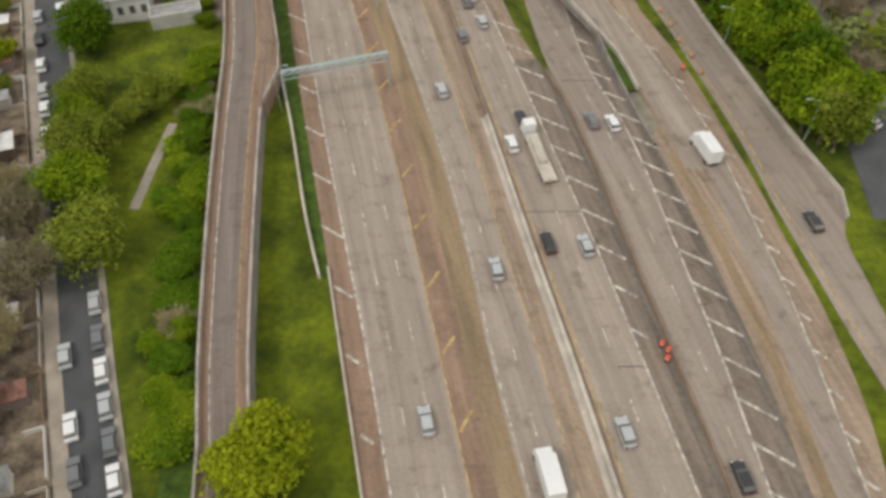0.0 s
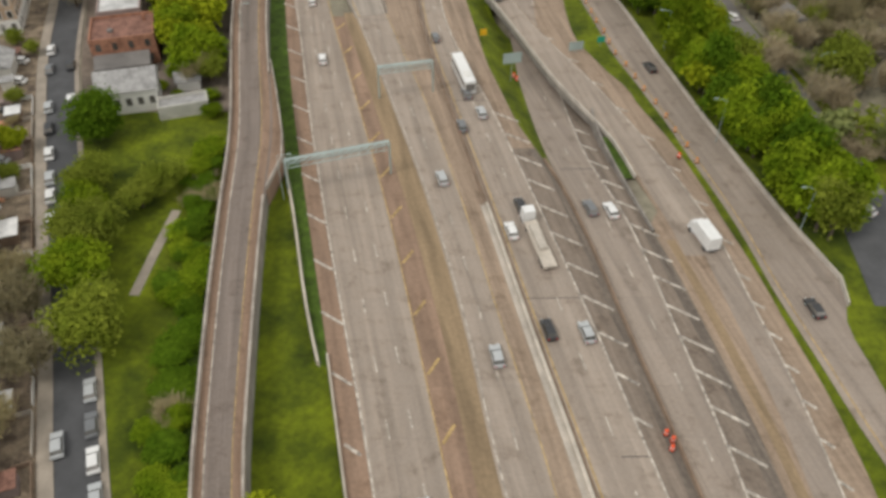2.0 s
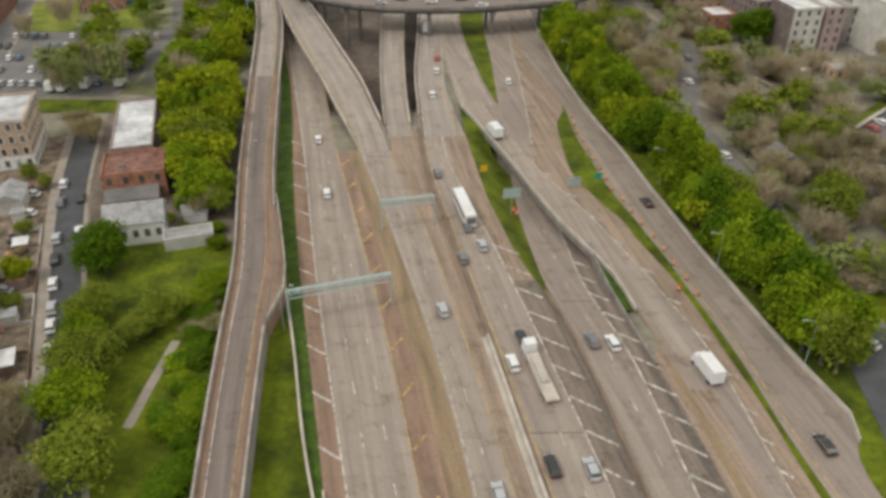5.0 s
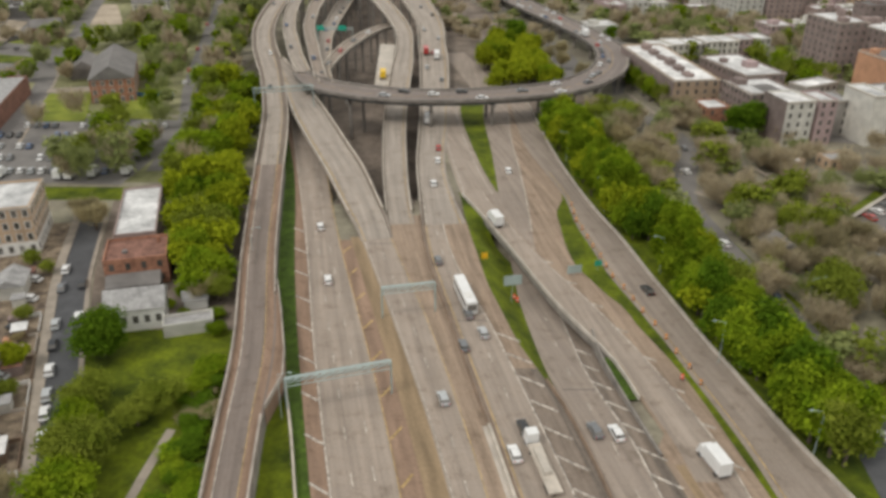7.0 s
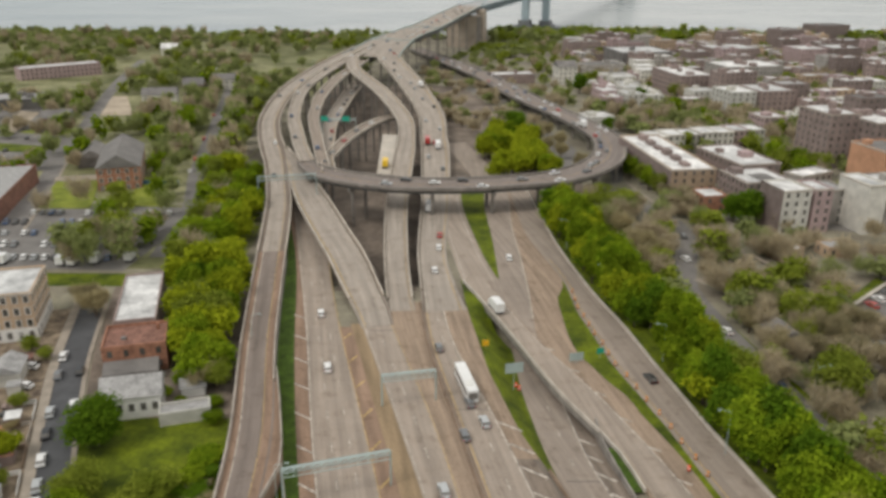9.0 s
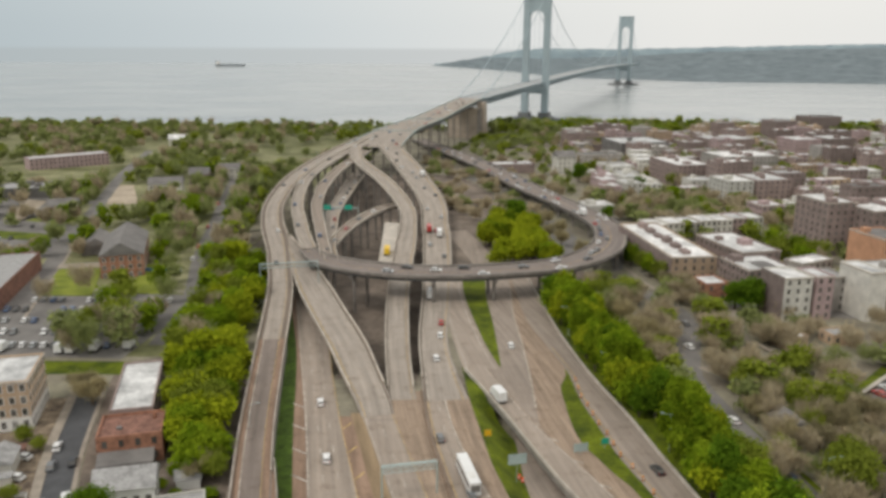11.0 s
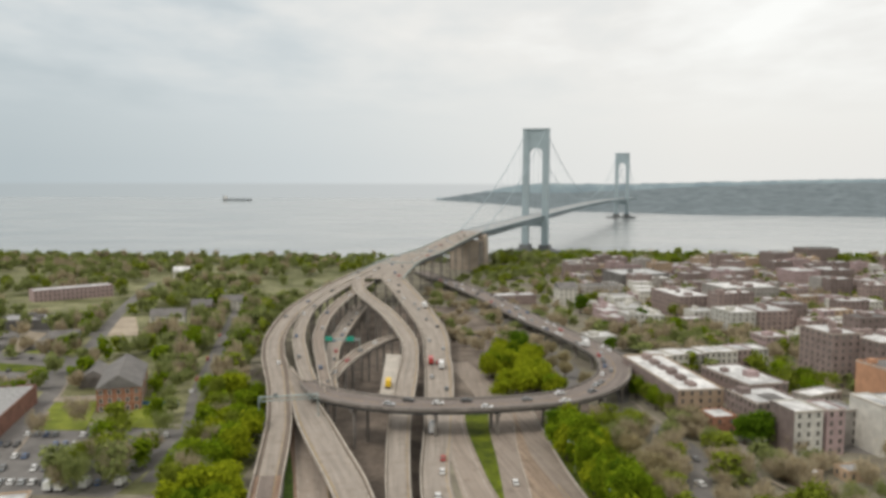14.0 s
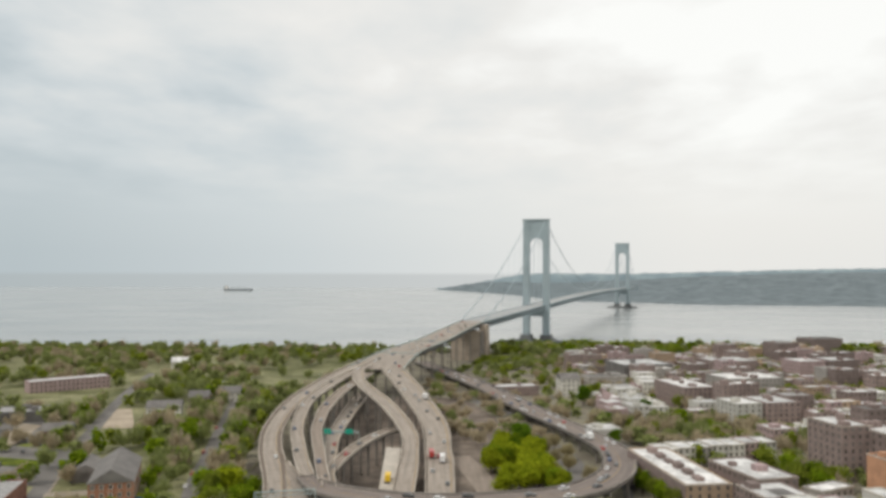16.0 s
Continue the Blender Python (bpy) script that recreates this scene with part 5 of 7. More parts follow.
building("apartment_block", 198.5, 364, 14.5, 24, 24, "brick", "roofw", "tall brown brick block with roof huts", bulk=2, gap=3.6, **BR)
building("apartment_block", 216, 368, 13, 24, 25, "pink", "roofw", "tall pinkish brick block with white roof", bulk=1, gap=3.6, sides=False, **BR)
building("apartment_block", 187.5, 515, 18, 24, 15.5, "cream", "roofw", "white rendered block with white roof", bulk=1, gap=4.2, **BR)
building("apartment_block", 209.5, 519, 24, 28, 16, "brick", "roofw", "brown brick block beside a white one", bulk=2, gap=4.2, **BR)
building("apartment_tower", 195, 562, 12, 14, 21, "brick", "roofw", "slim brown brick tower", bulk=1, gap=3.4, **BR)
building("apartment_block", 177, 598, 26, 46, 17, "brick", "roofw", "wide brown apartment block", bulk=3, gap=4.2, **BR)
building("apartment_block", 248, 668, 50, 36, 15, "greywall", "roofw", "wide grey apartment block with long roof", bulk=4, gap=4.6, **BR)
building("dark_block", 187, 786, 50, 46, 15, "roofd", "roofw", "dark slate-coloured block with white roof", win=False, bulk=2, **BR)
for i, (dx, dy, ww, dd, hh) in enumerate([(-14, -24, 12, 16, 9), (0, -22, 12, 18, 11), (14, -20, 12, 16, 10), (-12, 0, 14, 18, 10), (4, 2, 13, 18, 12), (18, 4, 11, 18, 9), (-8, 22, 14, 18, 10), (8, 24, 14, 16, 11)]):
    building("row_house", 124 + dx, 552 + dy, ww, dd, hh, "cream" if i % 3 else "pink", "roofw", "pale house with white flat roof", bulk=1, gap=4.0, cat="house", group="pale houses beyond the loop", **BR)
building("apartment_block", 396, 950, 28, 30, 24, "brick", "roofd", "distant brown apartment block", gap=5, **BR)
building("apartment_block", 349, 785, 29, 30, 18, "pink", "roofw", "distant pinkish brick apartment block", gap=5, **BR)
building("apartment_block", 381, 787, 31, 30, 19, "brick", "roofw", "distant brick apartment block", gap=5, **BR)
building("apartment_block", 287, 822, 47, 40, 15, "brick", "roofw", "distant long brick block", gap=6, **BR)
building("apartment_block", 482, 1036, 46, 30, 24, "brick", "roofd", "distant brown block near the shore", gap=6, **BR)
for i in range(7):
    building("row_house", 106 + i * 9.3, 394 + i * 3.4, 9.4, 14, 9.6 + (i % 2) * 0.4, ("cream", "cream", "greywall", "cream", "cream", "pink", "cream")[i], "roofw", "narrow row house with pale front", bulk=0, gap=2.4, cat="house", group="row houses on the cross street", **BR)
building("row_house", 183, 446, 14, 16, 11, "pink", "roofw", "pinkish corner house with pale roof", cat="house", **BR)
building("row_house", 310, 601, 35, 20, 11, "cream", "roofw", "pale low apartment block", gap=5, **BR)
building("dark_cottage", 86.5, 181, 7, 9, 4.2, "brick", "roofd", "dark low cottage among budding trees", gable=True, win=False, cat="house", rot=0.15)
building("house", 98, 653, 16, 14, 14, "cream", "roofd", "pale tall house by the avenue", gap=4, cat="house", gable=True, **BR)
building("house", 136, 702, 35, 20, 11, "greywall", "roofd", "long grey house with dark roof", gap=5, cat="house", **BR)
building("shed", 55, 653, 34, 16, 8, "brick", "roofw", "low shed with white roof", win=False, cat="shed", **BR)
building("shed", 91, 471, 17, 16, 6, "cream", "roofw", "low shed with pale flat roof beside the viaduct", win=False, cat="shed", **BR)

# the blocks that fill the town up to the shore
rnd = random.Random(11)
taken = [(100, 236, 9), (96, 224, 7), (121, 198, 13), (134, 207, 13), (124, 212, 9), (116, 204, 7), (132, 221, 8), (86.5, 181, 4), (92, 230, 7), (111, 176, 8), (92, 320, 20), (96, 345, 18), (88, 368, 14), (128, 338, 22), (121, 300, 16), (130, 277, 14), (149, 276, 14), (102, 293, 8), (76, 313, 12), (73, 297, 8), (79, 330, 8), (108, 266, 15), (100, 281, 10), (153, 322, 11), (131, 247, 8), (112, 243, 7), (179, 316, 15), (182, 374, 17), (205, 366, 20), (187, 515, 15), (210, 519, 19), (195, 562, 9), (178, 590, 20), (173, 612, 18), (235, 664, 22), (262, 672, 22), (172, 783, 24), (202, 790, 24), (124, 552, 38), (396, 950, 22),
         (349, 785, 22), (381, 787, 22), (287, 822, 34), (482, 1036, 30), (110, 396, 12), (125, 401, 12), (140, 406, 12), (155, 412, 12), (183, 446, 10), (310, 601, 24), (98, 653, 15), (136, 702, 24), (55, 653, 24), (91, 471, 16)]


def free(x, y, r):
    return all(math.hypot(x - a, y - b) > r + c for a, b, c in taken)


def row_label(wall, tall):
    return "%s %s with flat roof" % ({"brick": "brown brick", "tan": "tan brick", "cream": "pale rendered", "pink": "pinkish brick", "greywall": "grey rendered"}[wall], "apartment block" if tall else "town house")


made, TURN, fill = 0, 0.21, []
ca, sa = math.cos(TURN), math.sin(TURN)
for j in range(46):                              # back-to-back rows, with yards behind and streets before
    v = 396 + 19.5 * j + (7 if j % 2 else 0)
    u = -40 + rnd.uniform(0, 12)
    left_in_row = rnd.randint(3, 7)
    while u < 820 and made < 345:
        tall = rnd.random() < (0.14 if v < 900 else 0.28)
        ww = rnd.uniform(15, 24) if tall else rnd.uniform(9, 16)
        dd = rnd.uniform(13, 17) if tall else rnd.uniform(9.5, 13)
        hh = rnd.uniform(13, 20) if tall else rnd.uniform(6.5, 10.5)
        uc = u + ww / 2
        x, y = uc * ca - v * sa + 80, uc * sa + v * ca
        u += ww + (0.1 if rnd.random() < 0.8 else rnd.uniform(3, 9))
        left_in_row -= 1
        if left_in_row < 0:
            u += rnd.uniform(12, 20)
            left_in_row = rnd.randint(4, 9)
        if not 400 < y < 1075 or not 96 + 0.02 * y < x < 0.585 * y + 40 or (x < 125 and 600 < y) or (x < 195 and y < 505) or (x < 300 and y > 985) or y > shore_y(x) - 45:
            continue
        if not free(x, y, 6.0) or (y > 560 and rnd.random() < 0.25):
            continue
        made += 1
        fill.append((x, y, max(ww, dd) * 0.42))
        pale = 95 < x < 190 and 530 < y < 740
        tall = tall and not pale
        hh = min(hh, 11) if pale else hh
        wall = rnd.choice(["cream", "greywall", "cream", "pink"] if pale else ["brick", "brick", "brick", "tan", "cream", "pink", "brick", "greywall"])
        building("apartment_block" if tall else "row_house", x, y, ww, dd, hh, wall, rnd.choice(["roofw", "roofw", "roofw", "roofw", "roofg", "roofd"]), row_label(wall, tall),
                 bulk=1 if tall or rnd.random() < 0.3 else 0, gap=4.0 if tall else 9.0, cat="apartment block" if tall else "house", group="blocks of the shore town", rot=TURN + rnd.uniform(-0.02, 0.02))
taken += fill

# west side
building("flat_house", -80.8, 192.5, 10.2, 31, 7.8, "brick", "roofw", "brick house with two-level white roof", rot=0.26, cat="house", bulk=0)
old = building("long_house", -74.2, 171.0, 14.4, 12, 7.2, "redbrick", "roofr", "old red brick house with dark red flat roof", rot=0.26, cat="house", bulk=0, gap=3.6, sides=False)
part("chimney", Shape().box(4.6, 2.4, 6.6, 5.4, 3.2, 8.6, 0.04), M["redbrick"], old)
part("roof_hatch", Shape().box(-3.2, -2.0, 6.7, -2.0, -0.8, 7.5, 0.05), M["roofd"], old)
part("lean_to", Shape().prism([(-7.0, -10.6, -0.5), (5.4, -10.6, -0.5), (5.4, -6.05, -0.5), (-7.0, -6.05, -0.5)], [(-7.0, -10.6, 2.6), (5.4, -10.6, 2.6), (5.4, -6.05, 3.8), (-7.0, -6.05, 3.8)]), M["roofd"], old, "dark felt-covered lean-to")
building("garage", -56.5, 156.5, 5, 4.4, 2.6, "trim", "roofg", "small white garage in the back yard", rot=0.26, win=False, bulk=0, cat="shed", gable=True)
building("white_house", -67.4, 149.9, 12, 9, 5.4, "trim", "roofg", "white clapboard house with grey roof", rot=0.24, cat="house", gable=True, trim=True, gap=2.4)
building("low_shed", -55.2, 146.2, 10.5, 4.5, 2.8, "cream", "roofg", "long low pale garage shed", rot=0.3, win=False, bulk=0, cat="shed")
corner = building("corner_house", -112.8, 189.5, 13, 19, 13.0, "tan", "roofw", "tan corner house with white ground floor", rot=0.26, trim=True, cat="house", gap=2.6, bulk=0)
part("ground_floor", Shape().box(-6.58, -9.58, -0.5, 6.58, 9.5, 3.6), M["trim"], corner, "white painted ground floor")
building("white_shed", -101, 162, 6, 8, 3.4, "cream", "roofg", "small white shed behind the street", rot=0.26, win=False, bulk=0, cat="shed", gable=True)
building("brick_house", -141, 337, 17, 42, 10.0, "redbrick", "roofd", "brick house with dark hipped roof beside the car park", rot=0.3, cat="house", gable=True, trim=True)
building("warehouse", -178.7, 297, 22, 60, 7.2, "roofr", "roofg", "long red-walled warehouse with grey roof", rot=0.22, win=False, bulk=0, cat="warehouse")
building("house_wing", -166, 366, 12, 22, 4.6, "roofd", "roofd", "low dark wing behind the brick house", rot=0.3, win=False, bulk=0, cat="house", gable=True)
hoarding = thing("blue_hoarding", "blue painted hoarding beside the brick house", "fence", at=pose(-121, 325, ground_z(-121, 325)))
part("panel", Shape().box(-8, -0.06, 0.5, 8, 0.06, 2.1), M["blue_panel"], hoarding)
for i in range(5):
    part("post", Shape().box(-7.9 + i * 3.9, -0.22, -0.3, -7.7 + i * 3.9, -0.065, 2.0), M["steel"], hoarding)
building("long_barrack", -324, 674, 64, 16, 10, "pink", "roofw", "long low red building with pale roof line", rot=0.72, gap=5, bulk=0, cat="barracks")
building("low_hall", -277, 522, 38, 24, 7, "roofd", "roofg", "low dark hall with grey roof", rot=0.2, win=False, bulk=2, cat="hall")
building("red_hut", -224, 455, 16, 12, 6, "roofr", "roofd", "small red hut beside the road", rot=0.3, win=False, gable=True, cat="hut")
building("grey_house", -190, 531, 22, 13, 8, "cream", "roofd", "grey house with dark roof", rot=0.2, gable=True, cat="house", gap=5)
building("grey_house", -183, 582, 14, 13, 8, "brick", "roofd", "brick house with dark roof", rot=0.2, gable=True, cat="house", gap=5)
building("grey_house", -168, 610, 16, 12, 8, "cream", "roofd", "pale house with dark roof", rot=0.2, gable=True, cat="house", gap=5)
building("white_hall", -204, 679, 26, 14, 6, "cream", "roofw", "white low hall among trees", rot=0.2, win=False, cat="hall")
building("far_house", -285, 840, 16, 14, 9, "cream", "roofw", "distant pale house among trees", rot=0.2, gable=True, win=False, cat="house")
rw = random.Random(5)
for i in range(16):                              # front gardens of the row houses
    y = 22 + i * 8.4
    hx, hr = STREET(y), heading(STREET, y)
    fence = thing("garden_fence", "low weathered garden fence beside the pavement", "fence", "garden fences", at=pose(hx - 6.1, y, 29.0, 0, 0, math.degrees(hr)))
    part("fence_panel", Shape().box(-0.05, -3.9, 0, 0.05, 3.9, 1.0), M[("trim", "brown_barrier", "concrete")[i % 3]], fence)
    part("side_panel", Shape().box(-2.6, 3.8, 0, -0.05, 3.9, 1.0), M[("trim", "brown_barrier", "concrete")[i % 3]], fence)
    stoop = thing("front_steps", "worn brick front steps", "steps", "front steps", at=pose(hx - 12.9, y + 1.5, 29.0, 0, 0, math.degrees(hr)))
    for k in range(4):
        part("step", Shape().box(-0.9, -0.8, 0, 0.9 - k * 0.35, 0.8, 0.19 * (k + 1)), M[("brick", "pavement", "orange")[i % 3]], stoop)
for i in range(13):                              # row houses along the side street
    y = 24 + i * 8.6
    x = STREET(y) - 18.4 - 0.06 * i
    wall = ("brick", "tan", "brick", "cream")[i % 4]
    building("row_house", x, y, 9.5, 8.0, 6.6 + rw.uniform(-0.4, 0.5), wall, ("roofd", "roofw", "roofd", "roofr")[(i * 7 + 1) % 4], "narrow old row house with flat roof", rot=heading(STREET, y), bulk=1, gap=2.6, cat="house", group="row houses on the side street")

for i in range(12):                              # sheds and awnings behind the garden fences
    y = 30 + i * 12.6
    hx, hr = STREET(y), heading(STREET, y)
    shed = thing("garden_shed", "small garden shed with pale sheet roof", "shed", "garden sheds", at=pose(hx - 10.5 + rw.uniform(-1.5, 1), y, 29.0, 0, 0, math.degrees(hr)))
    ww, dd = rw.uniform(1.2, 2.0), rw.uniform(1.2, 2.4)
    part("wall", Shape().box(-ww, -dd, 0, ww, dd, 2.2), M[("brown_barrier", "cream", "brick")[i % 3]], shed)
    part("roof", Shape().box(-ww - 0.2, -dd - 0.2, 2.2, ww + 0.2, dd + 0.2, 2.34), M[("roofw", "roofg", "roofr")[i % 3]], shed)

# ------------------------------------------------------------------ trees
def leaf_cloud(seed, h, r, leaves, size, lumps=9, low=0.3, squash=0.8):
    """Crown of many small leaf sprays on overlapping lumps; the outline stays uneven."""
    q = random.Random(seed)
    s = Shape()
    centres = []
    for i in range(lumps):
        a, rr = q.uniform(0, 2 * math.pi), r * 0.62 * math.sqrt(q.random())
        up = h * (low + 0.14 + (0.74 - low) * q.random() * (1 - 0.35 * (rr / r) ** 2))
        centres.append((Vector((rr * math.cos(a), rr * math.sin(a), up)), r * q.uniform(0.26, 0.56)))
    for i in range(leaves):
        c, lr = centres[q.randrange(lumps)]
        d = Vector((q.gauss(0, 1), q.gauss(0, 1), q.gauss(0.25, 1))).normalized()
        p = c + Vector((d.x, d.y, d.z * squash)) * lr * (0.4 + 0.95 * q.random())
        n = (d * 0.6 + Vector((q.gauss(0, 0.5), q.gauss(0, 0.5), 0.55 + q.gauss(0, 0.5)))).normalized()
        a = n.orthogonal().normalized()
        a.rotate(Matrix.Rotation(q.uniform(0, 6.28), 3, n))
        b = n.cross(a)
        k = size * q.uniform(0.55, 1.3)
        s.face([p - a * k * 0.5 - b * k * 0.4, p + a * k * 0.55 - b * k * 0.3, p + a * k * 0.1 + b * k * 0.6])
    return s, centres


def twig_cloud(seed, h, r, twigs, length, width, low=0.22):
    """Bare spring crown: thin twigs fanning up and out from a few limbs, with open gaps."""
    q = random.Random(seed)
    s = Shape()
    limbs = []
    for i in range(9):
        a, rr = 6.2832 * (i + q.random()) / 9, r * q.uniform(0.25, 0.72)
        limbs.append((Vector((rr * math.cos(a), rr * math.sin(a), h * q.uniform(0.5, 0.8))), r * 0.5))
    root = Vector((0, 0, h * low))
    for i in range(twigs):
        tip, _ = limbs[q.randrange(9)]
        u = 0.25 + 0.75 * math.sqrt(q.random())
        p = root + (tip - root) * u + Vector((q.gauss(0, 1), q.gauss(0, 1), q.gauss(0, 1))) * r * 0.16
        d = ((tip - root).normalized() * 0.7 + Vector((q.gauss(0, 0.55), q.gauss(0, 0.55), 0.5 + q.gauss(0, 0.45)))).normalized()
        a = d.orthogonal().normalized()
        a.rotate(Matrix.Rotation(q.uniform(0, 6.28), 3, d))
        k = length * q.uniform(0.5, 1.3)
        w = width * q.uniform(0.6, 1.4)
        s.face([p - a * w, p + a * w, p + d * k])
    return s, limbs


def tree_master(name, seed, h, r, leaves, size, mat, label, lumps=9, low=0.3, category="tree"):
    th = thing(name, label, category)
    if mat == "leaf_twig":
        crown, centres = twig_cloud(seed, h, r, leaves, 1.2, 0.07)
    else:
        crown, centres = leaf_cloud(seed, h, r, leaves, size, lumps, low)
    t = Shape()
    t.tube((0, 0, -0.6), (0, 0, h * 0.34), 0.035 * h, 0.022 * h, 7)
    t.tube((0, 0, h * 0.34), (0.1, 0.05, h * 0.72), 0.022 * h, 0.007 * h, 6)
    for c, lr in centres[:9]:
        t.tube((0, 0, h * 0.3), tuple(c), 0.014 * h, 0.004 * h, 5)
    part("trunk", t, M["bark"], th)
    part("crown", crown, M[mat], th)
    return th


KINDS = {}
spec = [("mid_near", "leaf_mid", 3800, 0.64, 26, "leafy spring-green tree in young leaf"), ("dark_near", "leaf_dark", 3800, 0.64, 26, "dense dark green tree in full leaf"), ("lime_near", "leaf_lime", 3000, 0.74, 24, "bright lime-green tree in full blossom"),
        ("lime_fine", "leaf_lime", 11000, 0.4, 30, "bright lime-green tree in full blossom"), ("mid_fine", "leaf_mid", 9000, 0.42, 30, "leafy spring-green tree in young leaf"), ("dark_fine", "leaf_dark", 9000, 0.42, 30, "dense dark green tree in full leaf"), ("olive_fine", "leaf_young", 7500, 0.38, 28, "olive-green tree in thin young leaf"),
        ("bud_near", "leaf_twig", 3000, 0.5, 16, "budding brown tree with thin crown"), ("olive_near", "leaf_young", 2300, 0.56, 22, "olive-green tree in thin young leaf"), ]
for i, (k, mat, n, size, lumps, label) in enumerate(spec):
    KINDS[k] = [(leaf, mat, n, size, lumps, label) for leaf in range(3)]
MASTER = {}


def tree(kind, x, y, h, r, group="", z=None, rz=None):
    q = random.Random(int(x * 13.7 + y * 7.3))
    v = q.randrange(3)
    key = (kind, v)
    zz = ground_z(x, y) if z is None else z
    m = pose(x, y, zz, 0, 0, q.uniform(0, 360) if rz is None else rz) @ Matrix.Diagonal((r / 4, r / 4, h / 9, 1))
    if key not in MASTER:
        _, mat, n, size, lumps, label = KINDS[kind][v]
        MASTER[key] = tree_master("tree", 100 + len(MASTER), 9, 4, n, size, mat, label, lumps, low=0.22)
        MASTER[key].matrix_basis = m
        ob = MASTER[key]
    else:
        ob = copy_thing(MASTER[key], Matrix())
        ob.matrix_basis = m
    if group:
        ob["group"] = group
    return ob


# single trees near the side street and ramps
tree("lime_fine", -22.6, 44.5, 10.5, 6.3)
tree("dark_fine", -70.0, 136.0, 10, 6.3)
tree("olive_fine", -66.5, 119, 8, 5.0)
tree("olive_fine", -61.8, 103.5, 9, 6.4)
tree("mid_fine", -59.8, 93, 9, 6.0)
tree("mid_fine", -64.5, 110, 7, 4.6)
tree("olive_fine", -54.4, 81, 10, 6.8)
tree("olive_fine", -52.5, 118.5, 6.5, 4.8)
tree("olive_fine", -55.5, 114, 5.5, 4.2)
tree("bud_near", -66, 86, 9, 5.5)
tree("bud_near", -61, 74, 10, 6.0)
tree("bud_near", -70, 93, 8, 5.0)
tree("bud_near", -62, 64, 8, 4.5)
tree("bud_near", -61.5, 54, 7, 4.2)
for x, y, r in ((-93, 150, 2.2), (-90, 141, 1.8), (-97, 171, 2.4), (-85.5, 118, 2.0), (-80, 108, 1.8), (-103, 176, 2.6), (-77, 99, 2.0)):
    tree("olive_near" if r > 2 else "bud_near", x, y, r * 1.5, r, "shrubs in the front gardens")
tree("bud_near", -95, 196, 9, 5.8)
tree("bud_near", -100, 203, 8, 5)
for x, y, k in ((-62, 172, "mid_near"), (-58, 165, "olive_near"), (-61, 182, "dark_near"), (-65, 192, "mid_near"), (-69, 201, "olive_near"), (-62, 203, "mid_near"), (-72, 212, "dark_near"), (-66, 213, "mid_near"), (-55, 158, "bud_near"), (-59, 192, "mid_near")):
    tree(k, x, y, 9, 5.0, "trees between houses and ramp")
tree("olive_fine", -51.8, 158.5, 8, 4.6)
for x, y, h in ((-60.8, 160.5, 2.2), (-58.2, 151.6, 1.6), (-50.5, 150.4, 2.4), (-62.2, 155.4, 1.8), (-48.8, 144.6, 2.6)):
    tree("mid_near", x, y, h, h * 0.95, "bushes in the back yards")
tree("lime_near", -86.5, 132, 5.5, 3.2)
tree("olive_near", -83, 122, 4, 2.4)
rt = random.Random(21)
for i in range(46):                              # scrub along the foot of the ramp
    y = rt.uniform(45, 140)
    tree(rt.choice(["bud_near", "mid_near", "dark_near", "dark_near"]), A_LEFT(y) - rt.uniform(2.0, 7.5), y, rt.uniform(1.0, 2.6), rt.uniform(2.0, 4.0), "scrub below the ramp")
for i in range(58):                              # bank west of the ramp
    y = rt.uniform(150, 345)
    tree(rt.choice(["mid_near", "mid_near", "lime_near", "lime_near", "olive_near"]), A_LEFT(y) - 4.5 - rt.uniform(0, 12 + (y > 190) * 8), y, rt.uniform(8, 13), rt.uniform(4.2, 6.4), "trees on the west bank")
for i in range(132):                             # wooded bank east of the exit road
    y = rt.uniform(104, 282)
    tree(rt.choice(["mid_near", "mid_near", "lime_near" if y > 150 else "mid_near", "mid_near", "dark_near", "mid_near", "lime_near" if y > 170 else "olive_near"]), I_RIGHT(y) + 2.2 + rt.uniform(0, np.interp(y, [104, 112, 134, 152, 180, 202, 240, 282], [5, 9, 10, 11, 15, 10, 11, 9])), y, rt.uniform(9, 14.5), rt.uniform(3.3, 5.4), "trees on the east bank")
for i in range(34):                              # budding trees beyond
    y = rt.uniform(112, 290)
    x = I_RIGHT(y) + rt.uniform(22, 62)
    if abs(x - np.interp(y, [120, 165, 196, 218, 238, 268, 298], [81, 77, 73.5, 72.5, 78, 86, 79])) < 7 or not free(x, y, 2):
        continue
    tree(rt.choice(["bud_near", "bud_near", "bud_near", "olive_near"]), x, y, rt.uniform(8, 13), rt.uniform(4, 6.5), "budding trees by the street")
for i in range(40):                              # bright clump inside the loop
    a, b = rt.random(), rt.random()
    y = 338 + 78 * a
    x = 14 + 6 * (1 - a) + (34 - 6 * a) * b + 4 * a
    tree(rt.choice(["lime_near", "lime_near", "lime_near", "mid_near"]), x, y, rt.uniform(9, 14), rt.uniform(4.2, 6.4), "clump inside the loop")
for x, y, h in ((39, 430, 15), (101, 596, 14), (132, 536, 13), (93, 446, 9), (100, 498, 10)):
    tree("dark_near", x, y, h, h * 0.42)
tree("dark_near", 112, 275, 12.5, 6.2)
tree("dark_near", 107.5, 279, 10, 4.5)
for x, y in ((82, 175), (91, 174), (92, 186), (81, 188)):
    tree("bud_near", x, y, 8, 4.5, "budding trees by the street")
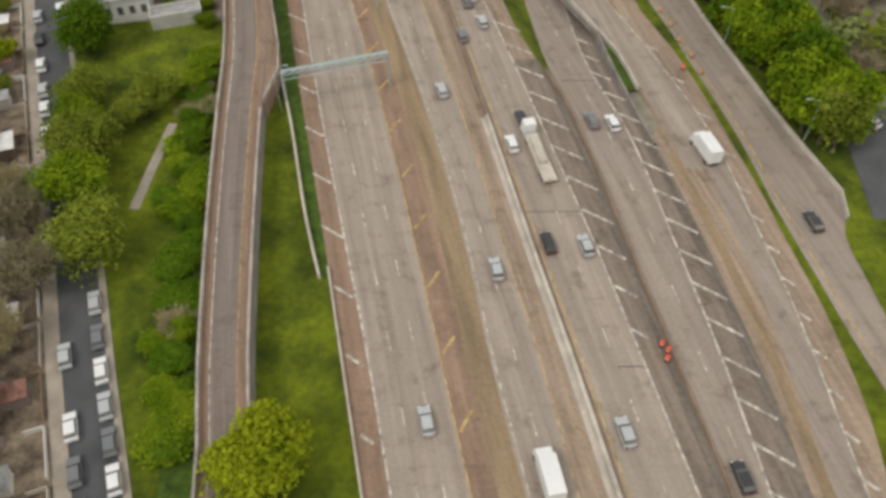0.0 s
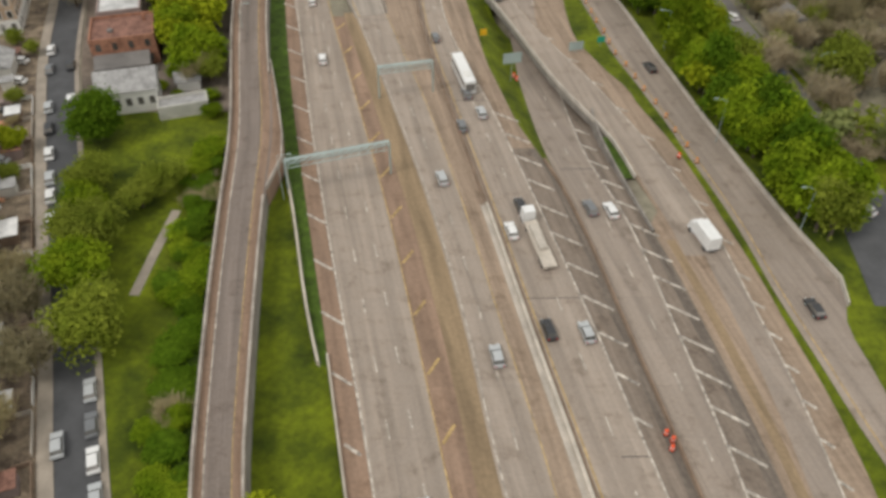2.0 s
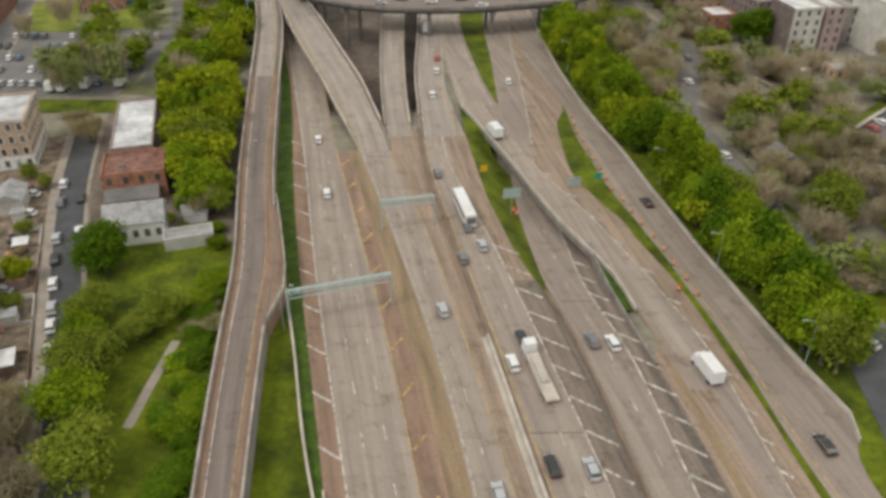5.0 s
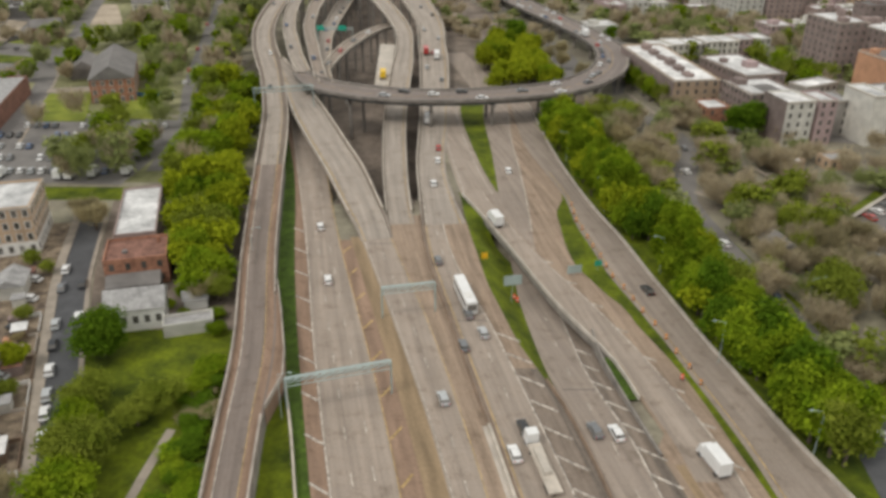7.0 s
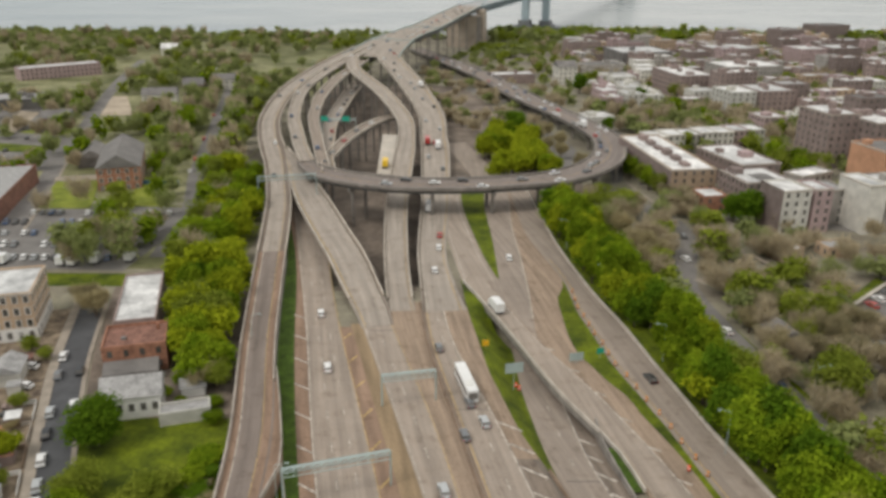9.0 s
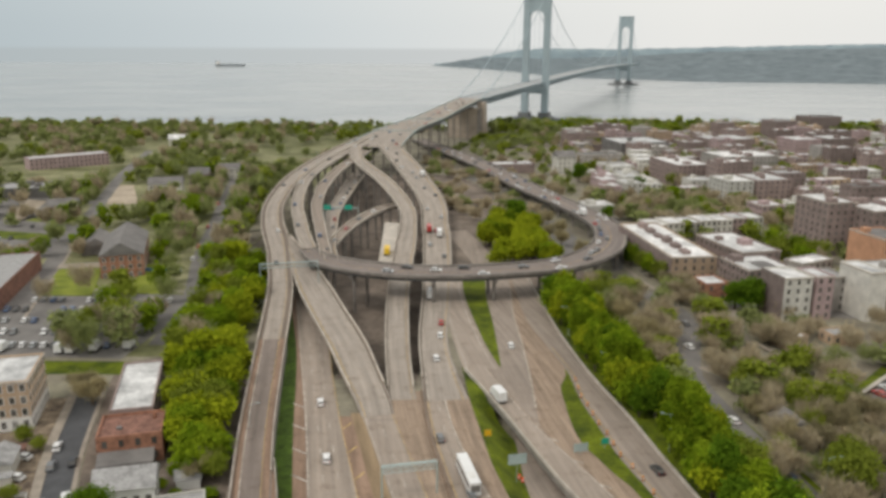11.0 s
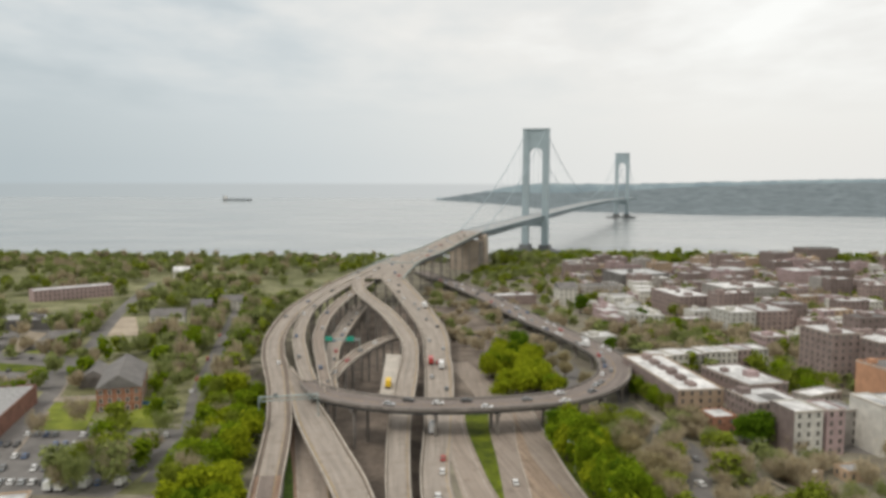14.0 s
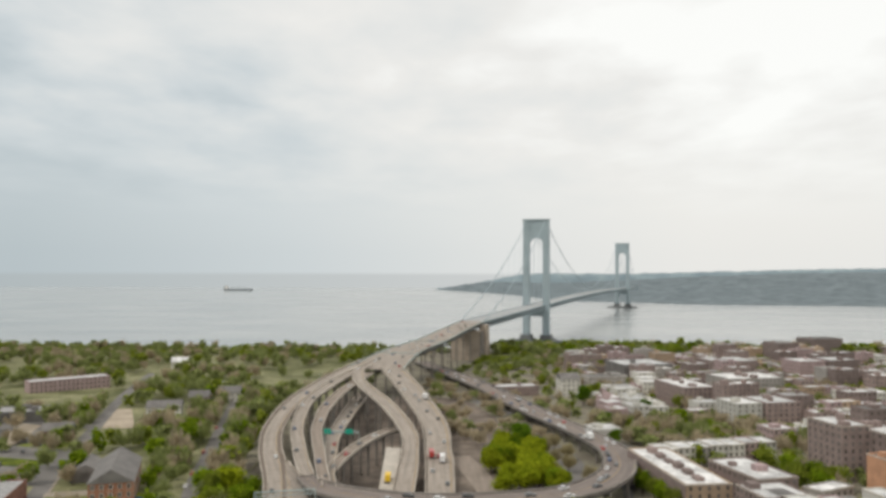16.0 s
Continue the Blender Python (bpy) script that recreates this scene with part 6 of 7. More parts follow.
for x, y, k in ((151, 378, "olive"), (157, 366, "mid"), (154, 354, "olive"), (163, 352, "mid"), (161, 342, "olive"), (169, 346, "olive"), (157, 335, "mid"), (150, 342, "olive")):
    tree(k + "_near", x, y, 12, 5.5, "garden trees between the blocks")
for x, y, k in ((88.3, 314, "olive"), (86.5, 322, "mid"), (85.5, 331, "olive"), (83, 341, "mid"), (82, 350, "olive"), (80, 359, "bud")):
    tree(k + "_near", x, y, 10, 3.6, "trees against the side wall")
for x, y in ((49, 366), (57, 378), (52, 392), (60, 404), (50, 415), (57, 430), (45, 445), (62, 352), (88, 300), (93, 296)):
    tree("bud_near", x, y, 10, 4.5, "street trees")
# far trees, past counting: joined woods
class Woods:
    """Many distant trees in one mesh, made from a few crown shapes: leafy or bare."""
    PROTO = {}

    def __init__(self, bare=0.0):
        self.vs, self.bare = [], bare

    def add(self, x, y, h, r):
        q = random.Random(int(x * 17.1 + y * 5.3))
        near = y < 300
        kind = ("twig" if q.random() < self.bare else "leaf", near, q.randrange(5))
        if kind not in Woods.PROTO:
            k = kind[2] + 10 * near
            if kind[0] == "twig":
                sh, _ = twig_cloud(500 + k, 9, 4, 780 if near else 300, 1.5 if near else 2.4, 0.09 if near else 0.24, 0.12)
            else:
                sh, _ = leaf_cloud(540 + k, 9, 4, 520 if near else 260, 1.05 if near else 1.6, 16, 0.12)
            Woods.PROTO[kind] = np.array(sh.v)
        p = Woods.PROTO[kind]
        a = q.uniform(0, 6.28)
        c, sn = math.cos(a), math.sin(a)
        out = np.empty_like(p)
        out[:, 0] = (p[:, 0] * c - p[:, 1] * sn) * r / 4 + x
        out[:, 1] = (p[:, 0] * sn + p[:, 1] * c) * r / 4 + y
        out[:, 2] = p[:, 2] * h / 9 + ground_z(x, y)
        self.vs.append(out)

    def done(self, name, mat, label):
        v = np.concatenate(self.vs)
        n = len(v) // 3
        me = bpy.data.meshes.new(name)
        me.vertices.add(len(v))
        me.vertices.foreach_set("co", v.ravel())
        me.loops.add(len(v))
        me.loops.foreach_set("vertex_index", np.arange(len(v), dtype=np.int32))
        me.polygons.add(n)
        me.polygons.foreach_set("loop_start", np.arange(0, len(v), 3, dtype=np.int32))
        me.update(calc_edges=True)
        me.materials.append(M[mat])
        return tagged(new(name, me), label, "trees", kind="stuff")


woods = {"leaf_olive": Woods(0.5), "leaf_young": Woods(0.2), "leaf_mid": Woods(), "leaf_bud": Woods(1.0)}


def wood(kinds, x, y, h, r):
    woods[rt.choice(kinds)].add(x, y, h, r)


WEST_CLEAR = ((-139, 326, 12), (-144, 348, 12), (-180, 297, 24), (-171, 325, 9), (-166, 366, 12), (-324, 674, 36), (-300, 640, 30), (-325, 618, 22), (-280, 655, 20), (-277, 525, 20), (-150, 262, 26), (-135, 246, 18), (-165, 246, 16), (-162, 282, 16), (-100, 262, 14), (-258, 430, 34), (-215, 385, 22), (-296, 430, 26), (-224, 455, 9), (-190, 531, 12), (-183, 582, 9), (-204, 679, 13), (-205, 492, 13), (-215, 522, 13), (-228, 556, 13), (-197, 462, 10), (-152, 310, 17), (-160, 335, 12), (-119, 312, 13), (-128, 345, 9), (-200, 470, 12), (-192, 442, 9), (-228, 540, 9))
for i in range(26):                             # bare trees along the far car park and its road
    y = rt.uniform(345, 470)
    x = np.interp(y, [345, 415, 470], [-182, -202, -216]) - rt.choice((6, 8, 30, 34, 60, 66)) - rt.uniform(0, 4)
    wood(["leaf_bud", "leaf_olive", "leaf_bud"], x, y, rt.uniform(6, 9), rt.uniform(2.8, 4.4))
for i in range(7):                              # trees between the halves of the car park
    tree(rt.choice(["olive_near", "bud_near", "olive_near"]), -116 - rt.uniform(-4, 5) - i * 0.6, 239 + i * 5.4, rt.uniform(7, 10), rt.uniform(3.5, 5), "trees in the car park")
for i in range(1900):
    y = 225 + 880 * rt.random() ** 0.9
    x = rt.uniform(-0.66 * y - 60, -70)
    if x > A_LEFT(min(y, 600)) - 7 + max(0, y - 600) * 0.3 or not all(math.hypot(x - a, y - b) > c + 3 for a, b, c in WEST_CLEAR):
        continue
    if abs(x - np.interp(y, [236, 300, 400, 500, 640, 800], [-147, -164, -192, -222, -262, -300])) < 10 or abs(x - np.interp(y, [240, 290, 350, 430, 540, 640], [-92, -97, -112, -128, -150, -170])) < 9:
        continue
    if noise.noise((x * 0.012, y * 0.012, 3)) < (0.03 if y < 420 else -0.06) and y < 900:
        continue
    wood(["leaf_olive", "leaf_olive", "leaf_bud", "leaf_olive", "leaf_olive", "leaf_bud", "leaf_young", "leaf_mid" if y < 500 else "leaf_olive"], x, y, rt.uniform(9, 16), rt.uniform(4.4, 7.2))
for i in range(260):                             # rows along the road and the lane
    y = rt.uniform(250, 640)
    road_x = np.interp(y, [236, 300, 400, 500, 640, 800], [-147, -164, -192, -222, -262, -300])
    lane_x = np.interp(y, [240, 290, 350, 430, 540, 640], [-92, -97, -112, -128, -150, -170])
    x = rt.choice((road_x + rt.uniform(7, 12), road_x - rt.uniform(6, 11), lane_x - rt.uniform(6, 12), lane_x - rt.uniform(8, 20), lane_x + rt.uniform(6, 14)))
    if y < 345 and x < -105 and rt.random() < 0.8 or x > A_LEFT(min(y, 600)) - 5 or (y > 430 and abs(x - np.interp(y, [430, 474, 585, 640], [-186, -201, -240, -260])) < 14):
        continue
    wood(["leaf_olive", "leaf_bud", "leaf_olive", "leaf_bud", "leaf_mid"], x, y, rt.uniform(8, 13), rt.uniform(3.6, 5.6))
for i in range(1300):
    y = 300 + 790 * rt.random()
    x = rt.uniform(60 + 0.03 * y, 0.66 * y + 60)
    if not free(x, y, -4) or (y < 480 and x < 100):
        continue
    wood(["leaf_bud", "leaf_olive", "leaf_bud", "leaf_olive", "leaf_young"], x, y, rt.uniform(7, 12), rt.uniform(3.2, 5.5))
for i in range(64):                             # tree belt behind the pale row
    x, y = rt.uniform(92, 205), rt.uniform(428, 505)
    if free(x, y, 2):
        wood(["leaf_bud", "leaf_olive", "leaf_bud", "leaf_olive", "leaf_bud", "leaf_bud", "leaf_mid"], x, y, rt.uniform(8, 13), rt.uniform(4.5, 7))
for i in range(760):                             # thicket east of the wooded bank
    y = rt.uniform(108, 300)
    x = I_RIGHT(y) + rt.uniform(19, 125)
    if abs(x - np.interp(y, [120, 165, 196, 218, 238, 268, 298], [81, 77, 73.5, 72.5, 78, 86, 79])) < 5.5 * (y > 168) or not free(x, y, -3) or (70 < x < 105 and y < 120) or (x > 110 and y > 222 and rt.random() < 0.7):
        continue
    wood(["leaf_bud", "leaf_bud", "leaf_bud", "leaf_olive", "leaf_bud", "leaf_bud", "leaf_young"], x, y, rt.uniform(6, 11), rt.uniform(3.4, 5.8))
for i in range(420):
    x = -800 + 1600 * (i + rt.random()) / 420
    y = shore_y(x) - rt.uniform(20, 110)
    if -60 < x < 75 and y > 950 and rt.random() < 0.5:
        continue
    wood(["leaf_olive", "leaf_olive", "leaf_young", "leaf_olive", "leaf_bud", "leaf_mid"], x, y, rt.uniform(6, 11) if x < 0 else rt.uniform(11, 20), rt.uniform(6, 10))
for i in range(125):                             # deep band of trees between the viaduct and the shore
    x, y = rt.uniform(60, 300), rt.uniform(985, 1105)
    if free(x, y, 2):
        wood(["leaf_olive", "leaf_young", "leaf_olive", "leaf_mid"], x, y, rt.uniform(13, 20), rt.uniform(6, 9))
for i in range(240):                             # below the approach viaduct and between viaduct and town
    y = rt.uniform(440, 1010)
    x = np.interp(y, [440, 530, 638, 725, 800, 900, 998], [2, -12, -30, -22, 0, 24, 50]) + 6 + rt.uniform(0, 95)
    if abs(x - np.interp(y, [402, 460, 532, 648, 767, 900], [80, 70, 54, 31, 2, -33])) < 12 or not free(x, y, 4):
        continue
    wood(["leaf_bud", "leaf_olive", "leaf_bud", "leaf_olive", "leaf_bud"] if y < 760 else ["leaf_olive", "leaf_young", "leaf_olive"], x, y, rt.uniform(5, 11), rt.uniform(3.5, 7))
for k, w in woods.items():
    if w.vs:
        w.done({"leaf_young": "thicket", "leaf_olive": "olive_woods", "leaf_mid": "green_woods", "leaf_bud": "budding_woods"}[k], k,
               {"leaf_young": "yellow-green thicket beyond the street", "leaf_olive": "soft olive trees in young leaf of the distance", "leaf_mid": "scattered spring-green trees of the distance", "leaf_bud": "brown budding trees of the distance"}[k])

# ------------------------------------------------------------------ vehicles
PAINTS = {"white": (0.72, 0.71, 0.69), "silver": (0.42, 0.43, 0.43), "black": (0.03, 0.03, 0.032), "grey": (0.16, 0.165, 0.17), "red": (0.42, 0.04, 0.035), "blue": (0.06, 0.11, 0.22)}
for k, c in PAINTS.items():
    M["car_" + k] = material("car_paint_" + k, c, 0.3, 0.06, spec=0.5)
M["truck_yellow"] = material("yellow_truck_paint", (0.75, 0.48, 0.03), 0.45, 0.1)


def car_master(colour, lamps=False, wheels=True):
    th = thing("car", "%s saloon car with dark windows" % colour, "car")
    b = Shape()
    b.prism([(-0.86, -2.2, 0.3), (0.86, -2.2, 0.3), (0.86, 2.2, 0.3), (-0.86, 2.2, 0.3)], [(-0.9, -2.25, 0.62), (0.9, -2.25, 0.62), (0.9, 2.25, 0.6), (-0.9, 2.25, 0.6)])
    b.prism([(-0.9, -2.25, 0.62), (0.9, -2.25, 0.62), (0.9, 2.25, 0.6), (-0.9, 2.25, 0.6)], [(-0.84, -2.1, 0.92), (0.84, -2.1, 0.92), (0.82, 2.05, 0.82), (-0.82, 2.05, 0.82)])
    part("body", b, M["car_" + colour], th)
    part("window_band", Shape().prism([(-0.83, -1.95, 0.9), (0.83, -1.95, 0.9), (0.83, 1.05, 0.86), (-0.83, 1.05, 0.86)], [(-0.70, -1.5, 1.36), (0.70, -1.5, 1.36), (0.70, 0.42, 1.36), (-0.70, 0.42, 1.36)]), M["glass"], th, "dark glazed window band")
    part("roof", Shape().prism([(-0.72, -1.52, 1.355), (0.72, -1.52, 1.355), (0.72, 0.44, 1.355), (-0.72, 0.44, 1.355)], [(-0.66, -1.4, 1.45), (0.66, -1.4, 1.45), (0.66, 0.3, 1.45), (-0.66, 0.3, 1.45)]), M["car_" + colour], th)
    for x in (-0.8, 0.8):
        for y in (-1.35, 1.38) if wheels else ():
            wheel = part("wheel", Shape().tube((x - 0.1, y, 0.32), (x + 0.1, y, 0.32), 0.32, n=10), M["tyre"], th)
            if lamps:
                part("rim", Shape().tube((x - 0.115, y, 0.32), (x + 0.115, y, 0.32), 0.2, n=8), M["steel"], wheel)
        if not lamps:
            continue
        part("headlight", Shape().box(x * 0.8 - 0.16, 2.1, 0.58, x * 0.8 + 0.16, 2.27, 0.72), M["lamp_white"], th)
        part("tail_light", Shape().box(x * 0.8 - 0.18, -2.27, 0.66, x * 0.8 + 0.18, -2.15, 0.8), M["lamp_red"], th)
    return th


CARS = {}


def car(colour, x, y, z, rz, group=""):
    m = pose(x, y, z, 0, 0, math.degrees(rz))
    near = y < 215 and x > -35
    key = (colour, near, math.hypot(x, y) < 330)
    if key not in CARS:
        CARS[key] = car_master(colour, near, key[2])
        ob = CARS[key]
        ob.matrix_basis = m
    else:
        ob = copy_thing(CARS[key], m)
    if group:
        ob["group"] = group
    return ob


def box_truck(x, y, z, rz, paint="car_white", length=7.5, label="white box truck with dark cab glass", cab="car_white"):
    th = thing("truck", label, "truck", at=pose(x, y, z, 0, 0, math.degrees(rz)))
    h = length / 2
    part("cargo_box", Shape().box(-1.2, -h, 0.95, 1.2, h - 2.1, 3.5, 0.04), M[paint], th)
    part("cab", Shape().prism([(-1.1, h - 2.0, 0.5), (1.1, h - 2.0, 0.5), (1.1, h, 0.5), (-1.1, h, 0.5)], [(-1.05, h - 2.0, 2.5), (1.05, h - 2.0, 2.5), (1.05, h - 0.75, 2.5), (-1.05, h - 0.75, 2.5)]), M[cab], th)
    part("windscreen", Shape().prism([(-0.95, h - 0.4, 1.5), (0.95, h - 0.4, 1.5), (0.95, h - 0.3, 1.5), (-0.95, h - 0.3, 1.5)], [(-0.9, h - 0.78, 2.3), (0.9, h - 0.78, 2.3), (0.9, h - 0.68, 2.3), (-0.9, h - 0.68, 2.3)]), M["glass"], th)
    part("chassis", Shape().box(-0.9, -h + 0.1, 0.55, 0.9, h - 1.8, 0.95), M["tyre"], th)
    for xx in (-1.0, 1.0):
        for yy in (-h + 1.3, h - 1.1):
            part("wheel", Shape().tube((xx - 0.14, yy, 0.45), (xx + 0.14, yy, 0.45), 0.45, n=10), M["tyre"], th)
    return th


def bus(x, y, z, rz):
    th = thing("coach", "long white coach with dark rear window", "bus", at=pose(x, y, z, 0, 0, math.degrees(rz)))
    th_body = part("body", Shape().prism([(-1.27, -6.7, 0.45), (1.27, -6.7, 0.45), (1.27, 6.7, 0.45), (-1.27, 6.7, 0.45)], [(-1.22, -6.65, 3.5), (1.22, -6.65, 3.5), (1.22, 6.55, 3.5), (-1.22, 6.55, 3.5)]), M["car_white"], th)
    for sg in (-1, 1):
        part("side_window", Shape().box(sg * 1.24 - 0.04, -5.8, 1.7, sg * 1.24 + 0.04, 5.9, 2.7), M["glass"], th_body)
    part("rear_window", Shape().box(-1.05, -6.76, 1.3, 1.05, -6.66, 2.9), M["glass"], th)
    part("windscreen", Shape().box(-1.1, 6.58, 1.2, 1.1, 6.72, 2.9), M["glass"], th)
    part("roof_unit", Shape().box(-0.8, -4.5, 3.5, 0.8, -2.0, 3.72, 0.15), M["trim"], th)
    for xx in (-1.12, 1.12):
        for yy in (-4.3, -3.2, 4.2):
            part("wheel", Shape().tube((xx - 0.14, yy, 0.5), (xx + 0.14, yy, 0.5), 0.5, n=10), M["tyre"], th)


ZR = Z + 0.01
on_road = [("black", 17.1, 82.6, BAR), ("silver", 23.0, 82.0, BAR), ("silver", 24.2, 49.5, BAR), ("white", 12.8, 106.1, BAR), ("silver", -2.0, 51.3, C_WHITE), ("silver", 0.4, 121.4, MED_R), ("black", 38.0, 43.1, H_LEFT),
           ("white", -33.6, 197.2, C_WHITE), ("white", -27.6, 167.2, C_WHITE), ("grey", -1.0, 177.6, BAR), ("black", 15.0, 113.0, BAR), ("black", 48.9, 163.0, I_LEFT), ("white", 21.4, 240.0, HU_LEFT), ("silver", 8.6, 77.3, MED_R),
           ("black", 60.6, 86.9, I_LEFT), ("silver", 9.0, 144.3, BAR), ("grey", 4.6, 139.3, BAR), ("white", 31.6, 111.8, H_LEFT), ("grey", 27.9, 112.5, H_LEFT), ("grey", 6.0, 152.0, BAR)]
for c, x, y, e in on_road:
    car(c, x, y, ZR - (trench(y) if e is H_LEFT else 0), heading(e, y), "traffic on the expressway")
box_truck(13.4, 43.5, ZR, heading(MED_R, 43))
box_truck(46.6, 104.0, ZR, math.radians(14), label="white delivery truck on the ramp")
flat = thing("flatbed_truck", "flatbed truck with white cab and grey load", "truck", at=pose(17.2, 103.5, ZR, 0, 0, math.degrees(heading(F_WHITE, 104))))
part("bed", Shape().box(-1.2, -7.5, 0.9, 1.2, 4.6, 1.25), M["barrier"], flat)
part("load", Shape().box(-0.8, -3.5, 1.25, 0.8, 3.2, 1.9, 0.15), M["concrete"], flat)
part("cab", Shape().prism([(-1.15, 5.0, 0.5), (1.15, 5.0, 0.5), (1.15, 7.4, 0.5), (-1.15, 7.4, 0.5)], [(-1.05, 5.0, 3.0), (1.05, 5.0, 3.0), (1.05, 6.9, 3.0), (-1.05, 6.9, 3.0)]), M["car_white"], flat)
for xx in (-1.0, 1.0):
    for yy in (-6.2, -5.0, 3.4, 6.2):
        part("wheel", Shape().tube((xx - 0.14, yy, 0.45), (xx + 0.14, yy, 0.45), 0.45, n=10), M["tyre"], flat)
bus(5.4, 158.5, ZR, heading(BAR, 158) + 0.02)


def along(road, u, q):
    """A place on a raised road: u from 0 to 1 along it, q from 0 to 1 across."""
    rows = RR[road]
    i = min(int(u * (len(rows) - 1)), len(rows) - 2)
    la, ra, z, n, _, _ = rows[i]
    z2 = rows[i + 1][2]
    k = u * (len(rows) - 1) - i
    p = (la * (1 - q) + ra * q) * (1 - k) + (rows[i + 1][0] * (1 - q) + rows[i + 1][1] * q) * k
    return p[0], p[1], z * (1 - k) + z2 * k + 0.01, math.atan2(n[1], n[0])


rv = random.Random(77)
MIX = ["white", "white", "white", "silver", "black", "grey", "red", "blue", "grey"]


def traffic(road, n, lanes, u0=0.02, u1=0.98):
    for i in range(n):
        u = u0 + (u1 - u0) * (i + rv.uniform(0.1, 0.9)) / n
        x, y, z, a = along(road, u, rv.choice(lanes))
        car(rv.choice(MIX), x, y, z, a, "traffic on the raised roads")


traffic("loop_ramp", 64, (0.2, 0.4, 0.62, 0.82), 0.04, 0.86)
traffic("road_bridge_viaduct", 18, (0.25, 0.5, 0.75))
traffic("ramp_inner_east", 12, (0.3, 0.7))
traffic("ramp_inner_west", 6, (0.3, 0.7))
traffic("ramp_inner_middle", 4, (0.35, 0.65))
traffic("ramp_link", 5, (0.5,))
traffic("ramp_west", 5, (0.35, 0.65))
traffic("bridge_approach", 34, (0.15, 0.3, 0.45, 0.6, 0.75, 0.88))
box_truck(14.8, 201, 29.14, heading(G_LINE, 201), label="white van on the crossing ramp")
for u, q, paint, label in ((0.42, 0.25, "car_red", "red box truck on the viaduct"), (0.40, 0.6, "car_white", "white lorry on the viaduct"), (0.72, 0.8, "car_white", "white lorry near the bend"), (0.2, 0.3, "car_white", "white lorry below the loop")):
    x, y, z, a = along("road_bridge_viaduct", u, q)
    box_truck(x, y, z, a, paint, 9.0, label)
x, y, z, a = along("loop_ramp", 0.3, 0.3)
box_truck(x, y, z, a, "car_white", 8.0, "white truck on the loop ramp")
# works bay beside the middle ramp
bay = thing("works_bay", "closed pale concrete bay beside the ramp", "road", kind="structure")
part("deck", Shape().prism([(-29.0, 331, 31.0), (-23.0, 331, 31.0), (-23.4, 392, 34.2), (-31.0, 394, 34.2)], [(-29.0, 331, 32.3), (-23.0, 331, 32.3), (-23.4, 392, 35.6), (-31.0, 394, 35.6)]), M["concrete"], bay)
for p, q in (((-26.5, 340), 32.8), ((-27, 365), 34.1), ((-27.4, 386), 35.2)):
    part("pier", Shape().tube((*p, ground_z(*p) - 1), (*p, q - 1.2), 0.8, n=8), M["pier"], bay)
box_truck(-26.0, 341.5, 32.9, 0.03, "truck_yellow", 8.5, "yellow works truck parked in the bay", "truck_yellow")

# parked cars
for y, c in ((172, "white"), (163, "grey"), (147, "silver"), (139, "black"), (130, "white"), (122, "silver"), (116.5, "white"), (109.7, "white"), (95.9, "blue"), (61.9, "silver"), (50.8, "white"), (44.4, "grey"), (38.5, "white"), (30, "black")):
    car(c, STREET(y) - 2.6, y, 29.07, heading(STREET, y), "cars parked on the side street")
for y, c in ((71.3, "silver"), (65.2, "grey"), (59.5, "white"), (53.9, "silver"), (48.6, "grey"), (43.4, "white"), (37.8, "white"), (32.0, "silver"), (113, "silver"), (150, "white"), (165, "black")):
    car(c, STREET(y) + 2.3, y, 29.07, heading(STREET, y), "cars parked on the side street")
for r in range(5):
    for i in range(17):
        x, y = -163 + i * 3.4 + r * 1.2, 238 + r * 11.5
        if rv.random() < 0.68 and abs(x + 118 + (y - 239) * 0.11) > 5:
            car(rv.choice(("white", "silver", "black", "grey", "black", "white", "blue")), x, y, ground_z(x, y) + 0.06, 0.25 + math.pi * (r % 2), "cars in the west car park")
for i in range(9):
    y = 300 + i * 24.0
    x = np.interp(y, [240, 290, 350, 430, 540, 640], [-92, -97, -112, -128, -150, -170]) + rv.choice((-3.6, 3.6))
    car(rv.choice(MIX), x, y, ground_z(x, y) + 0.08, 0.2, "cars parked along the lane")
for i in range(24):
    x, y = -204 - (i % 8) * 3.6 - (i // 8) * 8, 354 + (i // 8) * 17 + (i % 8) * 0.7
    if rv.random() < 0.25:
        continue
    car(rv.choice(("white", "silver", "grey", "black")), x, y, ground_z(x, y) + 0.06, 0.25 + math.pi * (i % 2), "cars in the far car park")
for i in range(6):
    x, y = rv.uniform(-300, -220), rv.uniform(415, 445)
    car(rv.choice(MIX), x, y, ground_z(x, y) + 0.06, 0.3 + rv.choice((0, 1.57)), "cars in the far car park")
for i in range(5):
    x, y = rv.uniform(-300, -240), rv.uniform(465, 520)
    car(rv.choice(MIX), x, y, ground_z(x, y) + 0.06, 0.3 + rv.choice((0, 1.57)), "cars in the far car park")
for x, y in ((-121, 233), (-117.5, 233), (-111, 235), (-140, 234), (-152, 235), (-101, 237)):
    box_truck(x, y, ground_z(x, y) + 0.06, 0.05, length=5.4, label="white van parked by the fence")
for x, y, c in ((-96, 158, "white"), (-93, 146, "black"), (-99, 167, "white"), (-88, 128, "silver"), (-84, 113, "white")):
    car(c, x, y, 29.06, 1.4, "cars in the front yards")
car("white", 78.5, 111.8, 29.1, 0.6)
for x, y in ((79, 240), (75, 188), (72.5, 207), (84, 262), (78, 160), (122, 205), (126, 209), (131, 213), (106, 203), (109, 176), (112, 181), (120, 284), (150, 272), (97, 390), (99, 430), (74, 500)):
    car(rv.choice(MIX), x, y, ground_z(x, y) + 0.09, 0.25, "cars in the east streets")

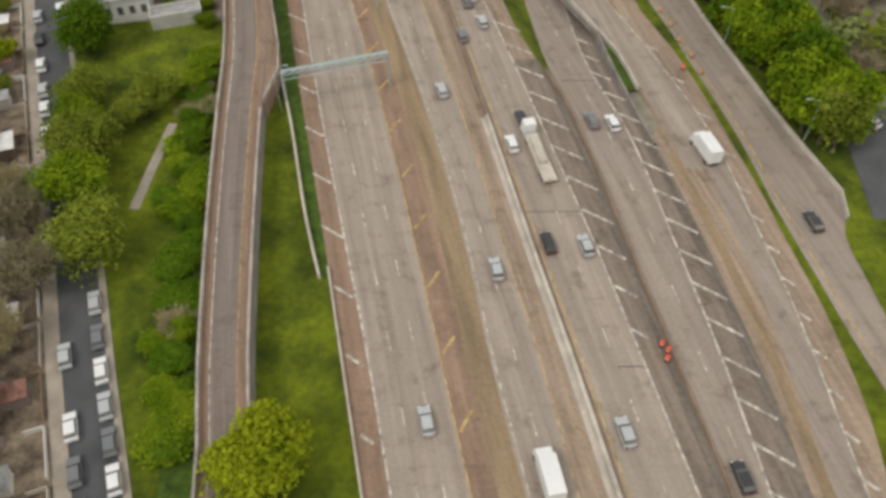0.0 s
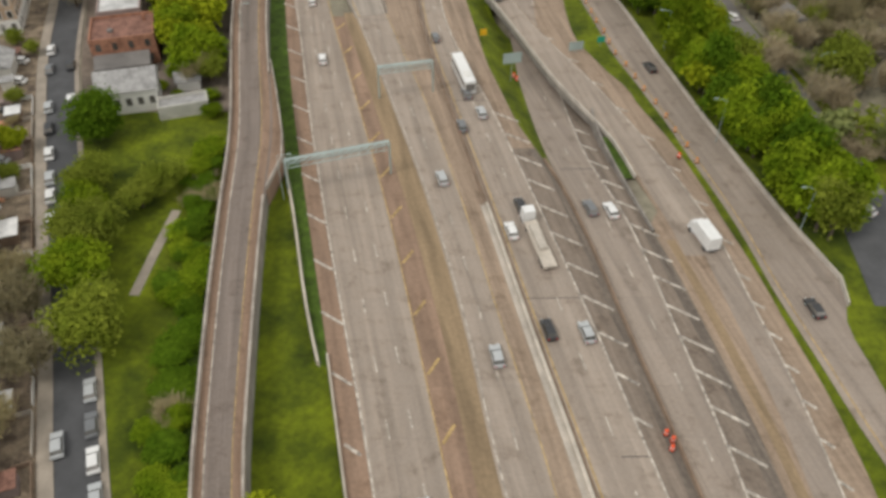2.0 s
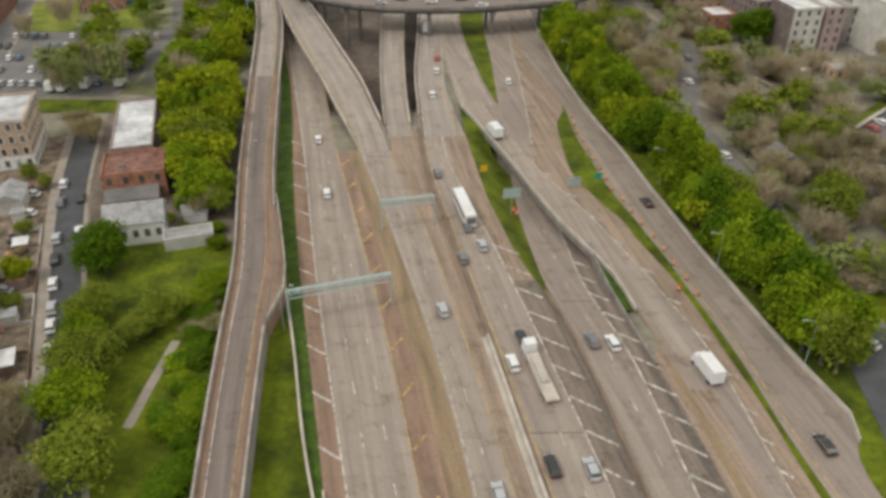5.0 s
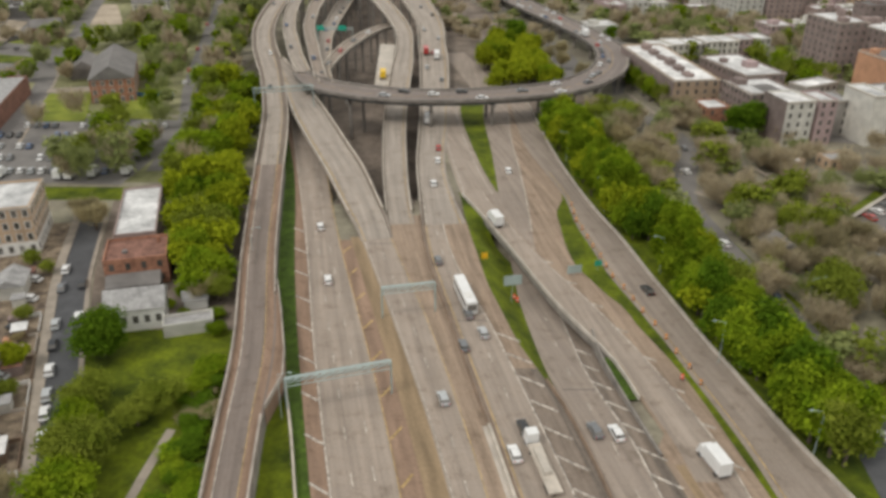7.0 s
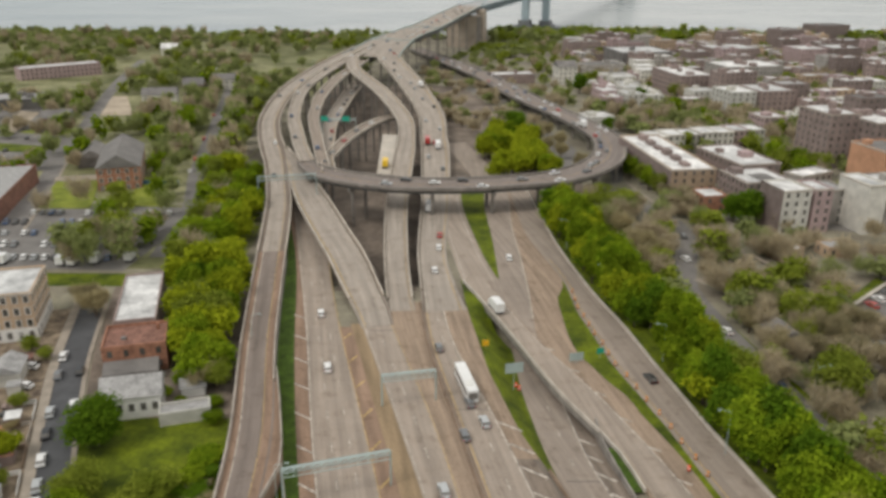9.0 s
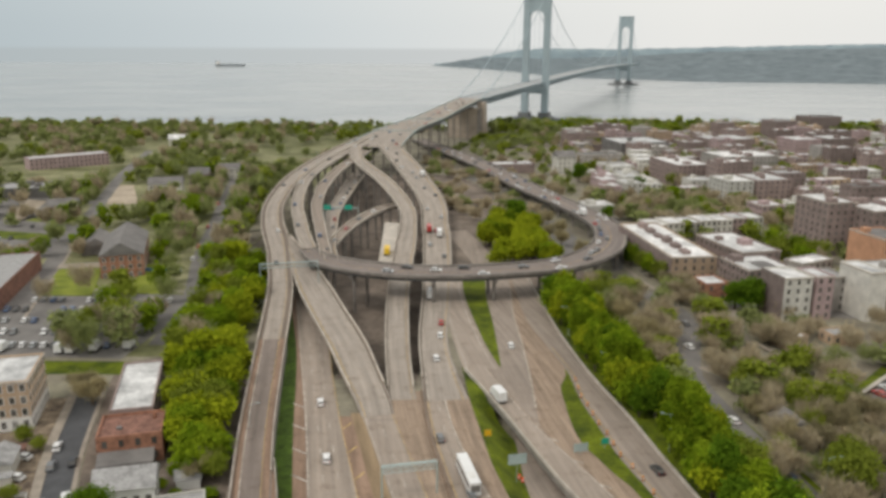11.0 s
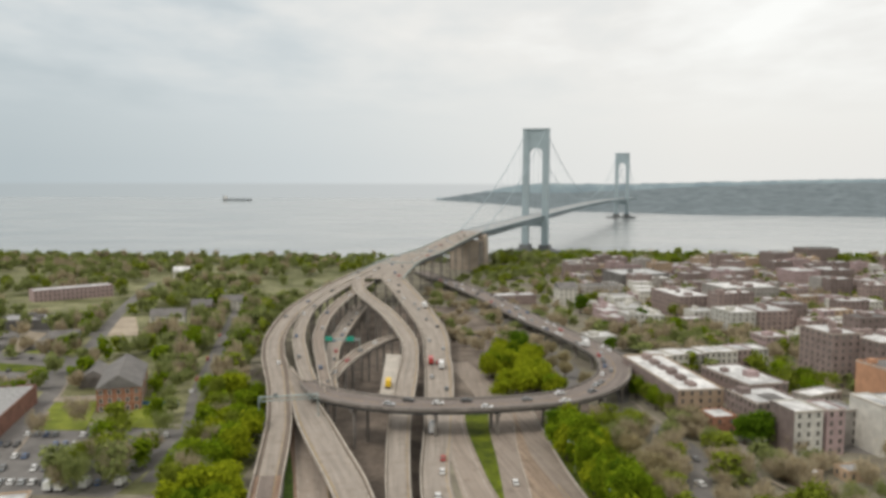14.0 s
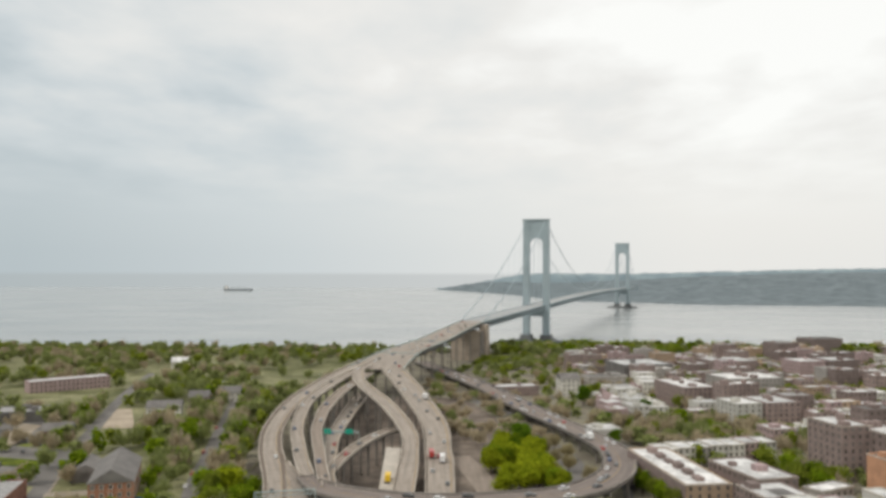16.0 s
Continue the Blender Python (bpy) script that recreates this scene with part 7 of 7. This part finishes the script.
# ------------------------------------------------------------------ gantries, signs, drums, lamps
def gantry(p, q, z, low, label, panels=(), deep=1.3, posts=(True, True)):
    th = thing("sign_gantry", label, "gantry")
    p, q = Vector((*p, 0)), Vector((*q, 0))
    d = (q - p).normalized()
    n = Vector((-d.y, d.x, 0))
    L = (q - p).length
    chords = [(s * 0.6, k) for s in (-1, 1) for k in (0, deep)]
    for o, k in chords:
        part("chord", Shape().tube(p + n * o + Vector((0, 0, z + k)), q + n * o + Vector((0, 0, z + k)), 0.1, n=5), M["steel"], th)
    m = max(4, int(L / 1.6))
    br = Shape()
    for i in range(m):
        a, b = p + d * (L * i / m), p + d * (L * (i + 1) / m)
        for o in (-0.6, 0.6):
            br.tube(a + n * o + Vector((0, 0, z)), b + n * o + Vector((0, 0, z + deep)), 0.055, n=4)
        br.tube(a - n * 0.6 + Vector((0, 0, z + deep)), b + n * 0.6 + Vector((0, 0, z + deep)), 0.06, n=4)
    tagged(part("bracing", br, M["steel"], th), kind="stuff")
    part("walkway", Shape().prism([tuple(v + Vector((0, 0, z + deep + 0.1))) for v in (p - n * 0.22, q - n * 0.22, q + n * 0.22, p + n * 0.22)][::1], [tuple(v + Vector((0, 0, z + deep + 0.2))) for v in (p - n * 0.22, q - n * 0.22, q + n * 0.22, p + n * 0.22)]), M["steel"], th)
    for on, e in zip(posts, (p, q)):
        if on:
            part("post", Shape().tube(e + Vector((0, 0, low)), e + Vector((0, 0, z + deep)), 0.18, n=8), M["steel"], th)
    for u, w, h, mat in panels:
        c = p + d * (L * u)
        a, b = c - d * w / 2 - n * 0.8, c + d * w / 2 - n * 0.8
        part("sign_panel", Shape().prism([tuple(v + Vector((0, 0, z - 0.4))) for v in (a, b, b + n * 0.12, a + n * 0.12)], [tuple(v + Vector((0, 0, z - 0.4 + h))) for v in (a, b, b + n * 0.12, a + n * 0.12)]), M[mat], th)
    return th


gantry((-28.7, 117.7), (-9.6, 123.6), 35.4, 28.8, "pale green truss gantry over the west carriageway")
gantry((-13.3, 151.2), (-1.5, 153.8), 35.4, 28.8, "pale green truss gantry over the centre carriageway")
gantry((-69.5, 285), (-48.5, 290), 42.0, 28.0, "pale steel gantry over the diverging ramps", deep=1.6)
gantry((-62.5, 399), (-45.0, 399), 41.5, 36.2, "gantry with two green direction signs", panels=((0.1, 3.8, 2.6, "sign_green"), (0.72, 3.8, 2.6, "sign_green")), deep=0.8)

gantry((-61, 668), (-25, 655), 53.0, 46.4, "steel gantry over the broad viaduct", deep=1.4)
gantry((-37, 742), (-4, 730), 56.0, 49.3, "steel gantry over the broad viaduct", deep=1.4)


def post_sign(x, y, h, w, t, mat, label, low=None):
    z = ground_z(x, y) if low is None else low
    th = thing("road_sign", label, "road sign", at=pose(x, y, z, 0, 0, 12))
    part("post", Shape().tube((0, 0, -0.4), (0, 0, h), 0.07, n=6), M["steel"], th)
    part("sign_panel", Shape().box(-w / 2, -0.1, h - t, w / 2, -0.04, h), M[mat], th)


post_sign(10.9, 180, 3.2, 1.7, 1.7, "sign_yellow", "yellow diamond-coloured warning sign on the grass")
post_sign(39.0, 174, 4.2, 1.9, 1.5, "sign_green", "green exit sign on a post")
post_sign(35.3, 170, 3.6, 1.3, 1.0, "sign_green", "small green sign on a post")
post_sign(16.8, 163.5, 9.0, 4.4, 2.6, "steel", "pale back of a large road sign")
post_sign(32.6, 171, 8.5, 3.6, 2.2, "steel", "pale back of a tall sign")


def drum(x, y, z=GROUND, mat="drum_plastic", group="drums along the exit road"):
    th = tagged(new("traffic_drum"), "orange plastic traffic drum with white bands", "traffic drum", group)
    th.matrix_basis = pose(x, y, z + 0.1)
    part("barrel", Shape().tube((0, 0, 0.08), (0, 0, 1.05), 0.34, 0.27, 10), M[mat], th)
    part("base", Shape().box(-0.42, -0.42, 0, 0.42, 0.42, 0.09, 0.05), M["tyre"], th)
    part("band", Shape().tube((0, 0, 0.5), (0, 0, 0.68), 0.325, 0.312, 10), M["trim"], th)


for i in range(17):
    y = 127 + i * 5.4
    drum(I_LEFT(y) + 0.7 + 0.25 * math.sin(i * 2.1), y)
for x, y in ((31.9, 61.0), (32.3, 62.4), (31.6, 63.5), (47.7, 127.8), (17.0, 159.8), (17.6, 158.4)):
    drum(x, y, GROUND + (0.7 if y == 127.8 else 0.0), "orange_plastic", "bright drums at the barrier ends")


def lamp_post(x, y, h, reach, rz, label="tall grey steel highway lamp post", z=None):
    th = thing("street_lamp", label, "street lamp", "highway lamps", at=pose(x, y, ground_z(x, y) if z is None else z, 0, 0, rz))
    part("pole", Shape().tube((0, 0, -0.4), (0, 0, h), 0.09, 0.05, 6), M["steel"], th)
    part("arm", Shape().tube((0, 0, h), (reach, 0, h + 0.5), 0.06, 0.04, 5), M["steel"], th)
    part("lamp_head", Shape().box(reach - 0.1, -0.14, h + 0.42, reach + 0.7, 0.14, h + 0.56, 0.04), M["steel"], th)


for x, y, rz in ((64.6, 106, 180), (56.8, 134, 180), (54.0, 172, 180), (47.0, 210, 180), (82, 152, 0), (-29.5, 116, 0), (-47.5, 176, 0), (41.5, 250, 180)):
    lamp_post(x, y, 10, 2.0, rz)

for road, us in (("ramp_inner_east", (0.25, 0.5, 0.75)), ("ramp_middle", (0.62, 0.78)), ("road_bridge_viaduct", (0.45, 0.6, 0.75)), ("ramp_inner_west", (0.4, 0.65)), ("bridge_approach", (0.3, 0.55, 0.8))):
    for u in us:
        x, y, z, a = along(road, u, 0.015)
        lamp_post(x, y, 9.5, 2.2, math.degrees(a), "slim lamp post on the viaduct edge", z)

# ------------------------------------------------------------------ ship
ship = thing("cargo_ship", "long low dark cargo ship at anchor", "ship", at=pose(-1160, 4340, 0, 0, 0, 0))
part("hull", Shape().prism([(-74, -11, -1), (70, -11, -1), (80, 0, -1), (70, 11, -1), (-74, 11, -1)], [(-76, -12, 10), (72, -12, 10), (86, 0, 12), (72, 12, 10), (-76, 12, 10)]), M["ship_hull"], ship)
part("bridge_house", Shape().box(-70, -10, 10, -52, 10, 26, 0.5), M["trim"], ship)
part("funnel", Shape().box(-74, -3, 10, -70, 3, 30, 0.4), M["girder"], ship)
for xx in (-30, 5, 40):
    part("deck_crane", Shape().tube((xx, 0, 10), (xx, 0, 22), 1.4, n=6), M["girder"], ship)
